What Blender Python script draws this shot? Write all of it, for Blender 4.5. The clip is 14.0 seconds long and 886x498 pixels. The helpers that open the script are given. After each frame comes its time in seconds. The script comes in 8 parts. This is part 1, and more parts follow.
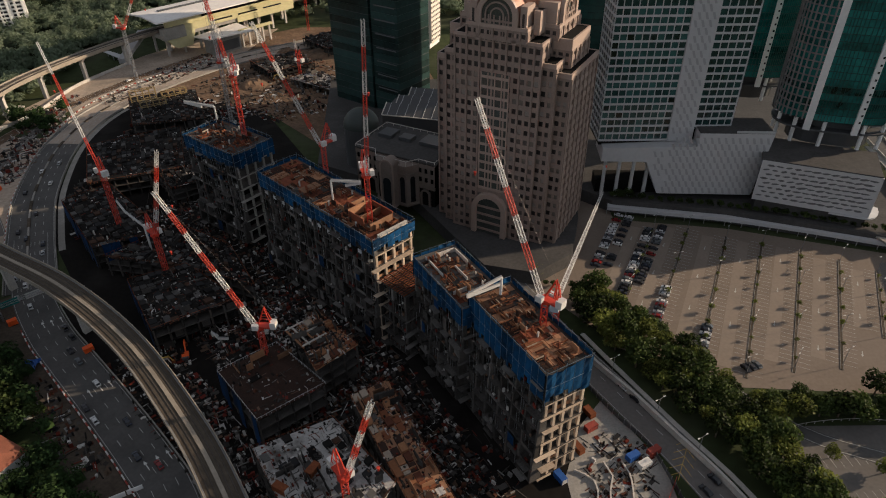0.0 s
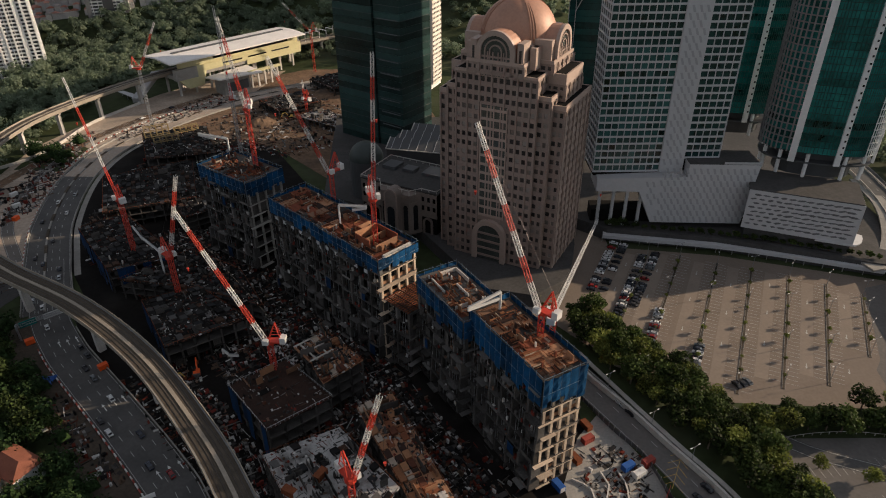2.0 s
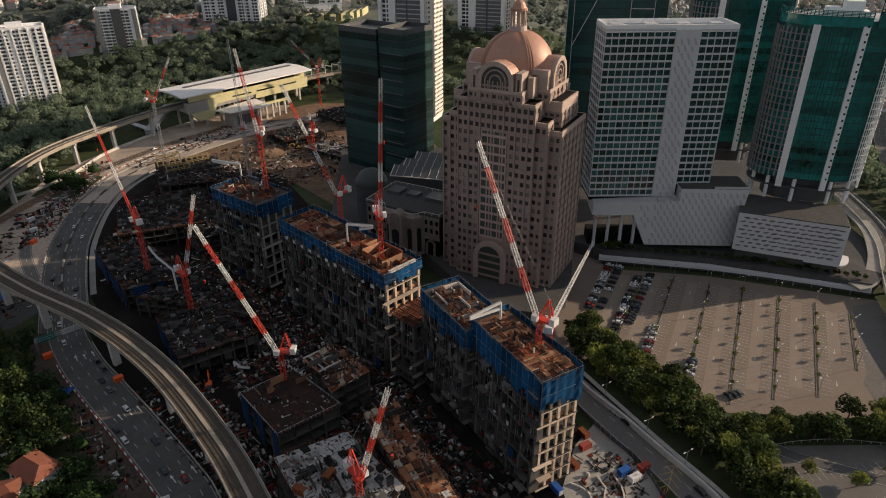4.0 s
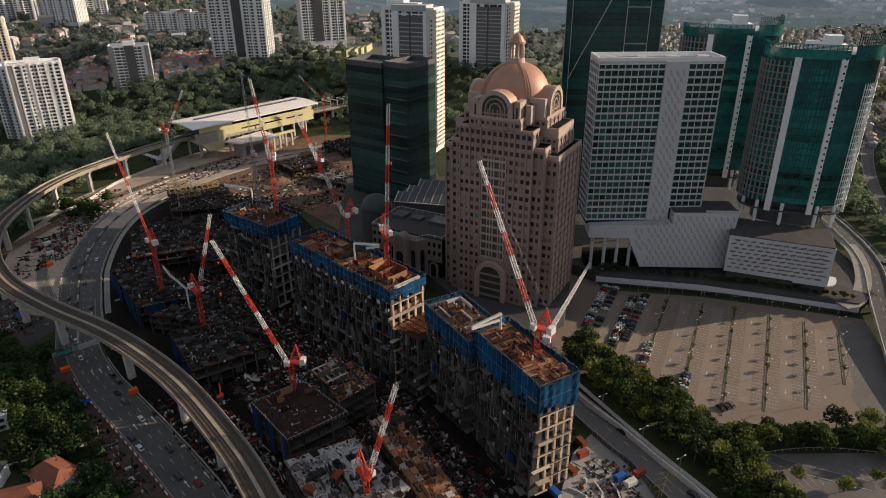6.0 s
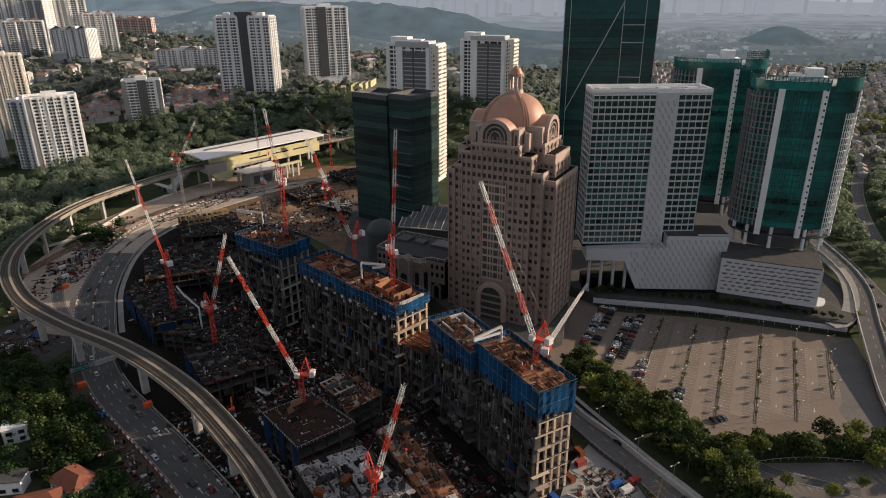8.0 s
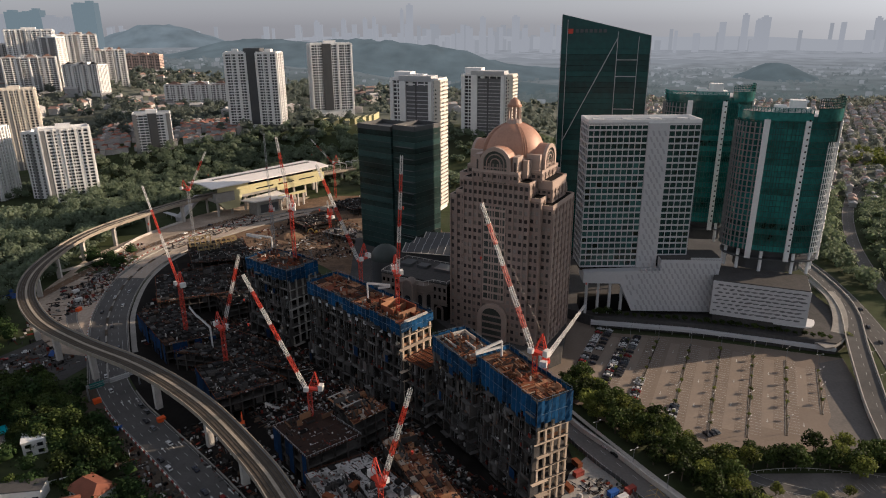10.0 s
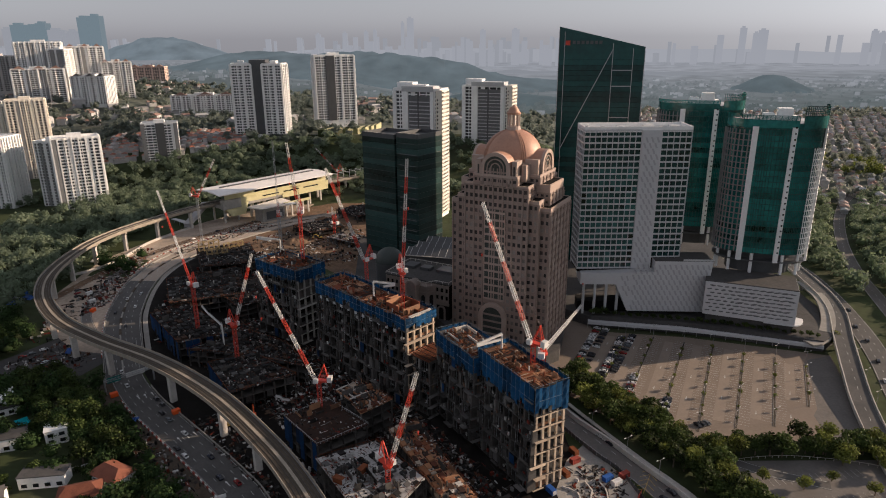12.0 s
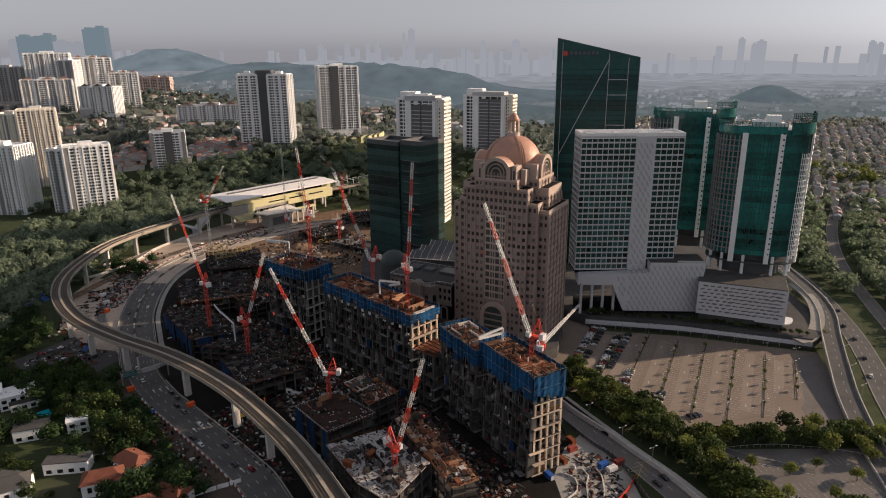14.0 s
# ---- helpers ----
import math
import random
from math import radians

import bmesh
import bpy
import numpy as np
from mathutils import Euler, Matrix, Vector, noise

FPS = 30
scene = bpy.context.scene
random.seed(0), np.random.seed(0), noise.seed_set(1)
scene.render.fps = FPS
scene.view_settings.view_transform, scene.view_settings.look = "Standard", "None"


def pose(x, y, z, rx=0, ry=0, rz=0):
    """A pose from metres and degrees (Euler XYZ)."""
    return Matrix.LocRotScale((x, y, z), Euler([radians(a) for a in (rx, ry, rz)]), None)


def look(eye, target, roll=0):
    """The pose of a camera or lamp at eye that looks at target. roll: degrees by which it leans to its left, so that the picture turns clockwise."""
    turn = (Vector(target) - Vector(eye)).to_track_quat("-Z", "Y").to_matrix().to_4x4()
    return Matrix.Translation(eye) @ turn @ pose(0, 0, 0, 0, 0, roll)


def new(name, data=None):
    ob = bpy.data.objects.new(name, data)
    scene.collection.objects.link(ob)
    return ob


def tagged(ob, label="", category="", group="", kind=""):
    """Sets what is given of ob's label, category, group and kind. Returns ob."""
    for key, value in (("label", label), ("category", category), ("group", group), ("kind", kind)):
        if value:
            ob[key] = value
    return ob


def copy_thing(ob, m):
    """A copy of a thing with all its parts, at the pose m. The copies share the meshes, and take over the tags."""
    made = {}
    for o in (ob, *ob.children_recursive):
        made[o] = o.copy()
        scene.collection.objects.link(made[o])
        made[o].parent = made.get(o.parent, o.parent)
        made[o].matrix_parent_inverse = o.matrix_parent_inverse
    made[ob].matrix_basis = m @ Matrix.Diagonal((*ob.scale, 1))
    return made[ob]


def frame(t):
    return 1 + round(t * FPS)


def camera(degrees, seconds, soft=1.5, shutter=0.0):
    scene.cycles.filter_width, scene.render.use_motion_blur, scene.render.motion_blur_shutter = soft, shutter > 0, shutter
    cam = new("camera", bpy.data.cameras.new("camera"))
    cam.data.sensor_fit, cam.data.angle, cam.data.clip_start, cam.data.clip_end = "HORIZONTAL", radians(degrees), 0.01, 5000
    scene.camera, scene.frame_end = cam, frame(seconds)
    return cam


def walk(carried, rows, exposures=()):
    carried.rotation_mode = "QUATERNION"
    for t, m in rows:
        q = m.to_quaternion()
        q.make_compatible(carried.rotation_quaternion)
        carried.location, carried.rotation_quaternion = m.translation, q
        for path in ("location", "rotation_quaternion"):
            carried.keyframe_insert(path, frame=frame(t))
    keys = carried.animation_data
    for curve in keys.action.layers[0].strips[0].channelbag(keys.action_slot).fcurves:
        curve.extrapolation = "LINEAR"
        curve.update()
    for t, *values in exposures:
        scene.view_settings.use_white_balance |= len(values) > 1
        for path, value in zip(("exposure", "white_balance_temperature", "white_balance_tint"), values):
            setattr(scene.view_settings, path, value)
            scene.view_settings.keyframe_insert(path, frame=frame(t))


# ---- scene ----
cam = camera(68.2, 14.0, soft=1.05)
METRES, EYE, TILT, LEAN, TURN = 110.0, 177.0, 0.0, 0.0, 0.0
ROWS = [
    (0.0, 0.0, 0.0, 0.0, -0.31, -34.86, 0.45),
    (0.5, -0.0019, -0.0333, -0.0009, -0.32, -33.84, 0.42),
    (1.0, -0.0038, -0.067, -0.0016, -0.29, -32.86, 0.41),
    (1.5, -0.006, -0.1009, -0.0028, -0.29, -31.93, 0.39),
    (2.0, -0.0077, -0.1352, -0.0032, -0.27, -31.09, 0.4),
    (2.5, -0.0098, -0.1698, -0.0039, -0.24, -30.29, 0.4),
    (3.0, -0.0119, -0.2044, -0.0049, -0.23, -29.49, 0.4),
    (5.5, -0.0237, -0.3787, -0.0119, -0.15, -25.55, 0.38),
    (6.0, -0.0259, -0.4141, -0.0129, -0.13, -24.8, 0.37),
    (6.5, -0.0285, -0.4494, -0.0136, -0.11, -24.04, 0.37),
    (7.0, -0.0306, -0.4849, -0.0145, -0.08, -23.29, 0.37),
    (7.5, -0.0331, -0.5207, -0.0153, -0.07, -22.55, 0.37),
    (8.0, -0.0357, -0.5566, -0.0163, -0.05, -21.81, 0.36),
    (10.5, -0.0493, -0.7369, -0.0218, -0.01, -18.2, 0.35),
    (11.0, -0.0524, -0.7744, -0.0243, -0.01, -17.77, 0.34),
    (11.5, -0.0551, -0.811, -0.0253, -0.0, -17.82, 0.35),
    (12.0, -0.058, -0.848, -0.0259, 0.0, -17.86, 0.35),
    (12.5, -0.0612, -0.8855, -0.027, 0.01, -17.89, 0.35),
    (13.0, -0.0639, -0.9227, -0.0279, 0.03, -17.93, 0.36),
    (13.5, -0.0667, -0.9596, -0.0278, 0.03, -17.63, 0.37),
    (14.0, -0.0693, -0.997, -0.0293, 0.06, -16.96, 0.38),
]
walk(cam, [(t, pose(0, 0, EYE, TILT, LEAN, TURN) @ pose(METRES * x, METRES * y, METRES * z, 90 + pitch, roll, yaw)) for t, x, y, z, yaw, pitch, roll in ROWS],
     exposures=[(0.0, 0.33, 5800, 5), (7.0, 0.48, 5690, 6), (14.0, 0.57, 5850, 10)])

# ---- light ----
SUN_ELEV, SUN_AZ = 17.5, 76.0
world = bpy.data.worlds.new("sky")
scene.world = world
world.use_nodes = True
wn = world.node_tree
sky = wn.nodes.new("ShaderNodeTexSky")
sky.sky_type, sky.sun_disc = "NISHITA", False
sky.sun_elevation, sky.sun_rotation = radians(SUN_ELEV), radians(SUN_AZ)
sky.air_density, sky.dust_density, sky.ozone_density = 1.2, 1.2, 1.0
soften = wn.nodes.new("ShaderNodeHueSaturation")
soften.inputs["Saturation"].default_value = 0.22
wn.links.new(sky.outputs[0], soften.inputs["Color"])
veil = wn.nodes.new("ShaderNodeMix")
veil.data_type = "RGBA"
veil.inputs[0].default_value = 0.48
veil.inputs[7].default_value = (3.6, 3.22, 3.26, 1)      # even light of the haze that fills the whole sky
wn.links.new(soften.outputs[0], veil.inputs[6])
wn.links.new(veil.outputs[2], wn.nodes["Background"].inputs[0])
wn.nodes["Background"].inputs[1].default_value = 0.079
sun = new("sun", bpy.data.lights.new("sun", "SUN"))
sun.data.energy, sun.data.angle, sun.data.color = 4.85, radians(0.6), (1.0, 0.72, 0.48)
sun_way = Vector((math.sin(radians(SUN_AZ)) * math.cos(radians(SUN_ELEV)),
                  math.cos(radians(SUN_AZ)) * math.cos(radians(SUN_ELEV)), math.sin(radians(SUN_ELEV))))
sun.matrix_world = look(sun_way * 900, (0, 0, 0))

# ---- materials ----
def mat(name, color, rough=0.8, metal=0.0, var=0.25, scale=0.4, bump=0.0, island=0.0, rand=0.0, stain=0.0,
        stain_color=(0.03, 0.025, 0.02), spec=0.5, fine=6.0, leaf=0.0):
    """Two scales of noise over a base colour, with optional stains, relief, and variation by piece or by object."""
    m = bpy.data.materials.new(name)
    m.use_nodes = True
    n, l = m.node_tree.nodes, m.node_tree.links
    b = n["Principled BSDF"]
    b.inputs["Roughness"].default_value = rough
    b.inputs["Metallic"].default_value = metal
    b.inputs["Specular IOR Level"].default_value = spec if rough < 0.8 else min(spec, 0.12)
    geo = n.new("ShaderNodeNewGeometry")
    n1 = n.new("ShaderNodeTexNoise")
    n1.inputs["Scale"].default_value, n1.inputs["Detail"].default_value = scale, 4
    n2 = n.new("ShaderNodeTexNoise")
    n2.inputs["Scale"].default_value, n2.inputs["Detail"].default_value = scale * fine, 3
    for k in (n1, n2):
        l.new(geo.outputs["Position"], k.inputs["Vector"])
    add = n.new("ShaderNodeMath")
    add.operation = "ADD"
    l.new(n1.outputs[0], add.inputs[0])
    l.new(n2.outputs[0], add.inputs[1])
    last = add.outputs[0]
    for amount, src in ((island, geo.outputs["Random Per Island"]), (rand, None)):
        if amount:
            if src is None:
                src = n.new("ShaderNodeObjectInfo").outputs["Random"]
            ma = n.new("ShaderNodeMath")
            ma.operation = "MULTIPLY_ADD"
            l.new(src, ma.inputs[0])
            ma.inputs[1].default_value = amount / max(var, 0.05)
            l.new(last, ma.inputs[2])
            sub = n.new("ShaderNodeMath")
            sub.operation = "SUBTRACT"
            l.new(ma.outputs[0], sub.inputs[0])
            sub.inputs[1].default_value = 0.5 * amount / max(var, 0.05)
            last = sub.outputs[0]
    rng = n.new("ShaderNodeMapRange")
    rng.clamp = False
    rng.inputs["From Min"].default_value, rng.inputs["From Max"].default_value = 0.5, 1.5
    rng.inputs["To Min"].default_value, rng.inputs["To Max"].default_value = 1 - var, 1 + var
    l.new(last, rng.inputs["Value"])
    low = n.new("ShaderNodeMath")
    low.operation = "MAXIMUM"
    low.inputs[1].default_value = 0.12
    l.new(rng.outputs[0], low.inputs[0])
    mul = n.new("ShaderNodeVectorMath")
    mul.operation = "SCALE"
    mul.inputs[0].default_value = color
    l.new(low.outputs[0], mul.inputs["Scale"])
    out = mul.outputs[0]
    if stain:
        n3 = n.new("ShaderNodeTexNoise")
        n3.inputs["Scale"].default_value, n3.inputs["Detail"].default_value = scale * 0.5, 6
        l.new(geo.outputs["Position"], n3.inputs["Vector"])
        r3 = n.new("ShaderNodeMapRange")
        r3.inputs["From Min"].default_value, r3.inputs["From Max"].default_value = 0.52, 0.66
        r3.inputs["To Max"].default_value = stain
        l.new(n3.outputs[0], r3.inputs["Value"])
        mx = n.new("ShaderNodeMix")
        mx.data_type = "RGBA"
        l.new(r3.outputs[0], mx.inputs[0])
        l.new(out, mx.inputs[6])
        mx.inputs[7].default_value = (*stain_color, 1)
        out = mx.outputs[2]
    l.new(out, b.inputs["Base Color"])
    if leaf:
        tr = n.new("ShaderNodeBsdfTranslucent")
        l.new(out, tr.inputs[0])
        ms = n.new("ShaderNodeMixShader")
        ms.inputs[0].default_value = leaf
        l.new(b.outputs[0], ms.inputs[1])
        l.new(tr.outputs[0], ms.inputs[2])
        l.new(ms.outputs[0], n["Material Output"].inputs["Surface"])
    if bump:
        bp = n.new("ShaderNodeBump")
        bp.inputs["Strength"].default_value = bump
        l.new(n2.outputs[0], bp.inputs["Height"])
        l.new(bp.outputs[0], b.inputs["Normal"])
    return m


def choice_mat(name, colors, rough=0.5, metal=0.0, island=False):
    """One of several colours for each object, or for each loose piece."""
    m = bpy.data.materials.new(name)
    m.use_nodes = True
    n, l = m.node_tree.nodes, m.node_tree.links
    b = n["Principled BSDF"]
    b.inputs["Roughness"].default_value, b.inputs["Metallic"].default_value = rough, metal
    b.inputs["Specular IOR Level"].default_value = 0.5 if rough < 0.8 else 0.12
    src = n.new("ShaderNodeNewGeometry").outputs["Random Per Island"] if island else n.new("ShaderNodeObjectInfo").outputs["Random"]
    ramp = n.new("ShaderNodeValToRGB")
    ramp.color_ramp.interpolation = "CONSTANT"
    el = ramp.color_ramp.elements
    while len(el) < len(colors):
        el.new(0.5)
    for i, c in enumerate(colors):
        el[i].position, el[i].color = i / len(colors), (*c, 1)
    l.new(src, ramp.inputs[0])
    geo = n.new("ShaderNodeNewGeometry")
    noi = n.new("ShaderNodeTexNoise")
    noi.inputs["Scale"].default_value = 1.5
    l.new(geo.outputs["Position"], noi.inputs["Vector"])
    rng = n.new("ShaderNodeMapRange")
    rng.inputs["To Min"].default_value, rng.inputs["To Max"].default_value = 0.75, 1.25
    l.new(noi.outputs[0], rng.inputs["Value"])
    sc = n.new("ShaderNodeVectorMath")
    sc.operation = "SCALE"
    l.new(ramp.outputs[0], sc.inputs[0])
    l.new(rng.outputs[0], sc.inputs["Scale"])
    l.new(sc.outputs[0], b.inputs["Base Color"])
    return m


M_GROUND = mat("grassy_earth", (0.044, 0.056, 0.024), 0.95, var=0.5, scale=0.03, stain=0.7, stain_color=(0.06, 0.062, 0.04))
# Mud taken almost to black: the site's deep shade is in this colour.
M_SITE = mat("shaded_site_mud", (0.011, 0.0095, 0.0085), 0.95, var=0.5, scale=0.08, bump=0.3, stain=0.5, stain_color=(0.03, 0.027, 0.024))
M_EARTH = mat("orange_earth", (0.168, 0.112, 0.0739), 0.95, var=0.6, scale=0.07, bump=0.4, stain=0.85, stain_color=(0.05, 0.042, 0.036))
M_ASPHALT = mat("asphalt", (0.103, 0.0992, 0.0956), 0.85, var=0.25, scale=0.15, stain=0.5, stain_color=(0.06, 0.058, 0.058))
M_LOT = mat("lot_paving", (0.196, 0.16, 0.13), 0.9, var=0.2, scale=0.06, fine=14, stain=0.45, stain_color=(0.2, 0.165, 0.14))
M_LANE = mat("lot_lane", (0.238, 0.198, 0.162), 0.9, var=0.15, scale=0.08, fine=10)
M_LINE = mat("road_paint", (0.42, 0.42, 0.4), 0.7, var=0.3, scale=0.8)
M_CONC = mat("concrete", (0.3, 0.285, 0.26), 0.85, var=0.3, scale=0.25, bump=0.15, stain=0.4, stain_color=(0.17, 0.155, 0.14))
# Both frame concretes far darker than concrete: site shade put into the colour.
M_RAW = mat("shaded_raw_concrete", (0.0675, 0.0624, 0.0579), 0.9, var=0.6, scale=0.35, bump=0.2, stain=0.55, stain_color=(0.03, 0.028, 0.026), rand=0.6)
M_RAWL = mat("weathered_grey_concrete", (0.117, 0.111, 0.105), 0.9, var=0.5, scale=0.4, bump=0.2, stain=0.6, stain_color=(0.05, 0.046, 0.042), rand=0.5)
M_PALE = mat("pale_concrete", (0.5, 0.47, 0.43), 0.8, var=0.3, scale=0.3, bump=0.1, stain=0.4, stain_color=(0.3, 0.27, 0.24))
M_PLY = mat("formwork_plywood", (0.24, 0.12, 0.06), 0.75, var=0.45, scale=0.4, stain=0.5, stain_color=(0.12, 0.07, 0.045), rand=0.5, island=0.3)
M_RUST = mat("rusty_rebar", (0.15, 0.05, 0.022), 0.8, var=0.5, scale=0.5, island=0.6)
M_NET = mat("blue_net", (0.00792, 0.0502, 0.125), 0.8, var=0.65, scale=0.45, fine=7, stain=0.7, stain_color=(0.01, 0.024, 0.05), rand=0.5)
M_POLE = mat("scaffold_steel", (0.16, 0.21, 0.27), 0.6, 0.2, var=0.3)
M_GRANITE = mat("pink_granite", (0.295, 0.222, 0.186), 0.6, var=0.2, scale=0.12, fine=12, bump=0.05)
M_GRANITE2 = mat("pale_granite", (0.4, 0.305, 0.253), 0.55, var=0.15, scale=0.15, fine=10)
M_COPPER = mat("copper_cladding", (0.41, 0.225, 0.152), 0.55, 0.12, var=0.2, scale=0.15, stain=0.3, stain_color=(0.36, 0.2, 0.13))
M_WHITE = mat("white_render", (0.78, 0.775, 0.76), 0.7, var=0.12, scale=0.12, stain=0.3, stain_color=(0.5, 0.49, 0.47))
M_CREAM = mat("cream_render", (0.7, 0.645, 0.56), 0.7, var=0.12, scale=0.12)
M_FLATG = mat("grey_flat_glass", (0.06, 0.062, 0.066), 0.25, var=0.6, scale=0.1, rand=0.6)
M_GREY = mat("grey_cladding", (0.45, 0.455, 0.46), 0.6, var=0.15, scale=0.2)
M_DGREY = mat("dark_grey_cladding", (0.07, 0.072, 0.075), 0.5, var=0.2, scale=0.2)
M_PGREY = mat("patterned_panel", (0.5, 0.5, 0.51), 0.55, var=0.1, scale=0.1)
M_PGREY2 = mat("patterned_panel_grey", (0.36, 0.36, 0.37), 0.55, var=0.1, scale=0.1)
M_KGLASS = choice_mat("brown_tinted_glass", ((0.06, 0.05, 0.046), (0.11, 0.09, 0.08), (0.03, 0.026, 0.025), (0.17, 0.145, 0.125), (0.045, 0.039, 0.037), (0.02, 0.018, 0.018), (0.26, 0.225, 0.2)), 0.35, island=True)
M_TIMBER = choice_mat("deck_timber", ((0.29, 0.145, 0.075), (0.18, 0.07, 0.036), (0.1, 0.04, 0.025), (0.34, 0.28, 0.22), (0.22, 0.1, 0.05), (0.045, 0.027, 0.021)), 0.85, island=True)
# Roof reds muted towards grey: distance haze is in these colours.
M_FARROOF = choice_mat("terrace_roofs", ((0.26, 0.17, 0.14), (0.34, 0.24, 0.2), (0.42, 0.41, 0.4), (0.33, 0.32, 0.31), (0.24, 0.23, 0.22), (0.36, 0.29, 0.26), (0.46, 0.45, 0.44)), 0.8, island=True)
M_TERRACE = choice_mat("red_terrace_roofs", ((0.3, 0.13, 0.09), (0.4, 0.22, 0.17), (0.44, 0.41, 0.39), (0.32, 0.16, 0.12), (0.28, 0.25, 0.23)), 0.8, island=True)
# Far walls dulled to mid grey to imitate haze.
M_FARWALL = mat("haze_greyed_render", (0.42, 0.41, 0.4), 0.85, var=0.25, scale=0.05)
# Far leaves greyer and paler than near ones: haze put into the colour.
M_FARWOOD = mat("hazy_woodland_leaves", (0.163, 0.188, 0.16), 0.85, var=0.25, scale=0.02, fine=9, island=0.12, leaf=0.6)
M_GLASS = mat("dark_window_glass", (0.012, 0.014, 0.016), 0.08, var=0.6, scale=0.15, rand=0.9, spec=0.6)
M_GREEN = mat("green_curtain_glass", (0.0179, 0.112, 0.103), 0.14, var=0.8, scale=0.09, fine=5, rand=0.6, spec=0.6)
M_TEAL = mat("teal_window_glass", (0.026, 0.075, 0.072), 0.1, var=0.7, scale=0.06, rand=0.7, spec=0.7)
M_BLACKG = mat("black_green_glass", (0.024, 0.05, 0.047), 0.28, var=0.5, scale=0.08, rand=0.6, spec=0.35)
M_LGLASS = mat("deep_green_glass", (0.008, 0.045, 0.043), 0.25, var=0.5, scale=0.05, rand=0.4, spec=0.4)
M_RED = mat("crane_red", (0.5, 0.045, 0.022), 0.45, var=0.2, scale=0.6)
M_CWHITE = mat("crane_white", (0.62, 0.61, 0.59), 0.5, var=0.15, scale=0.6)
M_ORANGE = mat("safety_orange", (0.75, 0.1, 0.01), 0.6, var=0.15, scale=0.8)
M_PAVE = mat("dark_paving", (0.075, 0.072, 0.07), 0.85, var=0.35, scale=0.12, stain=0.4, stain_color=(0.04, 0.04, 0.04))
M_OXIDE = mat("red_brown_formwork", (0.17, 0.055, 0.03), 0.8, var=0.5, scale=0.5, stain=0.6, stain_color=(0.06, 0.03, 0.02), rand=0.6)
M_SCAF = mat("yellow_scaffold", (0.3, 0.22, 0.1), 0.6, var=0.4, scale=0.5)
M_TARP = mat("blue_tarpaulin", (0.018, 0.08, 0.3), 0.5, var=0.3, scale=0.8)
M_NETD = mat("dark_blue_net", (0.008, 0.032, 0.09), 0.8, var=0.6, scale=0.3, fine=6, stain=0.7, stain_color=(0.015, 0.015, 0.018), rand=0.4)
M_BROWN = mat("dark_brown_ply", (0.036, 0.021, 0.016), 0.8, var=0.5, scale=0.4, stain=0.5, stain_color=(0.02, 0.014, 0.012))
M_BALC = mat("balcony_grey", (0.2, 0.2, 0.2), 0.6, var=0.25, scale=0.2)
M_SKIP = mat("worn_red_steel", (0.27, 0.04, 0.025), 0.7, var=0.4, scale=0.8, stain=0.5, stain_color=(0.1, 0.05, 0.035))
M_SLOT = mat("screen_opening", (0.12, 0.12, 0.125), 0.6, var=0.2, scale=0.3)
# Cream concrete of the block ends, with gold sunlight put into its colour.
M_ENDC = mat("sun_tinted_fresh_concrete", (0.5, 0.405, 0.31), 0.8, var=0.3, scale=0.3, bump=0.1, stain=0.5, stain_color=(0.34, 0.26, 0.2), rand=0.3)
M_FRESH = mat("patchy_fresh_concrete", (0.36, 0.35, 0.335), 0.85, var=0.3, scale=0.3, stain=0.9, stain_color=(0.06, 0.055, 0.05))
M_STEEL = mat("galvanised_steel", (0.4, 0.41, 0.42), 0.45, 0.7, var=0.2)
M_RAIL = mat("steel_rail", (0.09, 0.08, 0.075), 0.5, 0.6, var=0.3)
# Near-black base colour imitates the shade inside frames, cores and undercrofts.
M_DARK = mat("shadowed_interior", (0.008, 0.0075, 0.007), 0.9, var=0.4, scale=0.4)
M_ROOF = mat("terracotta_tiles", (0.165, 0.064, 0.041), 0.8, var=0.4, scale=0.3, fine=12, rand=0.3)
M_ROOFB = mat("brown_hipped_tiles", (0.2, 0.13, 0.105), 0.85, var=0.3, scale=0.3)
# Orange render muted and lightened; haze is part of this colour.
M_SALMON = mat("haze_muted_orange_render", (0.62, 0.46, 0.385), 0.85, var=0.2, scale=0.1)
M_ROOFG = mat("grey_roof", (0.075, 0.072, 0.07), 0.8, var=0.3, scale=0.3, rand=0.4)
M_STROOF = mat("station_roof_sheet", (0.8, 0.76, 0.72), 0.5, var=0.15, scale=0.1)
M_STBAND = mat("station_lime_panel", (0.5, 0.46, 0.25), 0.6, var=0.15, scale=0.1)
M_DECK = mat("guideway_concrete", (0.3, 0.262, 0.212), 0.85, var=0.25, scale=0.15, stain=0.4, stain_color=(0.13, 0.115, 0.1))
M_BALLAST = mat("track_bed", (0.082, 0.068, 0.053), 0.9, var=0.4, scale=0.6)
M_BARK = mat("bark", (0.13, 0.1, 0.075), 0.9, var=0.3, scale=1.0)
# Dusty asphalt painted beige where the sun strikes the highway bend.
M_SUNROAD = mat("sunlit_dusty_road", (0.375, 0.312, 0.256), 0.9, var=0.25, scale=0.08, fine=10, stain=0.6, stain_color=(0.15, 0.135, 0.12))
M_BAY = mat("grey_green_bay_glass", (0.075, 0.082, 0.074), 0.2, var=0.5, scale=0.2, spec=0.6)
# Yard dust lifted paler: sunlight that the towers block is in the colour.
M_DUST = mat("sunlit_dusty_yard", (0.403, 0.329, 0.262), 0.95, var=0.45, scale=0.06, fine=9, stain=0.8, stain_color=(0.17, 0.15, 0.125))
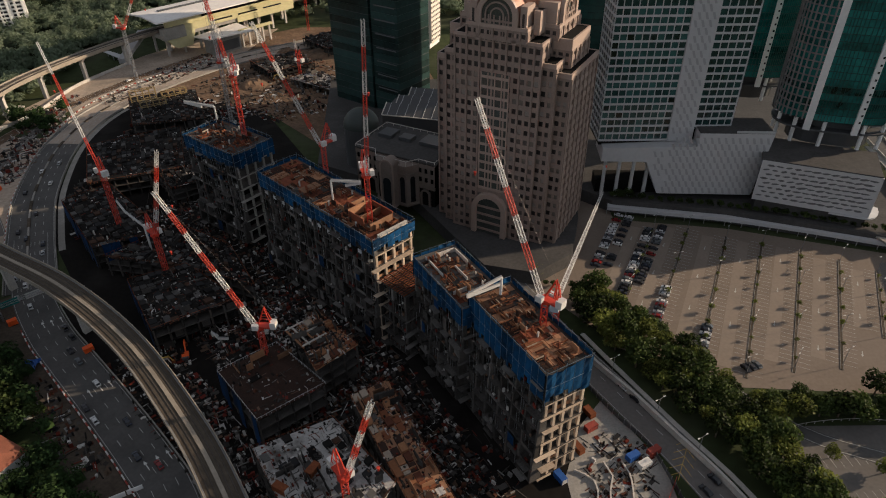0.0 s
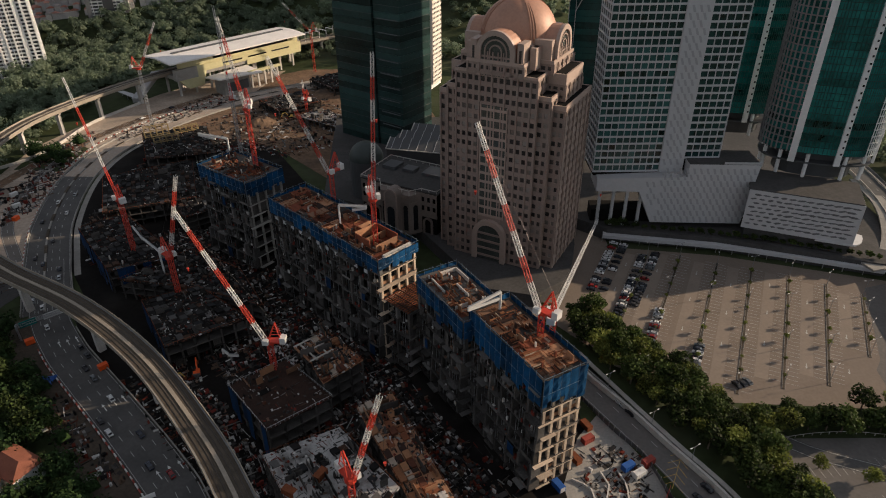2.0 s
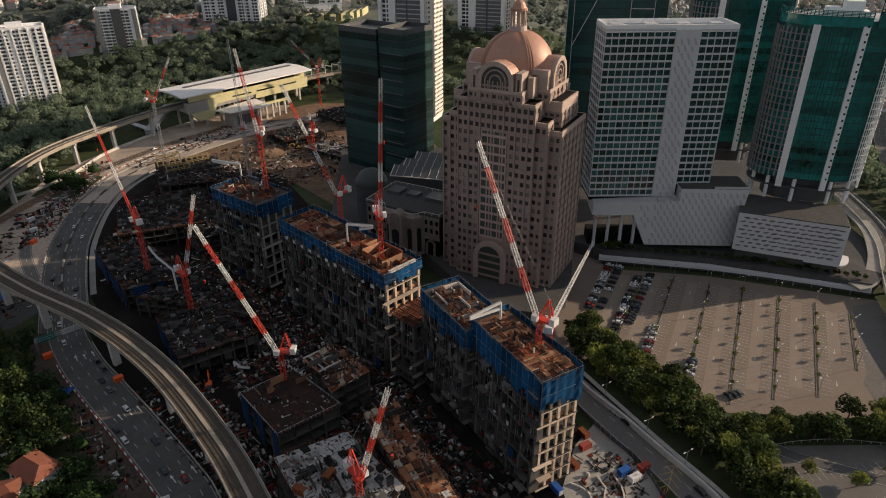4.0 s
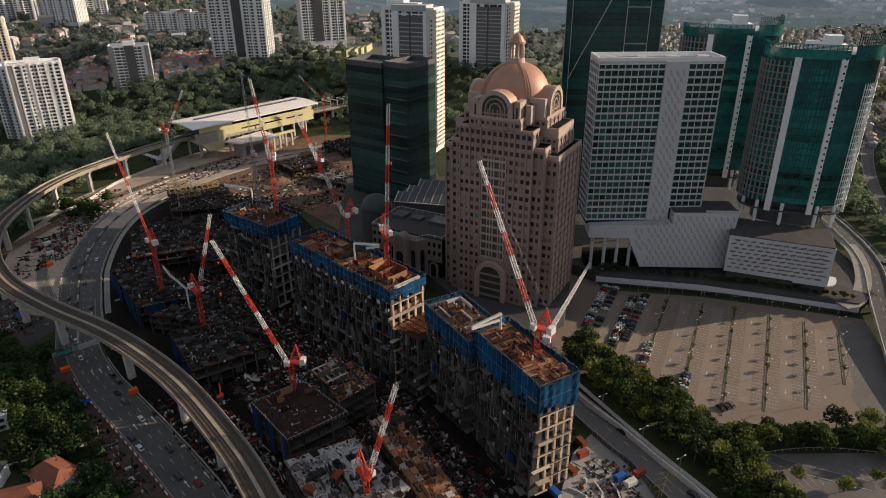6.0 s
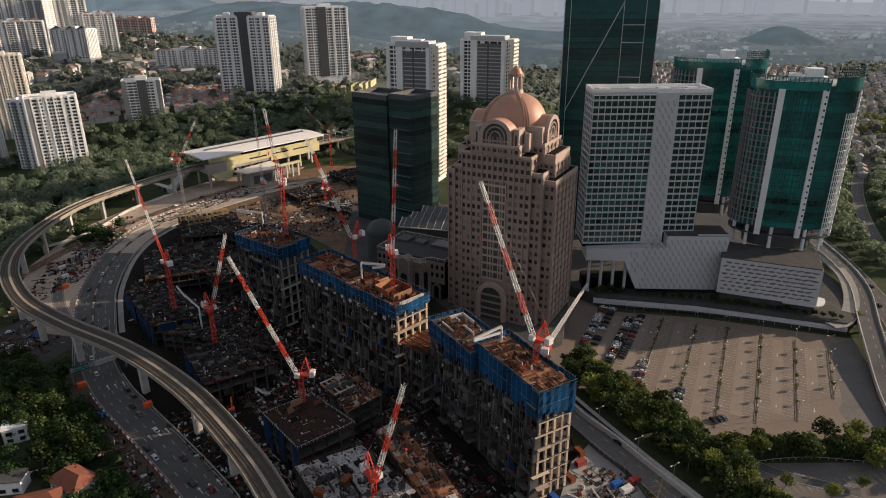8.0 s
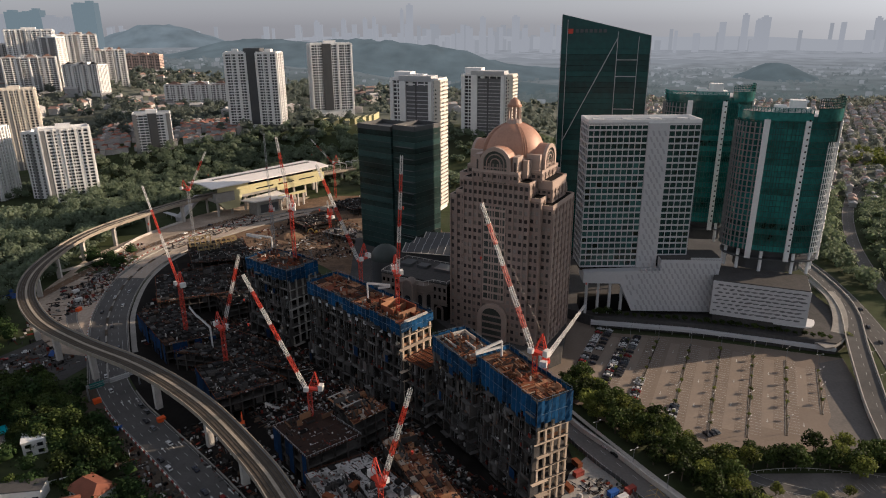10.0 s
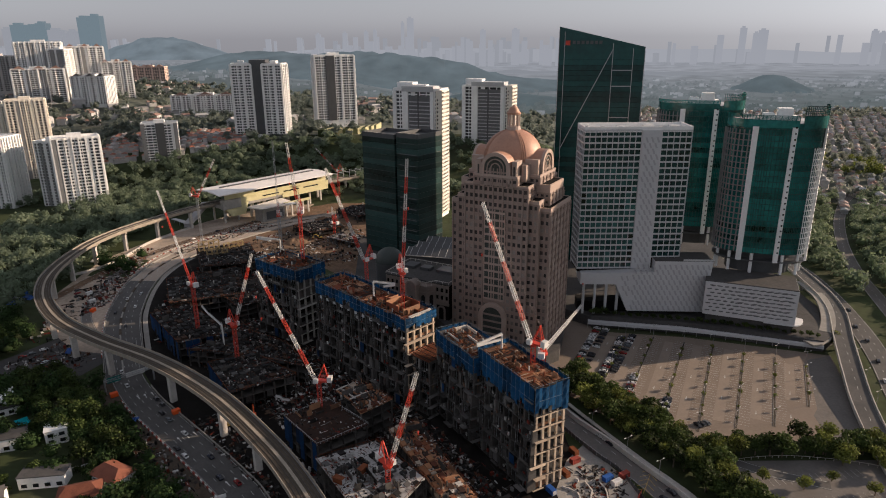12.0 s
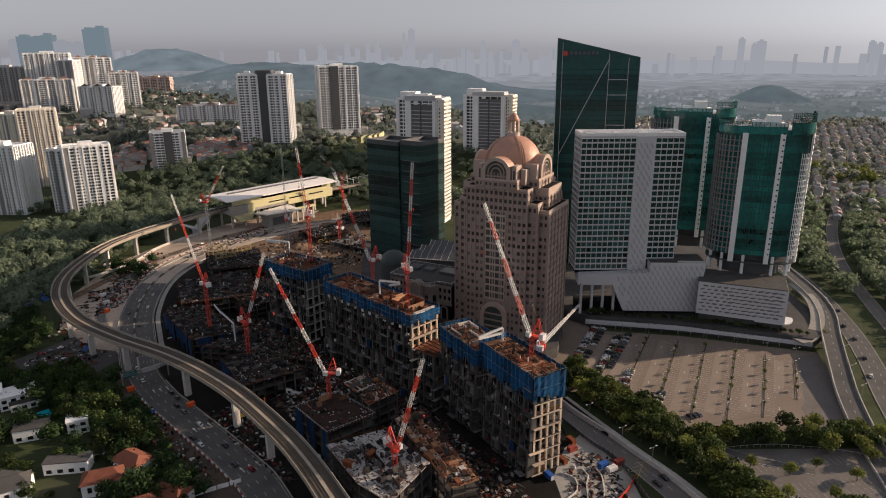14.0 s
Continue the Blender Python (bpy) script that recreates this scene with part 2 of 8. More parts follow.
M_LOTG = mat("grey_lot_asphalt", (0.15, 0.138, 0.128), 0.9, var=0.25, scale=0.08, fine=9, stain=0.4, stain_color=(0.11, 0.1, 0.095))
M_DIRT = mat("brown_dirt", (0.085, 0.068, 0.053), 0.95, var=0.5, scale=0.15, bump=0.2, stain=0.6, stain_color=(0.03, 0.028, 0.02))
M_LEAF = mat("leaves", (0.046, 0.066, 0.017), 0.65, var=0.5, scale=0.12, island=0.5, rand=0.4, spec=0.15, leaf=0.3)
M_LEAF2 = mat("yellow_green_leaves", (0.135, 0.155, 0.036), 0.65, var=0.4, scale=0.12, island=0.5, rand=0.4, spec=0.15, leaf=0.35)
# Woods and slope leaves lifted above foliage tone to imitate haze.
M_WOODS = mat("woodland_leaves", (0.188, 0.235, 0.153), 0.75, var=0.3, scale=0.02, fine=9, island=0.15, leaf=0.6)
M_SLOPE = mat("slope_leaves", (0.168, 0.21, 0.12), 0.75, var=0.4, scale=0.02, fine=9, island=0.3, leaf=0.45)
M_THICK = mat("thicket_leaves", (0.0288, 0.0528, 0.0156), 0.75, var=0.55, scale=0.05, fine=6, island=0.5, spec=0.15, leaf=0.3)
# Far ground paler than the near grass: haze put into its base colour.
M_TOWN = mat("hazed_town_ground", (0.12, 0.13, 0.106), 0.95, var=0.35, scale=0.012, fine=9, stain=0.5, stain_color=(0.085, 0.1, 0.072))
# Palest leaves: haze towards the sun is in this base colour.
M_HAZEWOOD = mat("hazed_woodland_leaves", (0.24, 0.258, 0.214), 0.85, var=0.25, scale=0.02, fine=9, island=0.2, leaf=0.45)
M_POOL = mat("pool_water", (0.03, 0.42, 0.5), 0.08, var=0.1, scale=0.5)
M_CAR = choice_mat("car_paint", ((0.65, 0.65, 0.64), (0.03, 0.03, 0.035), (0.4, 0.41, 0.42), (0.6, 0.6, 0.6), (0.2, 0.02, 0.02), (0.02, 0.02, 0.025), (0.12, 0.13, 0.14), (0.03, 0.035, 0.05), (0.05, 0.05, 0.055)), 0.25)
M_YELLOW = mat("yellow_paint", (0.55, 0.36, 0.08), 0.7, var=0.4, scale=0.8)
M_ARROW = mat("white_road_paint", (0.6, 0.6, 0.58), 0.7, var=0.25, scale=0.8)
M_TYRE = mat("tyre_rubber", (0.02, 0.02, 0.02), 0.9)
M_JUNK = choice_mat("stacked_materials", ((0.03, 0.028, 0.026), (0.075, 0.068, 0.062), (0.014, 0.013, 0.012), (0.22, 0.212, 0.2), (0.085, 0.036, 0.022), (0.02, 0.02, 0.022), (0.1, 0.068, 0.048), (0.04, 0.036, 0.033), (0.5, 0.485, 0.465), (0.01, 0.009, 0.009), (0.12, 0.024, 0.015), (0.05, 0.047, 0.044)), 0.85, island=True)
M_RUBBLE = choice_mat("pale_rubble", ((0.22, 0.208, 0.195), (0.09, 0.08, 0.073), (0.46, 0.445, 0.42), (0.04, 0.037, 0.034), (0.14, 0.09, 0.065), (0.025, 0.024, 0.024), (0.14, 0.028, 0.02), (0.07, 0.066, 0.062)), 0.9, island=True)


M_TABLE = choice_mat("grey_formwork_tables", ((0.03, 0.028, 0.027), (0.012, 0.0115, 0.011), (0.052, 0.05, 0.048), (0.1, 0.097, 0.093), (0.018, 0.016, 0.015), (0.06, 0.036, 0.025), (0.025, 0.025, 0.026)), 0.85, island=True)
M_PATINA = mat("dark_green_dome_sheet", (0.03, 0.04, 0.036), 0.5, var=0.2, scale=0.2)
M_STONE = mat("brown_annex_stone", (0.2, 0.16, 0.135), 0.7, var=0.25, scale=0.2, fine=8)

# ---- mesh building ----
class Geo:
    """Gathers faces of one mesh."""

    def __init__(self):
        self.v, self.f = [], []

    def add(self, verts, faces):
        k = len(self.v)
        self.v.extend(tuple(p) for p in verts)
        self.f.extend(tuple(k + i for i in q) for q in faces)
        return self

    def box(self, x0, x1, y0, y1, z0, z1):
        return self.hexa([(x0, y0), (x1, y0), (x1, y1), (x0, y1)], z0, z1)

    def hexa(self, poly, z0, z1):
        """An upright prism over a plan polygon (anticlockwise)."""
        n = len(poly)
        area = sum(poly[i][0] * poly[(i + 1) % n][1] - poly[(i + 1) % n][0] * poly[i][1] for i in range(n))
        if area < 0:
            poly = poly[::-1]
        v = [(p[0], p[1], z0) for p in poly] + [(p[0], p[1], z1) for p in poly]
        f = [tuple(range(n - 1, -1, -1)), tuple(range(n, 2 * n))] + [(i, (i + 1) % n, n + (i + 1) % n, n + i) for i in range(n)]
        return self.add(v, f)

    def beam(self, p, q, w, h=None):
        """A square bar from p to q."""
        p, q, h = Vector(p), Vector(q), h or w
        d = (q - p).normalized()
        a = d.cross(Vector((0, 0, 1)))
        a = Vector((1, 0, 0)) if a.length < 1e-3 else a.normalized()
        b = a.cross(d).normalized()
        c = [a * (w / 2) + b * (h / 2), a * (-w / 2) + b * (h / 2), a * (-w / 2) - b * (h / 2), a * (w / 2) - b * (h / 2)]
        v = [p + k for k in c] + [q + k for k in c]
        return self.add(v, [(3, 2, 1, 0), (4, 5, 6, 7), (0, 1, 5, 4), (1, 2, 6, 5), (2, 3, 7, 6), (3, 0, 4, 7)])

    def tube(self, p, q, r0, r1, n=8):
        p, q = Vector(p), Vector(q)
        d = (q - p).normalized()
        a = d.cross(Vector((0.3, 0.2, 1))).normalized()
        b = d.cross(a)
        v = []
        for o, r in ((p, r0), (q, r1)):
            v += [o + (a * math.cos(k * math.tau / n) + b * math.sin(k * math.tau / n)) * r for k in range(n)]
        f = [tuple(range(n)), tuple(range(2 * n - 1, n - 1, -1))] + [(i, n + i, n + (i + 1) % n, (i + 1) % n) for i in range(n)]
        return self.add(v, f)

    def mesh(self, name, material=None):
        me = bpy.data.meshes.new(name)
        me.from_pydata(self.v, [], self.f)
        me.update()
        if material:
            me.materials.append(material)
        return me


class Frame2:
    """A plan frame: s along u, d along the normal that points out of the wall (right of u)."""

    def __init__(self, ox, oy, deg):
        self.o = Vector((ox, oy))
        a = radians(deg)
        self.u, self.n, self.deg = Vector((math.cos(a), math.sin(a))), Vector((math.sin(a), -math.cos(a))), deg

    def p(self, s, d):
        return self.o + self.u * s + self.n * d

    def box(self, g, s0, s1, d0, d1, z0, z1):
        return g.hexa([self.p(s0, d0), self.p(s1, d0), self.p(s1, d1), self.p(s0, d1)], z0, z1)

    def at(self, s, d, z):
        q = self.p(s, d)
        return (q.x, q.y, z)

    def m(self, s, d, z):
        q = self.p(s, d)
        return pose(q.x, q.y, z, 0, 0, self.deg)


def thing(name, label, category, group="", kind="", at=(0, 0, 0)):
    ob = new(name)
    ob.empty_display_size = 1
    ob.location = at
    return tagged(ob, label, category, group, kind)


def part(name, g, material, parent, label="", m=None, kind=""):
    """One mesh object under a thing or part; g is a Geo or a shared mesh, in world places unless m is given."""
    me = g.mesh(name, material) if isinstance(g, Geo) else g
    ob = new(name, me)
    ob.parent = parent
    top = parent
    off = Vector((0, 0, 0))
    while top is not None:
        off += top.location
        top = top.parent
    ob.matrix_basis = Matrix.Translation(-off) @ (m or Matrix())
    if label or kind:
        tagged(ob, label, kind=kind)
    return ob


def solo(name, g, material, label, category, kind="", group=""):
    me = g.mesh(name, material) if isinstance(g, Geo) else g
    return tagged(new(name, me), label, category, group, kind)


def curve_points(pts, step=6.0):
    """A smooth line through the points, at about even steps; points of two or three numbers."""
    pts = [Vector(p) for p in pts]
    ext = [2 * pts[0] - pts[1]] + pts + [2 * pts[-1] - pts[-2]]
    out = []
    for i in range(1, len(ext) - 2):
        a, b, c, d = ext[i - 1:i + 3]
        n = max(1, int((c - b).length / step))
        for k in range(n):
            t = k / n
            out.append(0.5 * ((2 * b) + (c - a) * t + (2 * a - 5 * b + 4 * c - d) * t * t + (3 * b - a - 3 * c + d) * t ** 3))
    out.append(ext[-2])
    return out


def side_line(line, off):
    """The line moved sideways (to its right)."""
    res = []
    for i, p in enumerate(line):
        t = line[min(i + 1, len(line) - 1)] - line[max(i - 1, 0)]
        t2 = Vector((t.x, t.y)).normalized()
        q = p.copy()
        q.x, q.y = p.x + t2.y * off, p.y - t2.x * off
        res.append(q)
    return res


def strip(g, line, a, b, z0, z1):
    """A long body along a line, from side offset a to b, from height z0 to z1 (added to the line's own height)."""
    l, r = side_line(line, a), side_line(line, b)
    h = [(p.z if len(p) == 3 else 0.0) for p in line]
    v = []
    for i in range(len(line)):
        v += [(l[i].x, l[i].y, h[i] + z1), (r[i].x, r[i].y, h[i] + z1), (r[i].x, r[i].y, h[i] + z0), (l[i].x, l[i].y, h[i] + z0)]
    f = []
    for i in range(len(line) - 1):
        k = 4 * i
        for j in range(4):
            f.append((k + j, k + 4 + j, k + 4 + (j + 1) % 4, k + (j + 1) % 4))
    f += [(0, 1, 2, 3), tuple(4 * (len(line) - 1) + j for j in (3, 2, 1, 0))]
    return g.add(v, f)


UNIT = {}


def unit_box(w, d, h, material):
    """A shared box, standing on its base, centred in plan."""
    key = (round(w, 2), round(d, 2), round(h, 2), material.name)
    if key not in UNIT:
        UNIT[key] = Geo().box(-w / 2, w / 2, -d / 2, d / 2, 0, h).mesh("block", material)
    return UNIT[key]


def smooth(a, b, x):
    t = min(1.0, max(0.0, (x - a) / (b - a)))
    return t * t * (3 - 2 * t)


# ---- ground ----
def ground_height(x, y):
    shift = 170 * smooth(-420, -540, x)
    h = 50 * smooth(620 + shift, 800 + shift, y) * smooth(260, 60, x)
    h += 22 * smooth(980, 1100, y) * smooth(-450, -600, x)
    h -= 45 * smooth(1100, 1600, y) * smooth(400, 0, abs(x - 0)) 
    far = smooth(900, 1500, math.hypot(x, y))
    return max(0.0, h) + far * 14 * max(0.0, noise.noise(Vector((x / 330, y / 330, 1.3))))


def make_ground():
    xs = sorted(set([-4900, -3900, -3100, -2500, -2100] + list(range(-1800, 1801, 60)) + [2100, 2500, 3100, 3900, 4900]))
    ys = sorted(set([-1500, -700, -300] + list(range(-100, 2701, 60)) + [2900, 3100, 3500, 4000, 4900]))
    v = [(x, y, ground_height(x, y) - 0.02) for y in ys for x in xs]
    w = len(xs)
    f = [(j * w + i, j * w + i + 1, (j + 1) * w + i + 1, (j + 1) * w + i) for j in range(len(ys) - 1) for i in range(w - 1)]
    ob = solo("ground", Geo().add(v, f), M_GROUND, "uneven grassy earth ground reaching to wooded hills", "ground", "structure")
    ob.data.materials.append(M_TOWN)
    for q in ob.data.polygons:
        q.material_index = 1 if q.center.y > 800 or q.center.x > 400 and q.center.y > 100 else 0


make_ground()

# site floor, earthworks and lot
g = Geo().hexa([(-30, 60), (45, 60), (50, 140), (48, 175), (10, 235), (-40, 270), (-70, 330), (-120, 420), (-196, 474), (-221, 424), (-224, 376), (-210, 312), (-192, 268), (-163, 229), (-137, 202), (-106, 168), (-75, 130), (-51, 95)], -0.6, 0.06)
solo("site_floor", g, M_SITE, "muddy littered floor of the building site, its shade put into the colour", "ground", "structure")
g = Geo().hexa([(-200, 455), (-120, 420), (-60, 350), (-10, 380), (-6, 480), (-40, 615), (-130, 615), (-172, 585), (-215, 530)], -0.6, 0.085)
solo("earthworks", g, M_EARTH, "orange bare earth being levelled below the station", "ground", "structure")
LOT = [(84, 279), (140, 269), (214, 244), (189, 163), (158, 161), (104, 165), (92, 176), (74, 178), (60, 200), (58, 232), (70, 262)]
solo("parking_lot", Geo().hexa(LOT, -0.5, 0.08), M_LOT, "wide brownish paved parking lot with planted strips", "parking lot", "structure")

solo("lot_road", Geo().hexa([(198, 239), (213, 243.5), (188.6, 163.6), (168, 162), (171, 182), (176, 188)], -0.3, 0.098), M_LOTG, "grey asphalt lane along the edge of the lot", "road", "structure")
solo("works_yard", Geo().hexa([(-200, 250), (-226, 256), (-264, 292), (-287, 350), (-291, 422), (-270, 490), (-246, 540), (-200, 600), (-150, 612), (-165, 540), (-215, 482), (-241, 425), (-245, 372), (-231, 315), (-212, 275)], -0.4, 0.1), M_DUST, "beige dusty works yard between guideway and highway", "ground", "structure")
solo("forecourt", Geo().hexa([(8, 236), (46, 216), (60, 198), (60, 232), (72, 262), (86, 281), (86, 287), (72, 302), (56, 250)], -0.5, 0.07), M_LOT, "brown paved forecourt beside the domed tower", "pavement", "structure")

# ---- roads ----
def road(name, pts, width, z, label, lanes=(), edge=True, material=None, thick=0.4, dash=3.0):
    line = curve_points([Vector((*p, z)) if len(p) == 2 else Vector(p) for p in pts])
    ob = solo(name, strip(Geo(), line, -width / 2, width / 2, -thick, 0), material or M_ASPHALT, label, "road", "structure")
    g = Geo()
    if edge:
        for s in (-1, 1):
            strip(g, line, s * (width / 2 - 0.5) - 0.08, s * (width / 2 - 0.5) + 0.08, 0.0, 0.012)
    fine = curve_points([Vector((*p, z)) if len(p) == 2 else Vector(p) for p in pts], dash)
    for off in lanes:
        sl = side_line(fine, off)
        for i in range(0, len(sl) - 1, 3):
            strip(g, sl[i:i + 2], -0.09, 0.09, 0.0, 0.012)
    if g.v:
        part("lane_marking", g, M_LINE, ob, kind="stuff")
    return line


HWY = [(-45, 48), (-64, 88), (-83.9, 120.5), (-96.7, 135.6), (-120.7, 160), (-143.1, 181.9), (-160.2, 199.3), (-180.5, 226), (-202, 268), (-221, 312), (-235, 372), (-231, 425), (-205, 479), (-165, 528), (-110, 570), (-40, 640)]
road("road_highway_bend", HWY[10:], 21.2, 0.235, "dusty beige-grey highway bend below the guideway, sunlight in its colour", (-5.2, -1.7, 1.8, 5.3), material=M_SUNROAD)
road("road_highway", HWY[:9], 15.6, 0.22, "dark grey asphalt highway with dashed lanes curving past the site", (-3.8, 0, 3.8))
road("road_highway_link", HWY[7:], 21, 0.226, "wider dark grey asphalt highway beyond the guideway", (-5.2, -1.7, 1.8, 5.3))
road("road_old", [(-285, 330), (-272, 400), (-252, 450), (-225, 500), (-190, 545), (-150, 590)], 9, 0.16, "dusty beige service road under the guideway", (0,), material=M_EARTH)
road("road_side", [(10, 262), (30, 226), (47, 190), (62, 163), (76, 138), (88, 112), (100, 80)], 12.5, 0.14, "narrow grey asphalt street beside the site wall", (0,), material=M_LOTG)
road("road_expressway", [(262, 470), (272, 400), (267, 345), (254, 285), (238, 235), (220, 190), (203, 140), (190, 90)], 13, 0.18, "grey asphalt expressway with moving traffic lanes", (-2, 2))
FAR = [(480, 650), (446, 623), (391, 542), (346, 460), (315, 389), (297, 334), (283, 290), (270, 245), (255, 200), (240, 150)]
road("road_far", FAR, 10, 0.15, "grey road running beside wooded slopes", (0,), material=M_LOTG)
road("road_lot", [(150, 130), (125, 141), (112, 152), (98, 170)], 6, 0.14, "small asphalt entry lane to the parking lot", ())
solo("paved_yard", Geo().hexa([(108, 138), (122, 147), (192, 147), (180, 100), (110, 100)], -0.4, 0.1), M_LOTG, "second paved yard with white bay lines", "parking lot", "structure")
solo("site_apron", Geo().hexa([(38, 128), (46, 148), (56, 160), (70, 132), (72, 100), (40, 96)], -0.4, 0.11), M_CONC, "stained pale concrete apron at the site gate", "pavement", "structure")

road("road_inner", [(-218, 268), (-246, 310), (-259, 360), (-261, 410), (-251, 452), (-226, 500), (-190, 545)], 6.5, 0.15, "grey service road inside the guideway loop", (0,), material=M_LOTG)
pl = curve_points([Vector((x, y, 0.22)) for x, y in HWY[7:]], 6)
edge_walls = thing("highway_parapets", "pale concrete parapets and median of the highway bend", "parapet", kind="structure")
for off, wd, hh in ((-10.8, 0.35, 1.0), (10.8, 0.35, 1.0), (-1.2, 0.9, 0.5)):
    part("parapet", strip(Geo(), pl, off - wd / 2, off + wd / 2, -0.2, hh), M_CONC, edge_walls)
ml = side_line(curve_points([Vector((x, y, 0.22)) for x, y in HWY[7:]], 3), -1.2)
for i in range(6, len(ml) - 8, 6):
    part("median_slot", strip(Geo(), ml[i:i + 4], -0.75, 0.75, 0.2, 0.53), M_DIRT, edge_walls, "dark soil bed in the median")
solo("edge_walk", strip(Geo(), side_line(pl[4:34], 13.4), -1.5, 1.5, -0.2, -0.1), M_CONC, "stained concrete strip between highway and site", "pavement", "structure")
# pale site hoarding and slab beside the service road
hl = curve_points([Vector((x, y, 0.1)) for x, y in ((-294, 384), (-283, 398), (-275, 423), (-271.5, 464), (-262, 493), (-250, 520))], 4.5)
hoard = thing("hoarding", "pale panelled site hoarding along the service road", "hoarding")
for p, q in zip(hl, hl[1:]):
    w = (q - p).length
    part("panel", unit_box(round(w * 0.95, 1), 0.12, 2.2, M_PALE), None, hoard, m=pose((p.x + q.x) / 2, (p.y + q.y) / 2, 0.1, 0, 0, math.degrees(math.atan2(q.y - p.y, q.x - p.x))))
    part("post", unit_box(0.22, 0.22, 2.5, M_STEEL), None, hoard, m=pose(p.x, p.y, 0.1))
solo("slab", Geo().hexa([(-298, 417), (-285, 417), (-291, 433.5), (-302.5, 435)], -0.3, 0.45), M_PALE, "pale bare concrete slab below the guideway", "slab", "structure")
# the elevated ramp
RAMP = [(252, 372, 12), (250, 340, 11), (247, 312, 10), (240, 285, 8.5), (225, 252, 6.5), (209, 215, 4.5), (197, 185, 2.6), (184, 144, 0.9), (176, 112, 0.3)]
line = road("road_ramp", RAMP, 10, 0, "pale elevated concrete ramp curving down beside the lot", (0,), material=M_ASPHALT, thick=1.2)
ramp = thing("ramp_parapets", "pale concrete parapets lining the curving ramp", "parapet", kind="structure")
for s in (-1, 1):
    part("parapet", strip(Geo(), line, s * 5.05 - 0.2, s * 5.05 + 0.2, -1.4, 0.9), M_PALE, ramp)
for i in range(4, len(line) - 14, 5):
    part("pier", Geo().tube((line[i].x, line[i].y, 0), (line[i].x, line[i].y, line[i].z - 1.1), 0.9, 0.9, 10), M_CONC, ramp)
line = curve_points([Vector(p) for p in [(245, 338, 10), (241, 306, 10), (230, 277, 8), (214, 254, 6.2), (203, 249, 6)]])
solo("road_branch", strip(Geo(), line, -4, 4, -1, 0), M_CONC, "pale concrete branch ramp to the podium", "road", "structure")

# ---- guideway and station ----
GUIDE = [(-16, 28), (-30, 58), (-46.5, 86), (-61.5, 110.5), (-79.5, 135), (-112.5, 172), (-152, 204.5), (-197, 232), (-235, 261), (-268, 304), (-286, 354), (-289, 422), (-267, 487), (-240, 535), (-195, 588), (-150, 634), (-85, 690), (0, 745), (120, 800)]
gl = curve_points([Vector((x, y, 18.9)) for x, y in GUIDE], 5)
guide = thing("guideway", "grey concrete elevated rail guideway on single piers, curving", "viaduct", kind="structure")
part("box_girder", strip(Geo(), gl, -2.6, 2.6, -2.4, -0.35), M_DECK, guide)
part("deck", strip(Geo(), gl, -5.0, 5.0, -0.35, 0.0), M_DECK, guide)
for s in (-1, 1):
    part("parapet", strip(Geo(), gl, s * 5.0 - 0.14, s * 5.0 + 0.14, -0.9, 1.25), M_DECK, guide)
    part("track_bed", strip(Geo(), gl, s * 2.55 - 1.85, s * 2.55 + 1.85, 0.0, 0.3), M_BALLAST, guide)
    part("cable_trough", strip(Geo(), gl, s * 4.62 - 0.2, s * 4.62 + 0.2, 0.0, 0.38), M_BALC, guide, "grey cable trough")
    for r in (-0.72, 0.72):
        part("rail", strip(Geo(), gl, s * 2.5 + r - 0.06, s * 2.5 + r + 0.06, 0.3, 0.46), M_RAIL, guide)
part("walkway", strip(Geo(), gl, -0.65, 0.65, 0.0, 0.55), M_DECK, guide)
rib = Geo().box(-0.12, 0.12, -0.09, 0.09, -0.9, 1.2).mesh("rib", M_CONC)
for i in range(2, len(gl) - 2):
    for s in (-1, 1):
        if i < 64:
            t = gl[i + 1] - gl[i - 1]
            q = side_line(gl[i - 1:i + 2], s * 5.2)[1]
            part("rib", rib, None, guide, m=pose(q.x, q.y, 18.9, 0, 0, math.degrees(math.atan2(t.y, t.x))))
NEAR_PIERS = [min(range(len(gl)), key=lambda i: math.hypot(gl[i].x - x, gl[i].y - y)) for x, y in ((-191, 225), (-144, 194), (-114, 166), (-85, 140), (-57, 103), (-36, 68))]
acc, last = 0.0, gl[0]
for i in range(1, len(gl) - 1):
    acc += (gl[i] - last).length
    last = gl[i]
    if i in NEAR_PIERS or (acc > 36 and i > max(NEAR_PIERS)):
        acc = 0
        t = gl[i + 1] - gl[i - 1]
        a = math.degrees(math.atan2(t.y, t.x))
        gz = ground_height(gl[i].x, gl[i].y)
        g = Geo().box(-1.1, 1.1, -1.5, 1.5, gz - 0.3, 14.5)
        g.add([(-1.1, -1.5, 14.5), (1.1, -1.5, 14.5), (1.1, 1.5, 14.5), (-1.1, 1.5, 14.5), (-1.1, -3, 16.5), (1.1, -3, 16.5), (1.1, 3, 16.5), (-1.1, 3, 16.5)],
              [(3, 2, 1, 0), (4, 5, 6, 7), (0, 1, 5, 4), (1, 2, 6, 5), (2, 3, 7, 6), (3, 0, 4, 7)])
        part("pier", g, M_PALE, guide, m=pose(gl[i].x, gl[i].y, 0, 0, 0, a))

S = Frame2(-234.7, 538.9, 49)
st = thing("rail_station", "elevated station with a long pale roof and lime panels", "station", at=(*S.p(60, 0), 0))
g = Geo()
v = []
for s in (-6, 134):
    for d, z in ((-21, 31.6), (-8, 32.8), (0, 33.0), (9, 32.6), (22, 31.4), (22, 30.4), (0, 32.0), (-21, 30.6)):
        v.append(S.at(s, d, z))
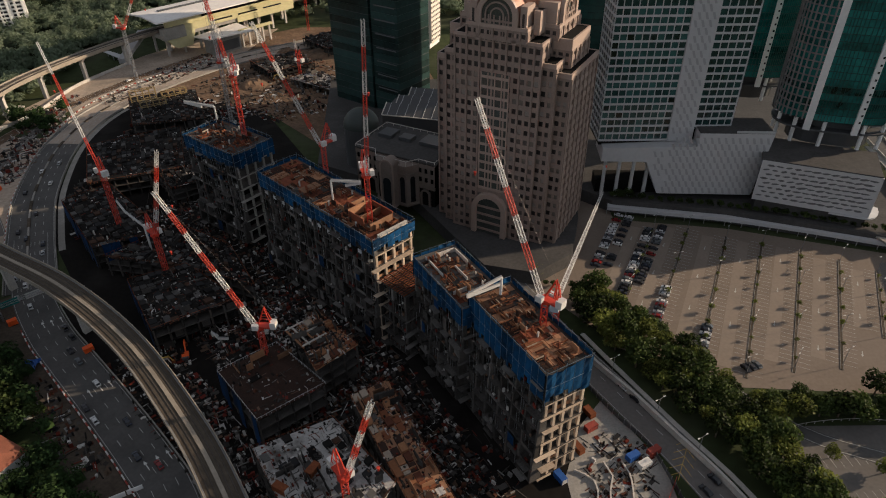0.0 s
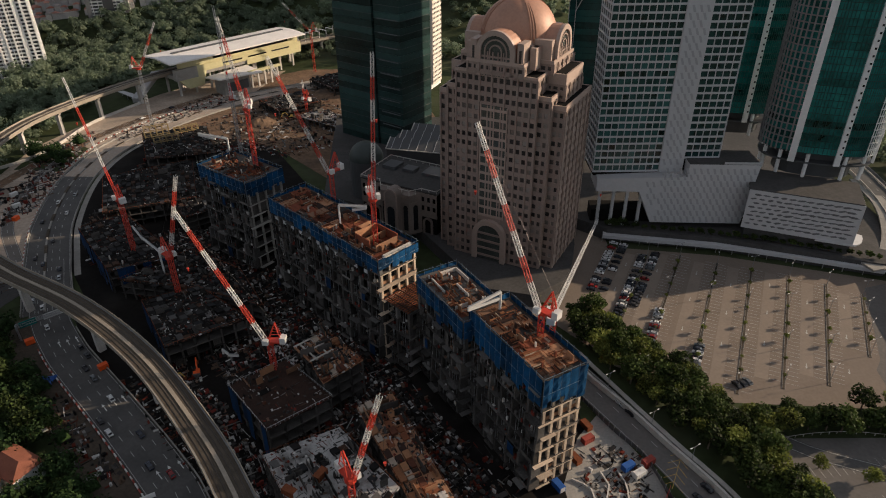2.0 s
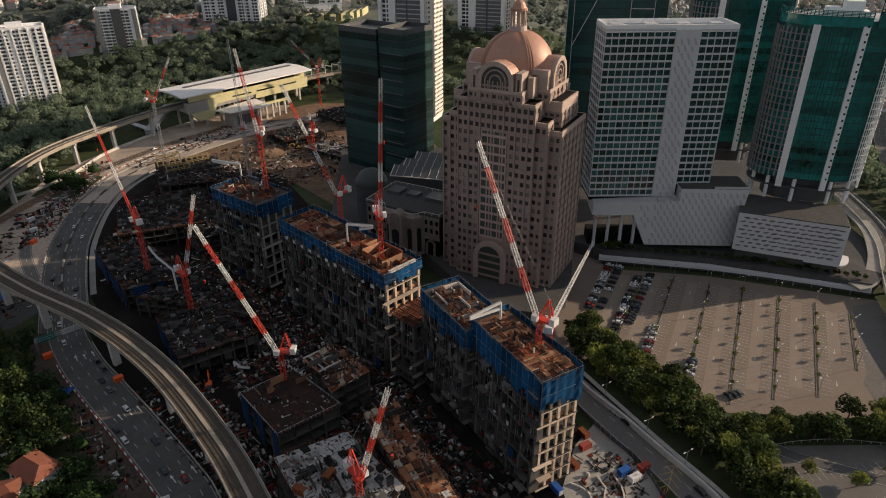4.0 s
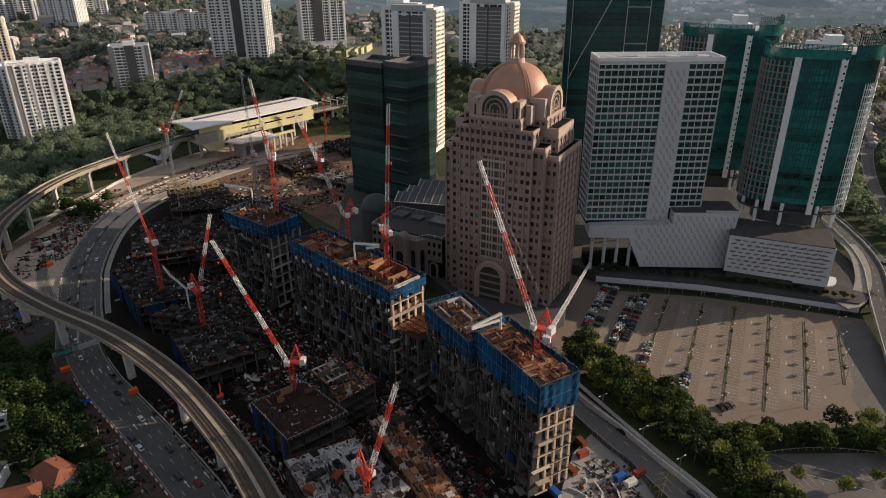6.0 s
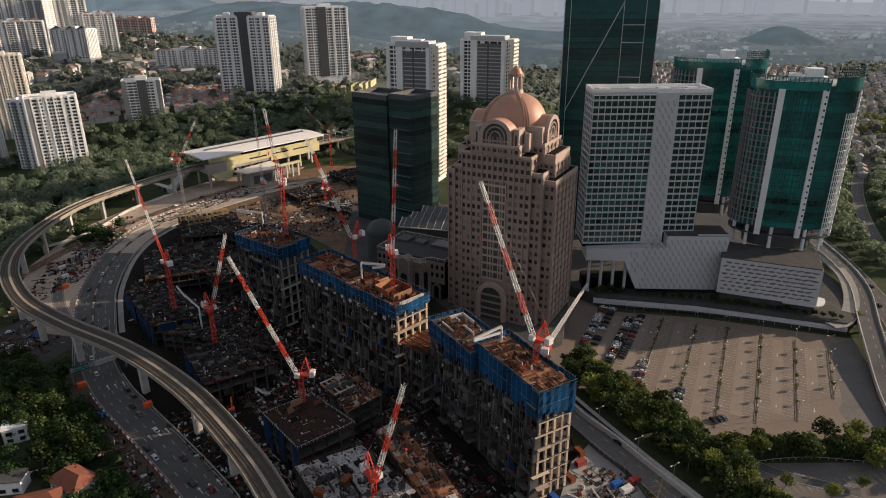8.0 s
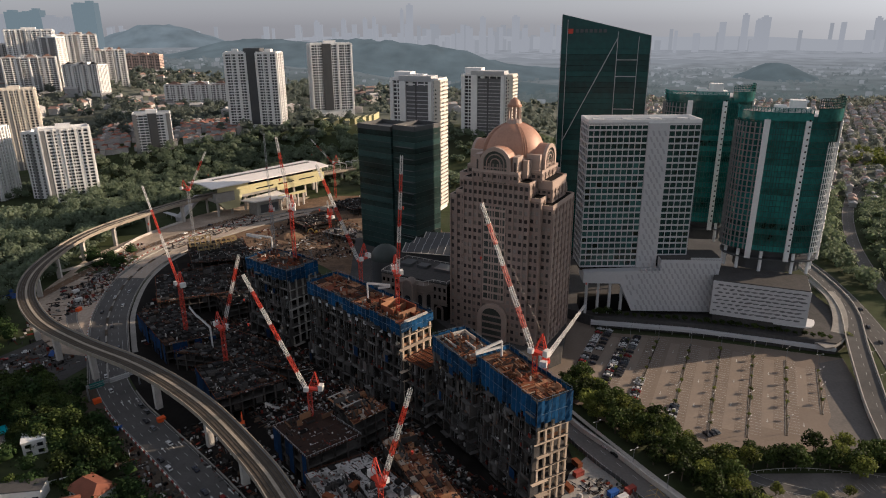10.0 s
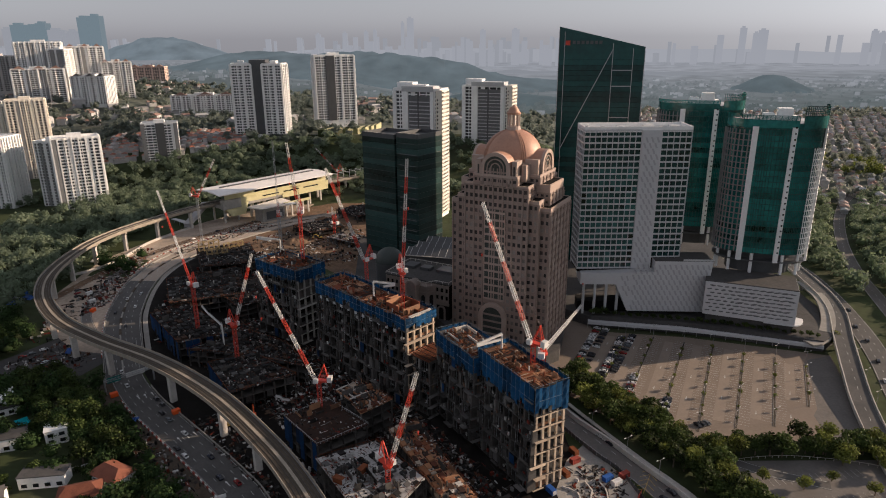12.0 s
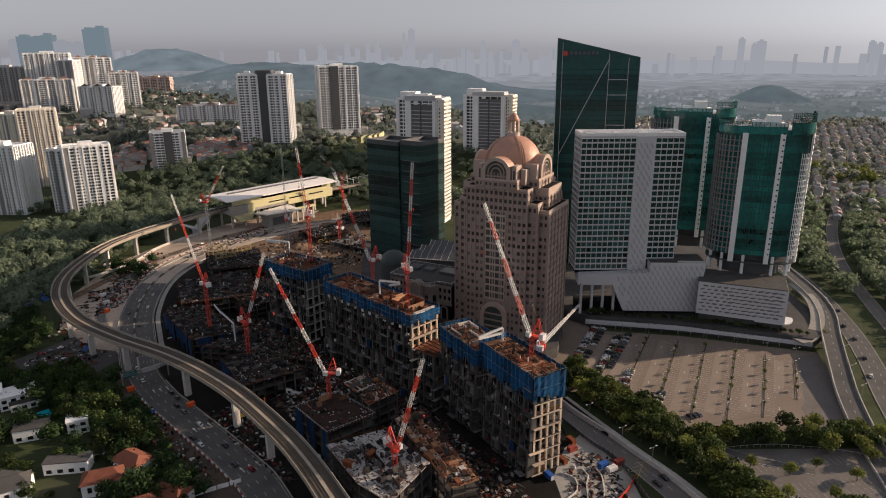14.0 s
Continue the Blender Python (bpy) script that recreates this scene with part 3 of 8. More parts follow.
g.add(v, [(0, 1, 9, 8), (1, 2, 10, 9), (2, 3, 11, 10), (3, 4, 12, 11), (4, 5, 13, 12), (5, 6, 14, 13), (6, 7, 15, 14), (7, 0, 8, 15), (7, 6, 5, 4, 3, 2, 1, 0), (8, 9, 10, 11, 12, 13, 14, 15)])
part("roof", g, M_STROOF, st, "pale sheet metal roof")
wing = thing("stair_canopy", "grey sheet-clad covered stair rising to the station", "stair", at=(-257, 522, 0))
for z0, z1, m, nm in ((0.0, 3.4, M_GREY, "cladding"), (3.4, 3.7, M_PGREY, "canopy")):
    h = 2.6 if nm == "cladding" else 3.1
    part(nm, Geo().add([(-257 - h, 520, z0), (-257 + h, 522, z0), (-246 + h, 547, 15 + z0), (-246 - h, 545, 15 + z0), (-257 - h, 520, z1), (-257 + h, 522, z1), (-246 + h, 547, 15.6 + z1), (-246 - h, 545, 15.6 + z1)],
                       [(3, 2, 1, 0), (4, 5, 6, 7), (0, 1, 5, 4), (1, 2, 6, 5), (2, 3, 7, 6), (3, 0, 4, 7)]), m, wing)
part("entrance_roof", Geo().hexa([(-256, 519), (-252, 524), (-276, 541), (-279, 538)], 3.6, 4.0), M_PGREY, wing)
for x, y in ((-258, 521.5), (-267, 528), (-276, 538.5)):
    part("post", Geo().tube((x, y, 0), (x, y, 3.6), 0.25, 0.25, 8), M_STEEL, wing)
part("roof_vent", S.box(Geo(), 10, 126, -4.5, -1.5, 33.0, 33.7), M_DGREY, st, "dark ridge vent")
part("platform", S.box(Geo(), 0, 130, -15, 15, 15.5, 18.6), M_CONC, st)
part("upper_wall", S.box(Geo(), 4, 130, 13.2, 14.2, 18.6, 30.6), M_STBAND, st, "beige upper wall")
part("side_panel", S.box(Geo(), 20, 132, 15, 15.6, 18.2, 23.8), M_STBAND, st, "pale yellow parapet panel")
part("side_panel", S.box(Geo(), 70, 131, 15.7, 16.3, 14.6, 19), M_STBAND, st, "lime ribbed panel")
part("glazing", S.box(Geo(), 38, 118, 14.2, 14.5, 26.4, 28.8), M_GLASS, st, "dark strip glazing")
part("end_wall", S.box(Geo(), 0, 20, 12, 17, 15, 24), M_CONC, st)
for s in range(4, 130, 15):
    for d in (-10, 10):
        part("column", S.box(Geo(), s, s + 1.6, d - 0.8, d + 0.8, 0, 15.5), M_PALE, st)
for i in range(3):
    part("glazing", S.box(Geo(), 46 + i * 26, 66 + i * 26, 15.6, 15.8, 20.6, 21.8), M_GLASS, st, "dark slot window")
for i in range(9):
    q0, q1 = S.at(137 + i * 9, -5.4, 0), S.at(137 + i * 9, 5.4, 0)
    fr_ = Geo().beam((q0[0], q0[1], 18.9), (q0[0], q0[1], 25.4), 0.5).beam((q1[0], q1[1], 18.9), (q1[0], q1[1], 25.4), 0.5).beam((q0[0], q0[1], 25.2), (q1[0], q1[1], 25.2), 0.6)
    part("overhead_frame", fr_, M_CWHITE, st, "white frame over the track")
# the slanted lime wedge and the entrance block in front
v = [S.at(2, 15, 16), S.at(30, 15, 19), S.at(24, 17, 7), S.at(10, 17, 7)]
g = Geo().add([*v, *[(p[0] - 6, p[1] + 6, p[2]) for p in v]], [(0, 3, 2, 1), (4, 5, 6, 7), (0, 1, 5, 4), (1, 2, 6, 5), (2, 3, 7, 6), (3, 0, 4, 7)])
part("wedge", g, M_STBAND, st, "slanted lime cladding wedge")
ent = thing("station_entrance", "yellowish boxy entrance building with a folded roof", "entrance", at=(*S.p(40, 32), 0))
part("body", S.box(Geo(), 30, 56, 24, 38, 0, 13), M_CONC, ent)
for k in range(5):
    part("column", S.box(Geo(), 58 + k * 7, 59.5 + k * 7, 36, 37.5, 0, 13), M_PALE, ent)
part("lintel", S.box(Geo(), 56, 90, 35.5, 38, 13, 15), M_STBAND, ent, "lime lintel beam")
part("glazing", S.box(Geo(), 34, 54, 38, 38.3, 2, 10), M_DGREY, ent, "dark glazed front")
g = Geo().add([S.at(24, 20, 13), S.at(66, 20, 15), S.at(66, 44, 13.4), S.at(24, 44, 15.4), S.at(24, 20, 14.1), S.at(66, 20, 16.1), S.at(66, 44, 14.5), S.at(24, 44, 16.5)],
              [(3, 2, 1, 0), (4, 5, 6, 7), (0, 1, 5, 4), (1, 2, 6, 5), (2, 3, 7, 6), (3, 0, 4, 7)])
part("roof", g, M_STROOF, ent)


# ---- building blocks under construction ----
def box_at(parent, name, fr, s0, s1, d0, d1, z0, z1, material, label=""):
    """A block in a plan frame, of its own shared mesh."""
    me = unit_box(s1 - s0, d1 - d0, z1 - z0, material)
    return part(name, me, None, parent, label, m=fr.m((s0 + s1) / 2, (d0 + d1) / 2, z0))


def shell_block(label, fr, length, width, z0, floors, fh, net_from, net_to, roof_z, sbay=6.0, wide=(), seed=1, net_sides=(0, 1, 2, 3), ends=None):
    """A rough concrete frame: slabs, columns, uneven balconies and wall pieces, blue netting round its top. s along the length, d from 0 to -width."""
    rnd = random.Random(seed)
    b = thing("unfinished_block", label, "building", "blocks under construction", at=(*fr.p(length / 2, -width / 2), 0))
    cols = max(2, int(length / sbay))
    w = length / cols
    stored, props = Geo(), Geo()
    for k in range(floors + 1):
        z = z0 + k * fh
        if z > roof_z:
            break
        ext = wide[k] if k < len(wide) else 0.0
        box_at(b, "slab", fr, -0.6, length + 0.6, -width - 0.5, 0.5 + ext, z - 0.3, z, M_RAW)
        if z + fh > roof_z + 0.5:
            continue
        top = z + fh - 0.3
        for i in range(cols + 1):
            sc = length * i / cols
            thick = rnd.choice((0.3, 0.4, 0.55))
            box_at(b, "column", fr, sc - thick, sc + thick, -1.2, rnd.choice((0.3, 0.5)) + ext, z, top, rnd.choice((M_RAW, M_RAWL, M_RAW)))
            if i == cols:
                continue
            roll = rnd.random()
            a = rnd.choice((0.5, 1.0, 1.8))
            if roll < 0.2:
                box_at(b, "infill_wall", fr, sc + a, sc + a + rnd.choice((1.6, 2.4, 3.4)), ext - 0.6, ext - 0.35, z, top, rnd.choice((M_RAW, M_RAWL, M_RAW)))
            elif roll < 0.32:
                box_at(b, "balcony_wall", fr, sc + 0.5, sc + w - 0.5, 0.3 + ext, 0.5 + ext, z, z + rnd.choice((0.9, 1.3)), rnd.choice((M_RAWL, M_RAW)))
            elif roll < 0.42:
                box_at(b, "hung_sheet", fr, sc + 0.6, sc + rnd.choice((2.6, 3.8)), 0.45 + ext, 0.52 + ext, z + rnd.choice((0.0, 1.2)), top, rnd.choice((M_NETD, M_RAW, M_DARK)))
            if rnd.random() < 0.4:
                out = rnd.choice((0.7, 1.2, 1.9))
                box_at(b, "balcony_slab", fr, sc + rnd.choice((0.3, 1.2)), sc + w - rnd.choice((0.3, 1.4)), 0.5 + ext, 0.5 + ext + out, z - 0.28, z - 0.04, rnd.choice((M_RAW, M_RAWL)))
            for j in range(4):
                c, d = sc + rnd.uniform(0.6, w - 1.6), rnd.uniform(-2.2, ext + 0.2)
                fr.box(stored, c, c + rnd.uniform(0.3, 1.5), d, d + rnd.uniform(0.2, 0.7), z, z + rnd.choice((0.25, 0.5, 0.9, 1.5)))
            for j in range(3):
                c, d = sc + rnd.uniform(0.6, w - 0.6), rnd.uniform(-1.2, ext + 0.2)
                fr.box(props, c, c + 0.1, d, d + 0.1, z, top)
        # Solid near-black block in place of the floor's shaded interior.
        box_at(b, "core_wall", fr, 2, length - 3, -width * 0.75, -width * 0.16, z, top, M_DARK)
        # the end that faces the gate: stout columns and deep beams
        for j in range(5):
            d = -width * (0.04 + 0.92 * j / 4)
            box_at(b, "column", fr, length - 0.5, length + 0.45, d - 0.45, d + 0.45, z, top, M_RAW if ends is None else ends)
        if rnd.random() < 0.8:
            box_at(b, "end_wall", fr, length - 0.6, length - 0.4, -width * rnd.choice((0.5, 0.75, 0.95)), -width * rnd.choice((0.02, 0.26)), z, z + rnd.choice((1.0, 1.4, top - z)), rnd.choice((M_RAW, M_PLY, M_RAW)))
        box_at(b, "end_beam", fr, length - 0.3, length + 0.5, -width, 0, z + fh - rnd.choice((0.8, 0.95, 1.3)), top, M_RAW if ends is None else ends)
        if z < net_from - 3:
            box_at(b, "ledge", fr, length + 0.6, length + rnd.choice((1.2, 1.9, 2.6)), -width * rnd.choice((0.35, 0.6, 0.9)), rnd.choice((0.4, 1.6, 2.4)), z - 0.25, z - 0.05, M_RAWL if ends is None else ends)
    part("stored_material", stored, M_RUBBLE, b, "boards, blocks and crates stored on the floors", kind="stuff")
    part("steel_prop", props, M_STEEL, b, "thin steel props between floors", kind="stuff")
    # netting in panels with poles
    ring = [(0, -width - 0.9, 0, 0.9, "e"), (0, 0.9, length, 0.9, "l"), (length, 0.9, length, -width - 0.9, "f"), (length, -width - 0.9, 0, -width - 0.9, "r")]
    for k, (s0, d0, s1, d1, side) in enumerate(ring):
        if k not in net_sides:
            continue
        run = math.hypot(s1 - s0, d1 - d0)
        n = max(2, int(run / 3.0))
        for i in range(n):
            a, c = i / n, (i + 1) / n
            p, q = (s0 + (s1 - s0) * a, d0 + (d1 - d0) * a), (s0 + (s1 - s0) * c, d0 + (d1 - d0) * c)
            if side == "e":
                p, q = (p[0] - 0.9, p[1]), (q[0] - 0.9, q[1])
            if side == "f":
                p, q = (p[0] + 0.9, p[1]), (q[0] + 0.9, q[1])
            bz, tz = net_from + rnd.choice((-0.9, -0.4, 0.0, 0.3, 0.9, 1.8)), net_to + rnd.uniform(-0.7, 0.25)
            g = Geo()
            A, B = fr.p(*p), fr.p(*q)
            mid = (A + B) / 2
            out = (mid - fr.p(length / 2, -width / 2)).normalized() * rnd.uniform(0.05, 0.55)
            rows = 5
            v = []
            for r in range(rows + 1):
                z = bz + (tz - bz) * r / rows
                o = out * (1 if r % 2 else 0.2)
                v += [(A.x, A.y, z), (mid.x + o.x, mid.y + o.y, z + rnd.uniform(-0.1, 0.1)), (B.x, B.y, z)]
            f = []
            for r in range(rows):
                for c2 in (0, 1):
                    k0 = r * 3 + c2
                    if r or rnd.random() > 0.22:
                        f.append((k0, k0 + 1, k0 + 4, k0 + 3))
            g.add(v, f)
            part("net_panel", g, M_NET, b)
            part("scaffold_pole", unit_box(0.1, 0.1, net_to - net_from + 1.6, M_POLE), None, b, m=pose(A.x, A.y, net_from - 0.4))
        A, B = fr.p(s0, d0), fr.p(s1, d1)
        off = (A + B) / 2 - fr.p(length / 2, -width / 2)
        off = off.normalized() * (1.0 if side in "ef" else 0.12)
        for z in (net_to + 0.5, (net_from + net_to) / 2):
            part("scaffold_rail", Geo().beam((A.x + off.x, A.y + off.y, z), (B.x + off.x, B.y + off.y, z), 0.09), M_POLE, b)
    return b


def roof_deck(b, fr, s0, s1, d0, d1, z, seed, bare=0.3, boards=None, posts=0):
    """Formwork boards, rebar mats and upstands on the topmost floor."""
    rnd = random.Random(seed)
    s = s0
    while s < s1 - 2:
        w = min(rnd.uniform(3.2, 6.8), s1 - s)
        d = d0
        while d < d1 - 1.5:
            h = min(rnd.uniform(4, 10), d1 - d)
            if rnd.random() > bare * 0.5:
                lift = rnd.choice((0.05, 0.1, 0.16, 0.3))
                box_at(b, "formwork_panel", fr, s + 0.06, s + round(w, 1) - 0.06, d + 0.06, d + round(h, 1) - 0.06, z + 0.01, z + lift, rnd.choice(boards or (M_PLY,)) if rnd.random() > bare else M_RAW)
            d += round(h, 1)
        s += round(w, 1)
    for i in range(posts):
        a, c = rnd.uniform(s0 + 1, s1 - 3), rnd.uniform(d0 + 1, d1 - 1)
        if rnd.random() < 0.5:
            box_at(b, "formwork_wall", fr, a, a + rnd.choice((1.5, 3.0)), c, c + 0.25, z + 0.1, z + rnd.choice((1.4, 2.4)), rnd.choice(boards or (M_PLY,)))
        else:
            box_at(b, "starter_column", fr, a, a + 0.5, c, c + 0.5, z + 0.1, z + rnd.choice((1.2, 2.2)), rnd.choice((M_PALE, M_RAW, M_OXIDE)))
    g = Geo()
    for i in range(int((s1 - s0) * 1.7)):
        a, c = rnd.uniform(s0, s1 - 3), rnd.uniform(d0, d1 - 1)
        ln, rows = rnd.choice((1.5, 2.5, 3.5)), rnd.randint(2, 5)
        for j in range(rows if rnd.random() < 0.5 else 1):
            cc = min(c + j * 0.5, d1 - 0.2)
            if i % 2:
                aa = min(a + j * 0.5, s1 - 0.3)
                fr.box(g, aa, aa + 0.2, c, min(c + ln, d1), z + 0.02, z + rnd.choice((0.2, 0.5, 0.7)))
                continue
            fr.box(g, a, min(a + ln, s1), cc, cc + rnd.choice((0.12, 0.2, 0.3)), z + 0.02, z + rnd.choice((0.2, 0.35, 0.55, 0.75)))
    part("timber_batten", g, M_TIMBER, b, "loose and fixed deck timber", kind="stuff")
    g = Geo()
    for i in range(int((s1 - s0) * 4.0)):
        a, c = rnd.uniform(s0, s1), rnd.uniform(d0, d1)
        if rnd.random() < 0.5:
            fr.box(g, a, a + 0.06, c, c + 0.06, z, z + rnd.uniform(0.8, 1.7))
        else:
            ln = rnd.uniform(1, 4)
            if rnd.random() < 0.5:
                fr.box(g, a, min(a + ln, s1), c, c + 0.1, z + 0.46, z + 0.6)
            else:
                fr.box(g, a, a + 0.1, c, min(c + ln, d1), z + 0.46, z + 0.6)
    part("rebar", g, M_RUST, b, "rusty rebar and timber offcuts", kind="stuff")



# block by the street, in two stretches
F3 = Frame2(8.9, 159.9, -60.4)
b3 = shell_block("concrete frame block wrapped in blue netting, plywood deck on top", F3, 39, 14.5, 2.2, 8, 5.6, 36.5, 48.4, 47.0, wide=(2.4, 2.2, 1.6, 1.2, 0.8), seed=3, ends=M_ENDC)
roof_deck(b3, F3, 0.5, 38.5, -14, -0.5, 47.02, 31, 0.08, (M_PLY, M_PLY, M_OXIDE, M_BROWN), 14)
F3b = Frame2(-9.5, 186.2, -60.4)
b3b = shell_block("lower concrete block with blue netting and pale walls on top", F3b, 32, 15.5, 4.1, 7, 5.6, 36.0, 44.5, 43.4, wide=(2.6, 2.2, 1.6, 1.0), seed=4)
roof_deck(b3b, F3b, 0.5, 31.5, -15, -0.5, 43.32, 32, 0.5, (M_PLY, M_OXIDE, M_RAW), 26)
for s, d, ls, ld, h in ((3, -14, 9, 0.35, 1.8), (3, -14, 0.35, 8, 1.8), (12, -9, 8, 0.35, 1.5), (24, -6, 0.35, 5, 1.6), (2, -3, 12, 0.35, 1.2)):
    box_at(b3b, "upstand_wall", F3b, s, s + ls, d, d + ld, 43.3, 43.3 + h, M_PALE)
# middle block
F2 = Frame2(-77.0, 245.0, -45.2)
b2 = shell_block("long concrete block ringed with blue netting and rusty formwork", F2, 74, 18.5, 1.2, 8, 5.6, 41.0, 47.4, 46.0, wide=(2.6, 2.2, 1.2), seed=5, ends=M_ENDC)
roof_deck(b2, F2, 0.5, 73.5, -18, -0.5, 46.02, 33, 0.15, (M_OXIDE, M_OXIDE, M_PLY, M_BROWN), 46)
for s, d, ls, ld, h in ((55, -15, 13, 0.4, 4), (55, -15, 0.4, 11, 4), (67.6, -15, 0.4, 11, 3), (55, -4.4, 9, 0.4, 3.4), (61, -15, 0.4, 11, 3.2), (48, -9, 6, 0.4, 3.0), (50, -16, 0.4, 8, 2.6)):
    box_at(b2, "lift_core_wall", F2, s, s + ls, d, d + ld, 46, 46 + h, M_OXIDE if ls > 5 else M_PLY)
box_at(b2, "edge_form", F2, 72.6, 73.6, -17, -3, 46.05, 47.3, M_PALE)
for i in range(11):
    box_at(b2, "platform_board", F2, 4 + i * 6.2, 6 + i * 6.2, 1.0, 1.2, 38.6, 40.2, M_GREY)
# block near the station
F1 = Frame2(-119.5, 281, -38.2)
b1 = shell_block("concrete block with blue netting and an open column end", F1, 35.6, 20.5, 2.5, 8, 5.6, 40.6, 48.2, 47.4, wide=(2, 1.6), seed=6, ends=M_CONC)
roof_deck(b1, F1, 0.5, 35, -20, -0.5, 47.32, 34, 0.5, (M_BROWN, M_RAW, M_OXIDE), 46)
# link between the middle block and the street block
FL = Frame2(-23.6, 192.9, -45.2)
lk = shell_block("low concrete link with bare rusty beams on its deck", FL, 14.3, 16, 0.6, 5, 5.7, 23, 23.1, 29.1, seed=8, net_sides=())
for i in range(12):
    box_at(lk, "deck_beam", FL, 0.5 + i * 1.2, 0.75 + i * 1.2, -15.5, 0.6, 29.12, 29.6, M_RUST if i % 3 else M_OXIDE)
for i in range(5):
    box_at(lk, "deck_beam", FL, 0.2, 14.6, -14 + i * 3.2, -13.7 + i * 3.2, 29.6, 29.9, M_BROWN)


# ---- low blocks of the site ----
def low_block(label, poly, z, floors, deck, seed, net=False, walls=40):
    """A low frame under construction over a plan polygon: slabs, edge columns, deck clutter."""
    rnd = random.Random(seed)
    cx, cy = sum(p[0] for p in poly) / len(poly), sum(p[1] for p in poly) / len(poly)
    b = thing("low_block", label, "building", "low blocks under construction", at=(cx, cy, 0))
    fh = z / floors
    for k in range(1, floors + 1):
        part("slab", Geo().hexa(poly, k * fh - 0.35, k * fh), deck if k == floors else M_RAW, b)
    for i in range(len(poly)):
        p, q = Vector(poly[i]), Vector(poly[(i + 1) % len(poly)])
        n = max(2, int((q - p).length / 5.5))
        for j in range(n):
            c = p.lerp(q, (j + 0.02) / n)
            c = c.lerp(Vector((cx, cy)), 0.03)
            part("column", unit_box(0.7, 0.7, z - 0.3, M_RAW), None, b, m=pose(c.x, c.y, 0, 0, 0, rnd.uniform(0, 5)))
            if rnd.random() < 0.35:
                e = p.lerp(q, (j + 0.6) / n).lerp(Vector((cx, cy)), 0.06)
                a = math.degrees(math.atan2(q.y - p.y, q.x - p.x))
                part("infill_wall", unit_box(3.2, 0.25, fh - 0.4, M_RAW), None, b, m=pose(e.x, e.y, fh * rnd.randrange(floors), 0, 0, a))
        g = Geo()
        m = max(3, int((q - p).length / 1.6))
        for j in range(m):
            c = p.lerp(q, j / m)
            g.box(c.x - 0.05, c.x + 0.05, c.y - 0.05, c.y + 0.05, z, z + 1.2)
        g.beam((*p, z + 1.1), (*q, z + 1.1), 0.09)
        part("guard_rail", g, M_GREY if deck is M_BROWN else M_RUST, b)
        if net and i in net:
            n = max(2, int((q - p).length / 3.5))
            for j in range(n):
                if rnd.random() < 0.2:
                    continue
                e, f2 = p.lerp(q, j / n), p.lerp(q, (j + 0.97) / n)
                out = Vector(((p.x + q.x) / 2 - cx, (p.y + q.y) / 2 - cy)).normalized() * rnd.uniform(0.3, 0.7)
                lo = rnd.choice((1.0, 3.0, z * 0.5))
                v = [(e.x + out.x, e.y + out.y, lo), (f2.x + out.x, f2.y + out.y, lo), (f2.x + out.x * 0.6, f2.y + out.y * 0.6, z + 0.6), (e.x + out.x * 0.6, e.y + out.y * 0.6, z + 0.6)]
                part("net_panel", Geo().add(v, [(0, 1, 2, 3)]), M_NETD, b)
    a0 = math.atan2(poly[1][1] - poly[0][1], poly[1][0] - poly[0][0])
    P = [Vector(p) for p in (poly if len(poly) == 4 else (poly[0], *poly[2:5]))]
    warm = deck in (M_PLY, M_BROWN)
    nu, nv = max(2, int((P[1] - P[0]).length / 3.4)), max(2, int((P[3] - P[0]).length / 2.6))
    g = Geo()
    for i in range(nu):
        for j in range(nv):
            if deck is M_BROWN or rnd.random() > (0.22 if deck is M_FRESH else 0.5):
                continue
            cell = [(i + 0.06, j + 0.08), (i + 0.94, j + 0.08), (i + 0.94, j + 0.92), (i + 0.06, j + 0.92)]
            cell = [P[0].lerp(P[1], a / nu).lerp(P[3].lerp(P[2], a / nu), c / nv) for a, c in cell]
            g.hexa([(c.x, c.y) for c in cell], z, z + rnd.choice((0.12, 0.25, 0.4, 0.7, 1.1)))
    if g.v:
        part("formwork_table", g, M_TIMBER if warm else M_TABLE, b, "rows of formwork tables on the deck", kind="stuff")
    for i in range(walls):
        u, v = rnd.uniform(0.06, 0.94), rnd.uniform(0.06, 0.94)
        c = P[0].lerp(P[1], u).lerp(P[3].lerp(P[2], u), v)
        turn = math.degrees(a0) + rnd.choice((0, 90))
        ln, h = rnd.choice((2.5, 4.0, 5.5)), rnd.choice((1.0, 2.2, 3.0))
        kind = rnd.random()
        if kind < 0.5:
            part("partition_wall", unit_box(ln, 0.22, h, M_RAW if rnd.random() < 0.6 or not warm else M_PLY), None, b, m=pose(c.x, c.y, z, 0, 0, turn))
        elif kind < 0.75:
            part("stub_column", unit_box(0.6, 0.6, h, M_PALE if rnd.random() < 0.3 else M_RAW), None, b, m=pose(c.x, c.y, z, 0, 0, turn))
        else:
            part("deck_panel", unit_box(ln, 2.4, 0.25, rnd.choice((M_PLY, M_RAW, M_PALE, M_DARK) if warm else (M_RAW, M_RAWL, M_DARK, M_PAVE))), None, b, m=pose(c.x, c.y, z, 0, 0, turn))
    return b


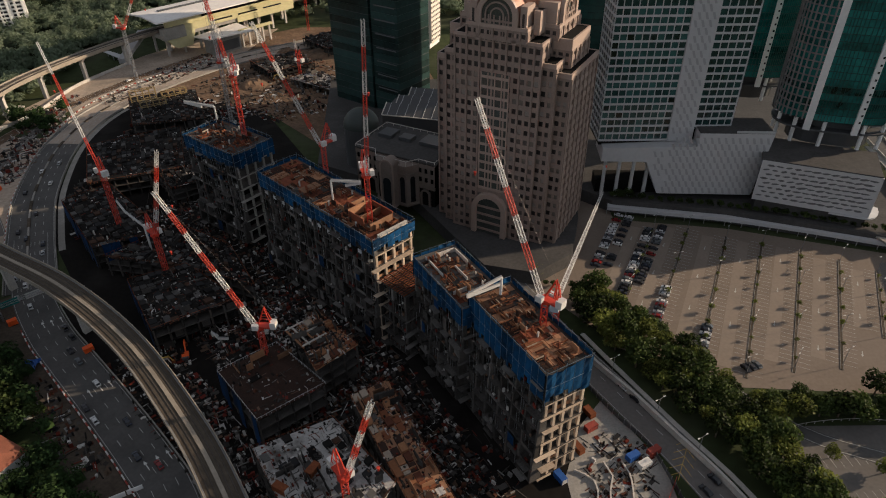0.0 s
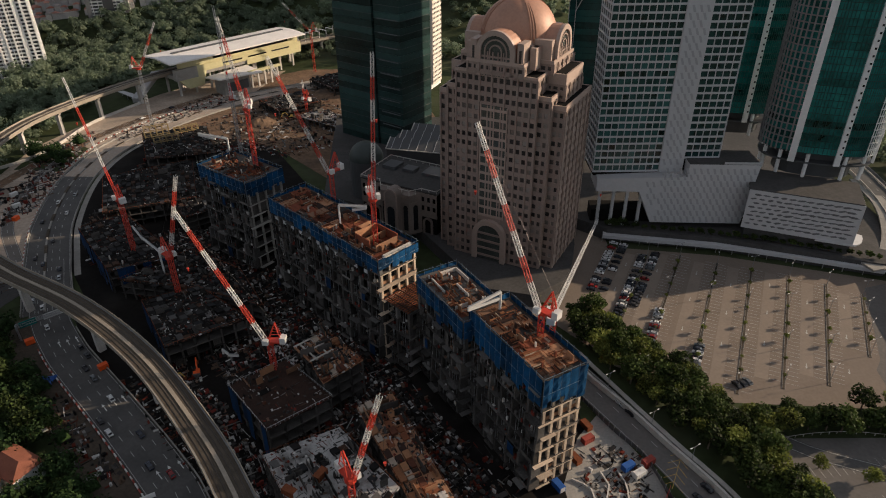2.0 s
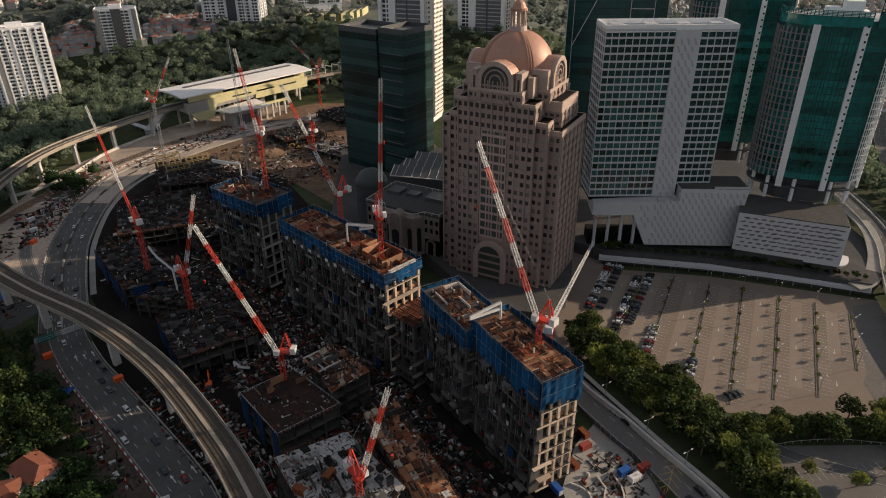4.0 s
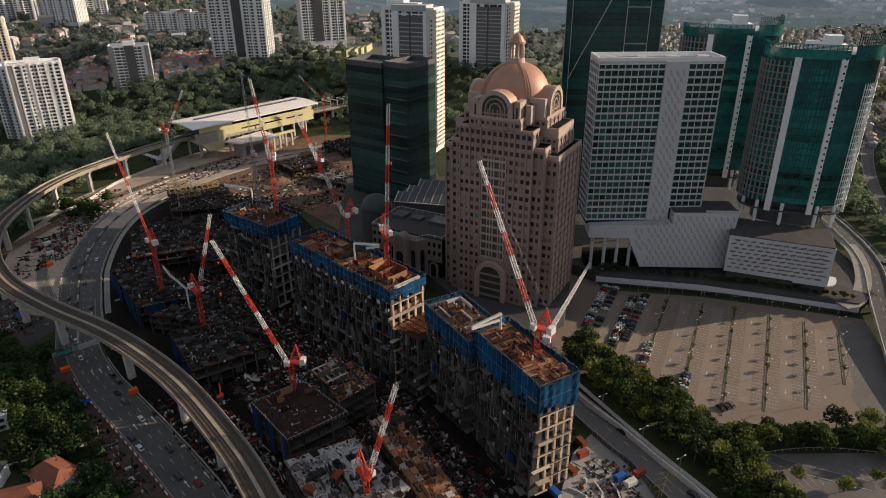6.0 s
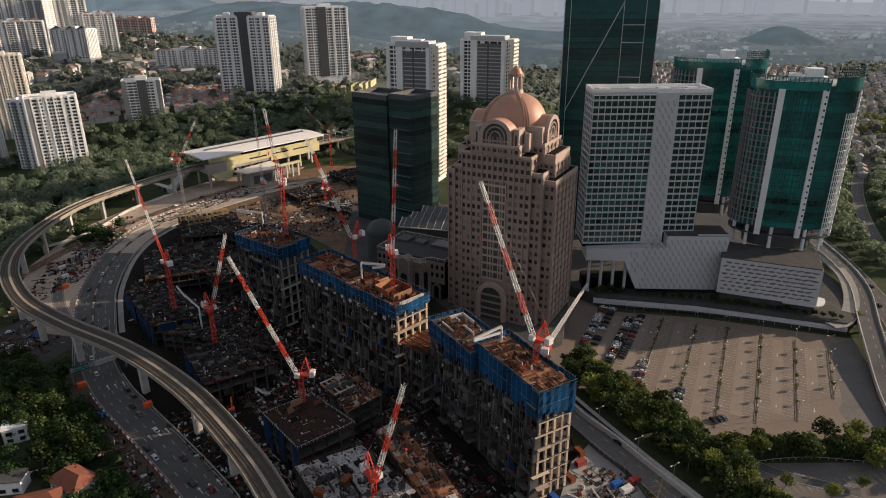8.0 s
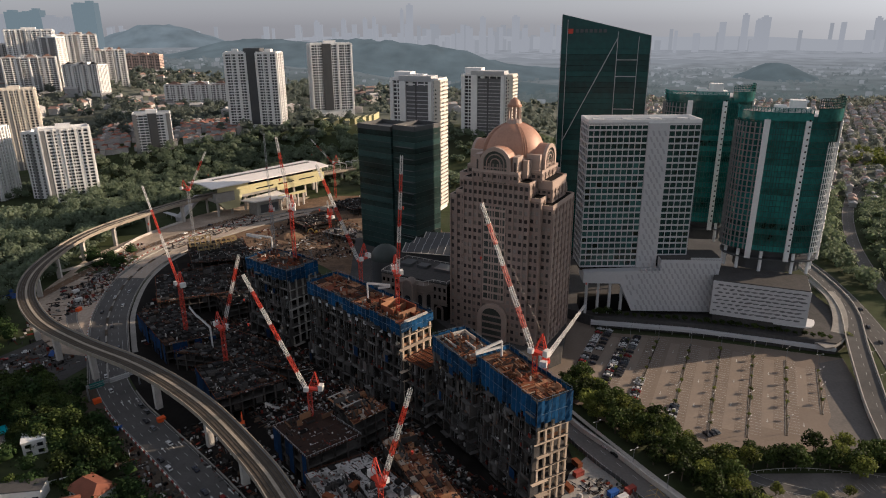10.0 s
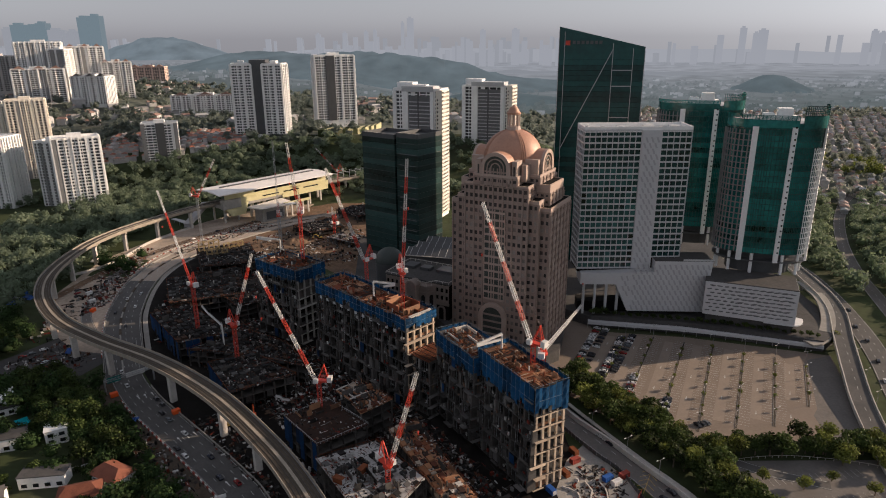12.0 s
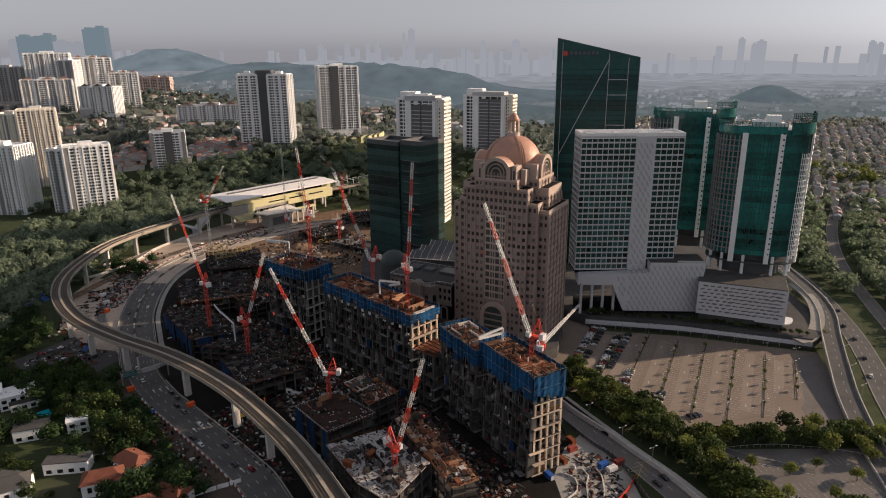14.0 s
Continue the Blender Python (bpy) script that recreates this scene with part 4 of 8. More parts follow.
def deck_clutter(name, poly_fn, n, seed, z, label, big=1.0, material=None):
    rnd = random.Random(seed)
    g = Geo()
    for i in range(n):
        x, y = poly_fn(rnd)
        zz = z(x, y) if callable(z) else z
        a = radians(rnd.choice((-60, -60, -45, 30, 45, rnd.uniform(0, 180))))
        kind = rnd.random()
        if kind < 0.42:
            l, w, h = rnd.uniform(1.5, 6.5) * big, rnd.uniform(0.12, 0.4) * big, rnd.choice((0.12, 0.2, 0.35)) * big
        elif kind < 0.7:
            l, w, h = rnd.uniform(1.2, 3.4) * big, rnd.uniform(0.7, 2.0) * big, rnd.choice((0.08, 0.15, 0.3)) * big
        else:
            l, w, h = rnd.uniform(0.4, 1.8) * big, rnd.uniform(0.3, 1.2) * big, rnd.choice((0.4, 0.7, 1.1, 1.7)) * big
        c, s = math.cos(a), math.sin(a)
        pts = [(x + c * p - s * q, y + s * p + c * q) for p, q in ((-l / 2, -w / 2), (l / 2, -w / 2), (l / 2, w / 2), (-l / 2, w / 2))]
        g.hexa(pts, zz - 0.05, zz + h)
    return solo(name, g, material or M_JUNK, label, "building materials", "stuff")


def in_quad(a, b, c, d):
    a, b, c, d = (Vector(p) for p in (a, b, c, d))

    def pick(rnd):
        u, v = rnd.uniform(0.03, 0.97), rnd.uniform(0.03, 0.97)
        p = a.lerp(b, u).lerp(d.lerp(c, u), v)
        return p.x, p.y
    return pick


def in_poly(poly):
    """Picks places inside a plan polygon."""
    xs, ys = [p[0] for p in poly], [p[1] for p in poly]

    def inside(x, y):
        odd = False
        for (ax, ay), (bx, by) in zip(poly, poly[1:] + poly[:1]):
            if (ay > y) != (by > y) and x < ax + (y - ay) * (bx - ax) / (by - ay):
                odd = not odd
        return odd

    def pick(rnd):
        while True:
            x, y = rnd.uniform(min(xs), max(xs)), rnd.uniform(min(ys), max(ys))
            if inside(x, y):
                return x, y
    return pick


LOW = [
    ("dark frame with grey slabs on the earthworks", ((-150, 505), (-128, 478), (-98, 500), (-118, 530)), 6, 2, M_SITE, 41, False),
    ("long grey slab beside the earth heaps", ((-112, 470), (-70, 440), (-58, 456), (-98, 488)), 5, 1, M_FRESH, 42, False),
    ("low frame below the station columns", ((-118, 560), (-92, 530), (-66, 552), (-92, 584)), 7, 2, M_SITE, 43, False),
    ("dark low frame between the bend and the netted block", ((-165, 330), (-140, 296), (-118, 312), (-138, 350)), 10, 3, M_SITE, 44, False),
    ("half-built pale slab with plywood walls and open joists", ((-54.5, 177.5), (-43.5, 158.5), (-30.5, 171), (-48, 190.5)), 17, 4, M_PLY, 11, False),
    ("dark brown slab ringed with guard rails and some netting", ((-78, 161), (-59.5, 139.5), (-40, 155), (-60.5, 175)), 14, 3, M_BROWN, 12, (0,)),
    ("grey-white slab littered with site materials", ((-57.5, 126.5), (-41, 101), (-28, 90), (-14, 114), (-35, 138)), 17, 4, M_FRESH, 13, False),
    ("long narrow frame with plywood decks, lit at one end", ((-30.5, 147.5), (-5.5, 99.5), (5, 104.5), (-19, 155)), 16, 4, M_PLY, 14, False),
    ("dark low frame with blue netting on its sides", ((-189, 281), (-156, 240), (-129, 253.5), (-172, 298)), 12, 3, M_SITE, 15, (0, 1)),
    ("dark low frame crowded with stacked materials", ((-131, 216), (-110, 185), (-82, 203.5), (-110, 227)), 12, 3, M_SITE, 16, (0,)),
    ("wide dark slab between cranes", ((-150, 236), (-112, 228), (-78, 214), (-96, 244), (-125, 262)), 10, 3, M_SITE, 17, False),
    ("low dark frame with bare columns near the falsework", ((-213, 425), (-192, 378), (-150, 388), (-172, 440)), 9, 2, M_SITE, 23, False),
    ("low dark frame beside the highway bend", ((-205, 345), (-185, 300), (-140, 318), (-160, 372)), 11, 3, M_SITE, 18, False),
]
for label, poly, z, fl, deck, seed, net in LOW:
    low_block(label, poly, z, fl, deck, seed, net, 8 if deck is M_BROWN else 22 if deck is M_SITE else 40)
    deck_clutter("deck_clutter", in_poly(poly), 420 if deck is M_FRESH else 380 if deck is not M_BROWN else 90, seed + 50, z, "stacked timber, rebar and crates on a slab", 0.5)
    deck_clutter("deck_rubble", in_poly(poly), 60 if deck is M_BROWN else 170, seed + 80, z + 0.02, "pale boards, pipes and sacks lying on a slab", 0.5, M_RUBBLE)
# concrete joist grid on the pale slab
FJ = Frame2(-50, 186, -48)
jg = thing("joist_grid", "pale timber joists of a deck being formed", "formwork", at=(-44, 176, 17))
for i in range(5):
    part("joist", FJ.box(Geo(), 1, 13, 0.8 + i * 2.4, 1.3 + i * 2.4, 17.02, 17.8), M_PALE if i % 2 else M_PLY, jg)
for i in range(3):
    part("joist", FJ.box(Geo(), 1 + i * 5.6, 1.6 + i * 5.6, 0.8, 11, 17.75, 18.1), M_PALE, jg)
deck_clutter("site_litter", lambda r: (lambda t, o: (-70 * t + 10 * (1 - t) - 80 * t * t + o * 0.8, 110 + 190 * t + o * 0.6))(r.random(), r.uniform(-45, 12)), 5200, 5, 0.05, "stacks of timber, steel and rubble on the site floor", 0.95)
deck_clutter("site_litter", in_quad((-60, 70), (40, 70), (20, 150), (-50, 150)), 700, 6, 0.05, "stacks of timber and steel near the gate", 0.9)
deck_clutter("site_rubble", lambda r: (lambda t, o: (-70 * t + 10 * (1 - t) - 80 * t * t + o * 0.8, 110 + 190 * t + o * 0.6))(r.random(), r.uniform(-45, 12)), 1500, 61, 0.06, "pale boards, pipes and rubble strewn over the site floor", 0.85, M_RUBBLE)
deck_clutter("guideway_litter", in_quad((-47, 106), (-37, 114), (-108, 194), (-120, 187)), 620, 20, 0.05, "pale rubble, pipes and crates along the guideway", 0.9, M_RUBBLE)
deck_clutter("wall_foot_litter", in_quad((-84, 238), (14, 128), (4, 108), (-98, 226)), 1300, 24, 0.06, "timber, steel and rubble along the foot of the blocks", 1.0)
deck_clutter("loop_stores", in_quad((-246, 300), (-238, 330), (-262, 460), (-282, 400)), 420, 25, 0.1, "pale stores, pipes and barriers inside the guideway loop", 1.25, M_RUBBLE)
deck_clutter("bend_stores", in_quad((-245, 440), (-236, 430), (-170, 530), (-195, 548)), 320, 26, 0.24, "barriers, pallets and small machines beside the lit lanes", 1.0, M_RUBBLE)
deck_clutter("earth_heaps", in_quad((-185, 440), (-100, 400), (-30, 440), (-130, 560)), 420, 7, 0.05, "heaps of orange earth and timber below the station", 1.1, M_EARTH)
deck_clutter("station_works_litter", in_quad((-190, 470), (-110, 395), (-40, 440), (-120, 565)), 1000, 17, 0.05, "timber, steel and barriers stored by the station works", 1.15)
deck_clutter("bend_litter", in_quad((-205, 296), (-150, 330), (-120, 425), (-205, 465)), 1300, 21, 0.06, "steel, timber and rubble inside the highway bend", 1.15, M_RUBBLE)
deck_clutter("yard_litter", in_quad((-215, 340), (-150, 400), (-130, 430), (-190, 460)), 500, 18, 0.05, "stored steel and timber inside the highway bend", 1.2)
deck_clutter("roadside_litter", in_quad((-262, 262), (-245, 262), (-250, 420), (-278, 420)), 220, 9, 0.05, "stored materials and barriers under the guideway", 1.3)


deck_clutter("gate_litter", in_quad((40, 98), (66, 104), (68, 140), (46, 150)), 300, 19, 0.11, "pallets, pipes and skips at the site gate", 0.9)


def earth_mound(x, y, r, h, seed):
    """A heap of tipped earth: an uneven cone."""
    v, f, n = [(x, y, h)], [], 18
    for k in (1, 2, 3):
        for j in range(n):
            a = math.tau * j / n
            q = 1 + 0.3 * noise.noise(Vector((math.cos(a) * 1.3, math.sin(a) * 1.3, seed + k * 0.4)))
            v.append((x + math.cos(a) * r * q * k / 3, y + math.sin(a) * r * q * k / 3, h * (1 - (k / 3) ** 1.2) * q if k < 3 else -0.1))
    f += [(0, 1 + j, 1 + (j + 1) % n) for j in range(n)]
    for k in (0, 1):
        f += [(1 + k * n + j, 1 + (k + 1) * n + j, 1 + (k + 1) * n + (j + 1) % n, 1 + k * n + (j + 1) % n) for j in range(n)]
    solo("earth_mound", Geo().add(v, f), M_EARTH, "heap of loose orange earth on the works ground", "earth heap", group="earth heaps")


for i, (x, y, r, h) in enumerate(((-140, 470, 12, 4.5), (-150, 510, 9, 3), (-100, 540, 14, 5), (-70, 510, 11, 4), (-128, 545, 10, 3.5), (-60, 560, 13, 5))):
    earth_mound(x, y, r, h, i * 3.7)


# ---- cranes ----
def lattice(p, q, w0, w1, bays, chord=0.15, web=0.08):
    """A square lattice: four chords with rungs and diagonals."""
    p, q = Vector(p), Vector(q)
    d = (q - p)
    a = d.normalized().cross(Vector((0, 0, 1)))
    a = Vector((1, 0, 0)) if a.length < 0.05 else a.normalized()
    b = a.cross(d.normalized())
    k = [(a + b), (b - a), (-a - b), (a - b)]
    g = Geo()
    for i in range(bays):
        t0, t1 = i / bays, (i + 1) / bays
        c0 = [p + d * t0 + e * (w0 + (w1 - w0) * t0) / 2 for e in k]
        c1 = [p + d * t1 + e * (w0 + (w1 - w0) * t1) / 2 for e in k]
        for j in range(4):
            g.beam(c0[j], c1[j], chord)
            g.beam(c0[j], c1[(j + 1) % 4] if i % 2 else c1[j - 1], web)
            g.beam(c0[j], c0[(j + 1) % 4], web)
    return g


def luffing_crane(label, foot, heel_z, tip, mast_w=1.7, boom_w=1.3, stripe=8.5, counter=True, mastm=None):
    """A luffing tower crane: mast, slewing platform, cab, counterweight, A-frame, boom, stay and hook."""
    x, y, z0 = foot
    c = thing("tower_crane", label, "crane", "tower cranes", at=foot)
    way = Vector((tip[0] - x, tip[1] - y, 0))
    way = way.normalized() if way.length > 0.5 else Vector((0, 1, 0))
    side = Vector((-way.y, way.x, 0))
    part("mast", lattice((x, y, z0), (x, y, heel_z), mast_w, mast_w, max(3, int((heel_z - z0) / 2.0)), 0.19, 0.11), mastm or M_RED, c)
    base = Vector((x, y, heel_z))
    deck = Geo().tube(base - Vector((0, 0, 0.8)), base, 1.8, 1.8, 12)
    deck.beam(base + way * 1.5 + Vector((0, 0, 0.3)), base - way * 5.5 + Vector((0, 0, 0.3)), 2.6, 0.6)
    part("slewing_deck", deck, M_RED, c)
    part("cab", Geo().beam(base + way * 1.8 + side * 1.9 + Vector((0, 0, 1)), base - way * 0.3 + side * 1.9 + Vector((0, 0, 1)), 1.5, 2.0), M_CWHITE, c, "white operator's cab")
    if counter:
        part("counterweight", Geo().beam(base - way * 4.2 + Vector((0, 0, 1.2)), base - way * 6.2 + Vector((0, 0, 1.2)), 2.8, 2.6), M_CWHITE, c, "white counterweight block")
    apex = base - way * 3.0 + Vector((0, 0, 8.5))
    fr = Geo()
    for s in (-1, 1):
        fr.beam(base + way * 0.6 + side * s, apex + side * 0.3 * s, 0.32)
        fr.beam(base - way * 5.0 + side * s, apex + side * 0.3 * s, 0.26)
        for k in (0.3, 0.6):
            fr.beam((base + way * 0.6).lerp(apex, k) + side * s * 0.8, (base - way * 5.0).lerp(apex, k) + side * s * 0.8, 0.16)
    part("a_frame", fr, M_RED, c)
    heel = base + way * 1.6 + Vector((0, 0, 0.9))
    tip = Vector(tip)
    n = max(1, int((tip - heel).length / stripe + 0.5))
    for i in range(n):
        a, e = heel.lerp(tip, i / n), heel.lerp(tip, (i + 1) / n)
        white = (n - i) % 2 == 1
        part("boom_section", lattice(a, e, boom_w * (1 - 0.3 * i / n), boom_w * (1 - 0.3 * (i + 1) / n), max(2, int((e - a).length / 1.7))), M_CWHITE if white else M_RED, c, "white painted lattice boom section" if white else "")
    rope = Geo()
    rope.beam(apex, tip, 0.05)
    drop = tip + Vector((0, 0, -min(22.0, (tip.z - heel_z) * 0.6)))
    rope.beam(tip, drop, 0.05)
    part("rope", rope, M_RAIL, c)
    part("hook_block", Geo().tube(drop, drop + Vector((0, 0, -1.2)), 0.45, 0.2, 8), M_RED, c)
    return c


luffing_crane("red and white luffing crane on the street block's deck", (29.5, 147, 47), 56.5, (9.3, 165.3, 110.6))
luffing_crane("pale luffing crane with a low boom over the lot", (36, 160, 0), 45.5, (75.4, 268, 22), stripe=150)
luffing_crane("red crane with a steep boom on the middle block", (-27, 206, 46), 66, (-22.5, 192.5, 123.8))
luffing_crane("red and white luffing crane over the littered slab", (-27.5, 110, 15), 26, (-15.4, 94.9, 71.8))
luffing_crane("red and white luffing crane beside the brown slab", (-63.5, 170, 0), 27, (-87.3, 172.1, 79.2))
luffing_crane("red and white luffing crane with a steep boom", (-118, 224, 8), 30, (-99.7, 207.4, 75.3))
luffing_crane("red and white luffing crane behind the middle block", (-49.5, 248, 0), 58, (-66, 232, 112.3))
luffing_crane("tall red crane on the block near the station", (-91, 278, 47.3), 77, (-91.1, 259.3, 121.2))
luffing_crane("red luffing crane over the netted low frame", (-151.6, 259.3, 10), 40, (-177, 287.7, 89), boom_w=1.0, stripe=14)
luffing_crane("far red crane beside the station earthworks", (-221.9, 463.6, 0), 44.4, (-202.6, 462.8, 76.9), mastm=M_STEEL)
luffing_crane("pale grey crane with a steep boom near the station", (-128.3, 373.3, 0), 50.6, (-122.8, 352.6, 108.3), stripe=90, mastm=M_STEEL)
luffing_crane("far red crane behind the station roof", (-121, 606, 0), 38, (-142.5, 600, 64.3))
luffing_crane("short red crane on the orange earth", (-106.8, 482.8, 0), 14, (-108, 484, 29))


def placing_boom(label, foot, h, legs):
    """A white concrete placing boom: post and folded arms."""
    c = thing("placing_boom", label, "concrete pump", "placing booms", at=foot)
    p = Vector(foot)
    part("post", Geo().tube(p, p + Vector((0, 0, h)), 0.45, 0.45, 8), M_CWHITE, c)
    q = p + Vector((0, 0, h))
    for d in legs:
        r = q + Vector(d)
        part("arm", Geo().beam(q, r, 0.7, 0.8), M_CWHITE, c)
        part("pipe", Geo().beam(q + Vector((0, 0, 0.7)), r + Vector((0, 0, 0.7)), 0.25), M_STEEL, c)
        q = r + Vector((0, 0, -0.6))
    return c


placing_boom("white folded concrete placing boom over a plywood deck", (18, 161, 43), 11, ((-11, -7, -1.5), (10.5, 6.5, -0.3)))
placing_boom("white folded concrete placing boom over rusty formwork", (-43, 222, 46), 9, ((11, 3, -2.4), (-6, -1, -0.5)))
placing_boom("white folded concrete placing boom on the far block", (-108, 294, 47.3), 8.5, ((-17, 8, -0.4), (10, -5, -0.3)))
placing_boom("white jointed placing boom among dark frames", (-131, 242, 10), 12, ((-7, 2, 6), (-6, 6, 3)))
placing_boom("small white boom lying on dark slab", (-88, 186, 8), 2, ((4, -5, 2), (3, 2, -2)))


# ---- finished towers ----
def facade(fr, s0, s1, z0, floors, fh, cols, pier, band, g_wall, panes, depth=0.35, d=0.0, first_band=True, keep=None, stout=0.0):
    """Piers and bands in front of set-back panes; panes collects (s centre, z, width, height)."""
    bay = (s1 - s0) / cols
    S, Z = [s0], [z0 - band / 2]
    for i in range(cols):
        S += [s0 + i * bay + pier / 2 + (stout if i % 3 == 0 else 0), s0 + (i + 1) * bay - pier / 2 - (stout if i % 3 == 2 else 0)]
    for k in range(floors):
        Z += [z0 + k * fh + band / 2, z0 + (k + 1) * fh - band / 2]
    S, Z = S + [s1], Z + [z0 + floors * fh + band / 2]
    index, v, f = {}, [], []

    def at(i, j, back):
        if (i, j, back) not in index:
            index[i, j, back] = len(v)
            v.append(fr.at(S[i], d - depth if back else d, Z[j]))
        return index[i, j, back]

    for i in range(len(S) - 1):
        for j in range(len(Z) - 1):
            if i % 2 and j % 2:
                c = [(i, j), (i + 1, j), (i + 1, j + 1), (i, j + 1)]
                for a, b in zip(c, c[1:] + c[:1]):
                    f.append((at(*a, 0), at(*b, 0), at(*b, 1), at(*a, 1)))
            else:
                f.append((at(i, j, 0), at(i + 1, j, 0), at(i + 1, j + 1, 0), at(i, j + 1, 0)))
    g_wall.add(v, f)
    for k in range(floors):
        for i in range(cols):
            if keep and not keep(k, i):
                continue
            panes.append((fr, s0 + (i + 0.5) * bay, d - depth * 0.8, z0 + k * fh + band / 2, bay - pier, fh - band))


def set_panes(parent, panes, material, limit, name="window"):
    """The first panes as objects of their own, the rest joined."""
    for fr, s, d, z, w, h in panes[:limit]:
        part(name, unit_box(w, 0.1, h, material), None, parent, m=fr.m(s, d, z))
    if len(panes) > limit:
        g = Geo()
        for fr, s, d, z, w, h in panes[limit:]:
            fr.box(g, s - w / 2, s + w / 2, d - 0.05, d + 0.05, z, z + h)
        part("joined_glazing", g, material, parent, kind="stuff")


def ribbon_panes(panes):
    """Panes of one storey and wall drawn together into one ribbon window behind the piers."""
    rows = {}
    for fr, s, d, z, w, h in panes:
        rows.setdefault((id(fr), round(d, 3), round(z, 3)), []).append((fr, s, d, z, w, h))
    res = []
    for r in rows.values():
        a, b = min(q[1] - q[4] / 2 for q in r), max(q[1] + q[4] / 2 for q in r)
        res.append((r[0][0], (a + b) / 2, r[0][2], r[0][3], b - a, r[0][5]))
    return res


# domed granite tower
# u runs from left to right along the front, n out of the front
KF = Frame2(48.6 - 60 * math.cos(radians(-28.8)), 243.6 - 60 * math.sin(radians(-28.8)), -28.8)
kt = thing("domed_tower", "pink granite office tower with stepped shoulders and a copper dome", "tower", at=(*KF.p(30, -22), 0))


def k_block(s0, s1, d0, d1, z0, z1, cols_f, cols_s, panes, wall, fh=4.3):
    """One stepped volume of the tower with windows on all four sides; d0 front, d1 back (negative)."""
    core = KF.box(Geo(), s0 + 0.6, s1 - 0.6, d1 + 0.6, d0 - 0.6, z0, z1 - 0.2)
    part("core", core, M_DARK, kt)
    fl = int((z1 - z0 - 1.2) / fh)
    top = z0 + fl * fh
    c = [KF.p(s0, d0), KF.p(s1, d0), KF.p(s1, d1), KF.p(s0, d1)]
    for i, n in ((0, cols_f), (1, cols_s), (2, cols_f), (3, cols_s)):
        a, b = c[i], c[(i + 1) % 4]
        fr = Frame2(a.x, a.y, math.degrees(math.atan2(b.y - a.y, b.x - a.x)))
        L = (b - a).length
        wall = Geo()
        facade(fr, 0, L, z0, fl, fh, n, 1.1, 2.1, wall, panes if i < 2 else [], 0.5)
        part("wall", wall, M_GRANITE, kt)
        if i < 2:
            for j in range(0, n + 1, 2):
                sj = min(max(L * j / n, 0.45), L - 0.45)
                part("pilaster", fr.box(Geo(), sj - 0.42, sj + 0.42, 0, 0.4, z0, top), M_GRANITE, kt)
        part("cornice", fr.box(Geo(), 0, L, -0.6, 0.12, top, z1), M_GRANITE2, kt)
    part("roof_terrace", KF.box(Geo(), s0 + 0.5, s1 - 0.5, d1 + 0.5, d0 - 0.5, z1 - 0.9, z1 - 0.4), M_GREY, kt)


panes, wall = [], Geo()
k_block(0, 60, -5, -39, 7, 86.5, 20, 12, panes, wall)
k_block(5.5, 54.5, -1.5, -42.5, 7, 90.5, 16, 14, panes, wall)
k_block(11, 49, 1.0, -45, 7, 98.5, 13, 15, panes, wall)
k_block(3, 57, -11, -33, 86.5, 98, 18, 8, panes, wall, 3.5)
k_block(17, 43, 2.2, -46.2, 98.5, 103.6, 9, 16, panes, wall, 3.8)
k_block(8.5, 51.5, -9.5, -34.5, 98, 103.2, 14, 9, panes, wall, 3.8)
panes.sort(key=lambda q: -q[3])
set_panes(kt, panes, M_KGLASS, 220)
# central recessed glazing strip and entrance arch
part("bay_glazing", KF.box(Geo(), 24, 36, 1.05, 1.3, 30, 84), M_BAY, kt, "grey-green central glazing")
g = Geo()
for k in range(13):
    KF.box(g, 23.6, 36.4, 1.1, 1.55, 30 + k * 4.3, 31.2 + k * 4.3)
for s in (23.6, 26.7, 29.8, 32.9, 36.0):
    KF.box(g, s, s + 0.5, 1.1, 1.6, 30, 84)
part("bay_mullions", g, M_GRANITE2, kt)


def arch_shape(fr, s, d, z0, zs, r, thick, depth, n=14):
    """A round-headed band: two legs and a half ring in one closed piece."""
    way = [(s + r + thick / 2, z0, 0.0)] + [(s + (r + thick / 2) * math.cos(math.pi * i / n), zs + (r + thick / 2) * math.sin(math.pi * i / n), math.pi * i / n) for i in range(n + 1)] + [(s - r - thick / 2, z0, math.pi)]
    v, f = [], []
    for a, z, ang in way:
        c, e = math.cos(ang) * thick / 2, math.sin(ang) * thick / 2
        v += [fr.at(a - c, d - depth, z - e), fr.at(a + c, d - depth, z + e), fr.at(a + c, d, z + e), fr.at(a - c, d, z - e)]
    for i in range(len(way) - 1):
        for j in range(4):
            f.append((4 * i + j, 4 * i + (j + 1) % 4, 4 * i + 4 + (j + 1) % 4, 4 * i + 4 + j))
    k = 4 * (len(way) - 1)
    f += [(3, 2, 1, 0), (k, k + 1, k + 2, k + 3)]
    return Geo().add(v, f)


def arch_fill(fr, s, d, z0, zs, r, n=14, thick=0.3):
    pts = [(s - r, z0), (s + r, z0)] + [(s + r * math.cos(math.pi * i / n), zs + r * math.sin(math.pi * i / n)) for i in range(n + 1)]
    v = [fr.at(a, d, z) for a, z in pts] + [fr.at(a, d - thick, z) for a, z in pts]
    m = len(pts)
    return Geo().add(v, [tuple(range(m)), tuple(range(2 * m - 1, m - 1, -1))] + [(i, m + i, m + (i + 1) % m, (i + 1) % m) for i in range(m)])


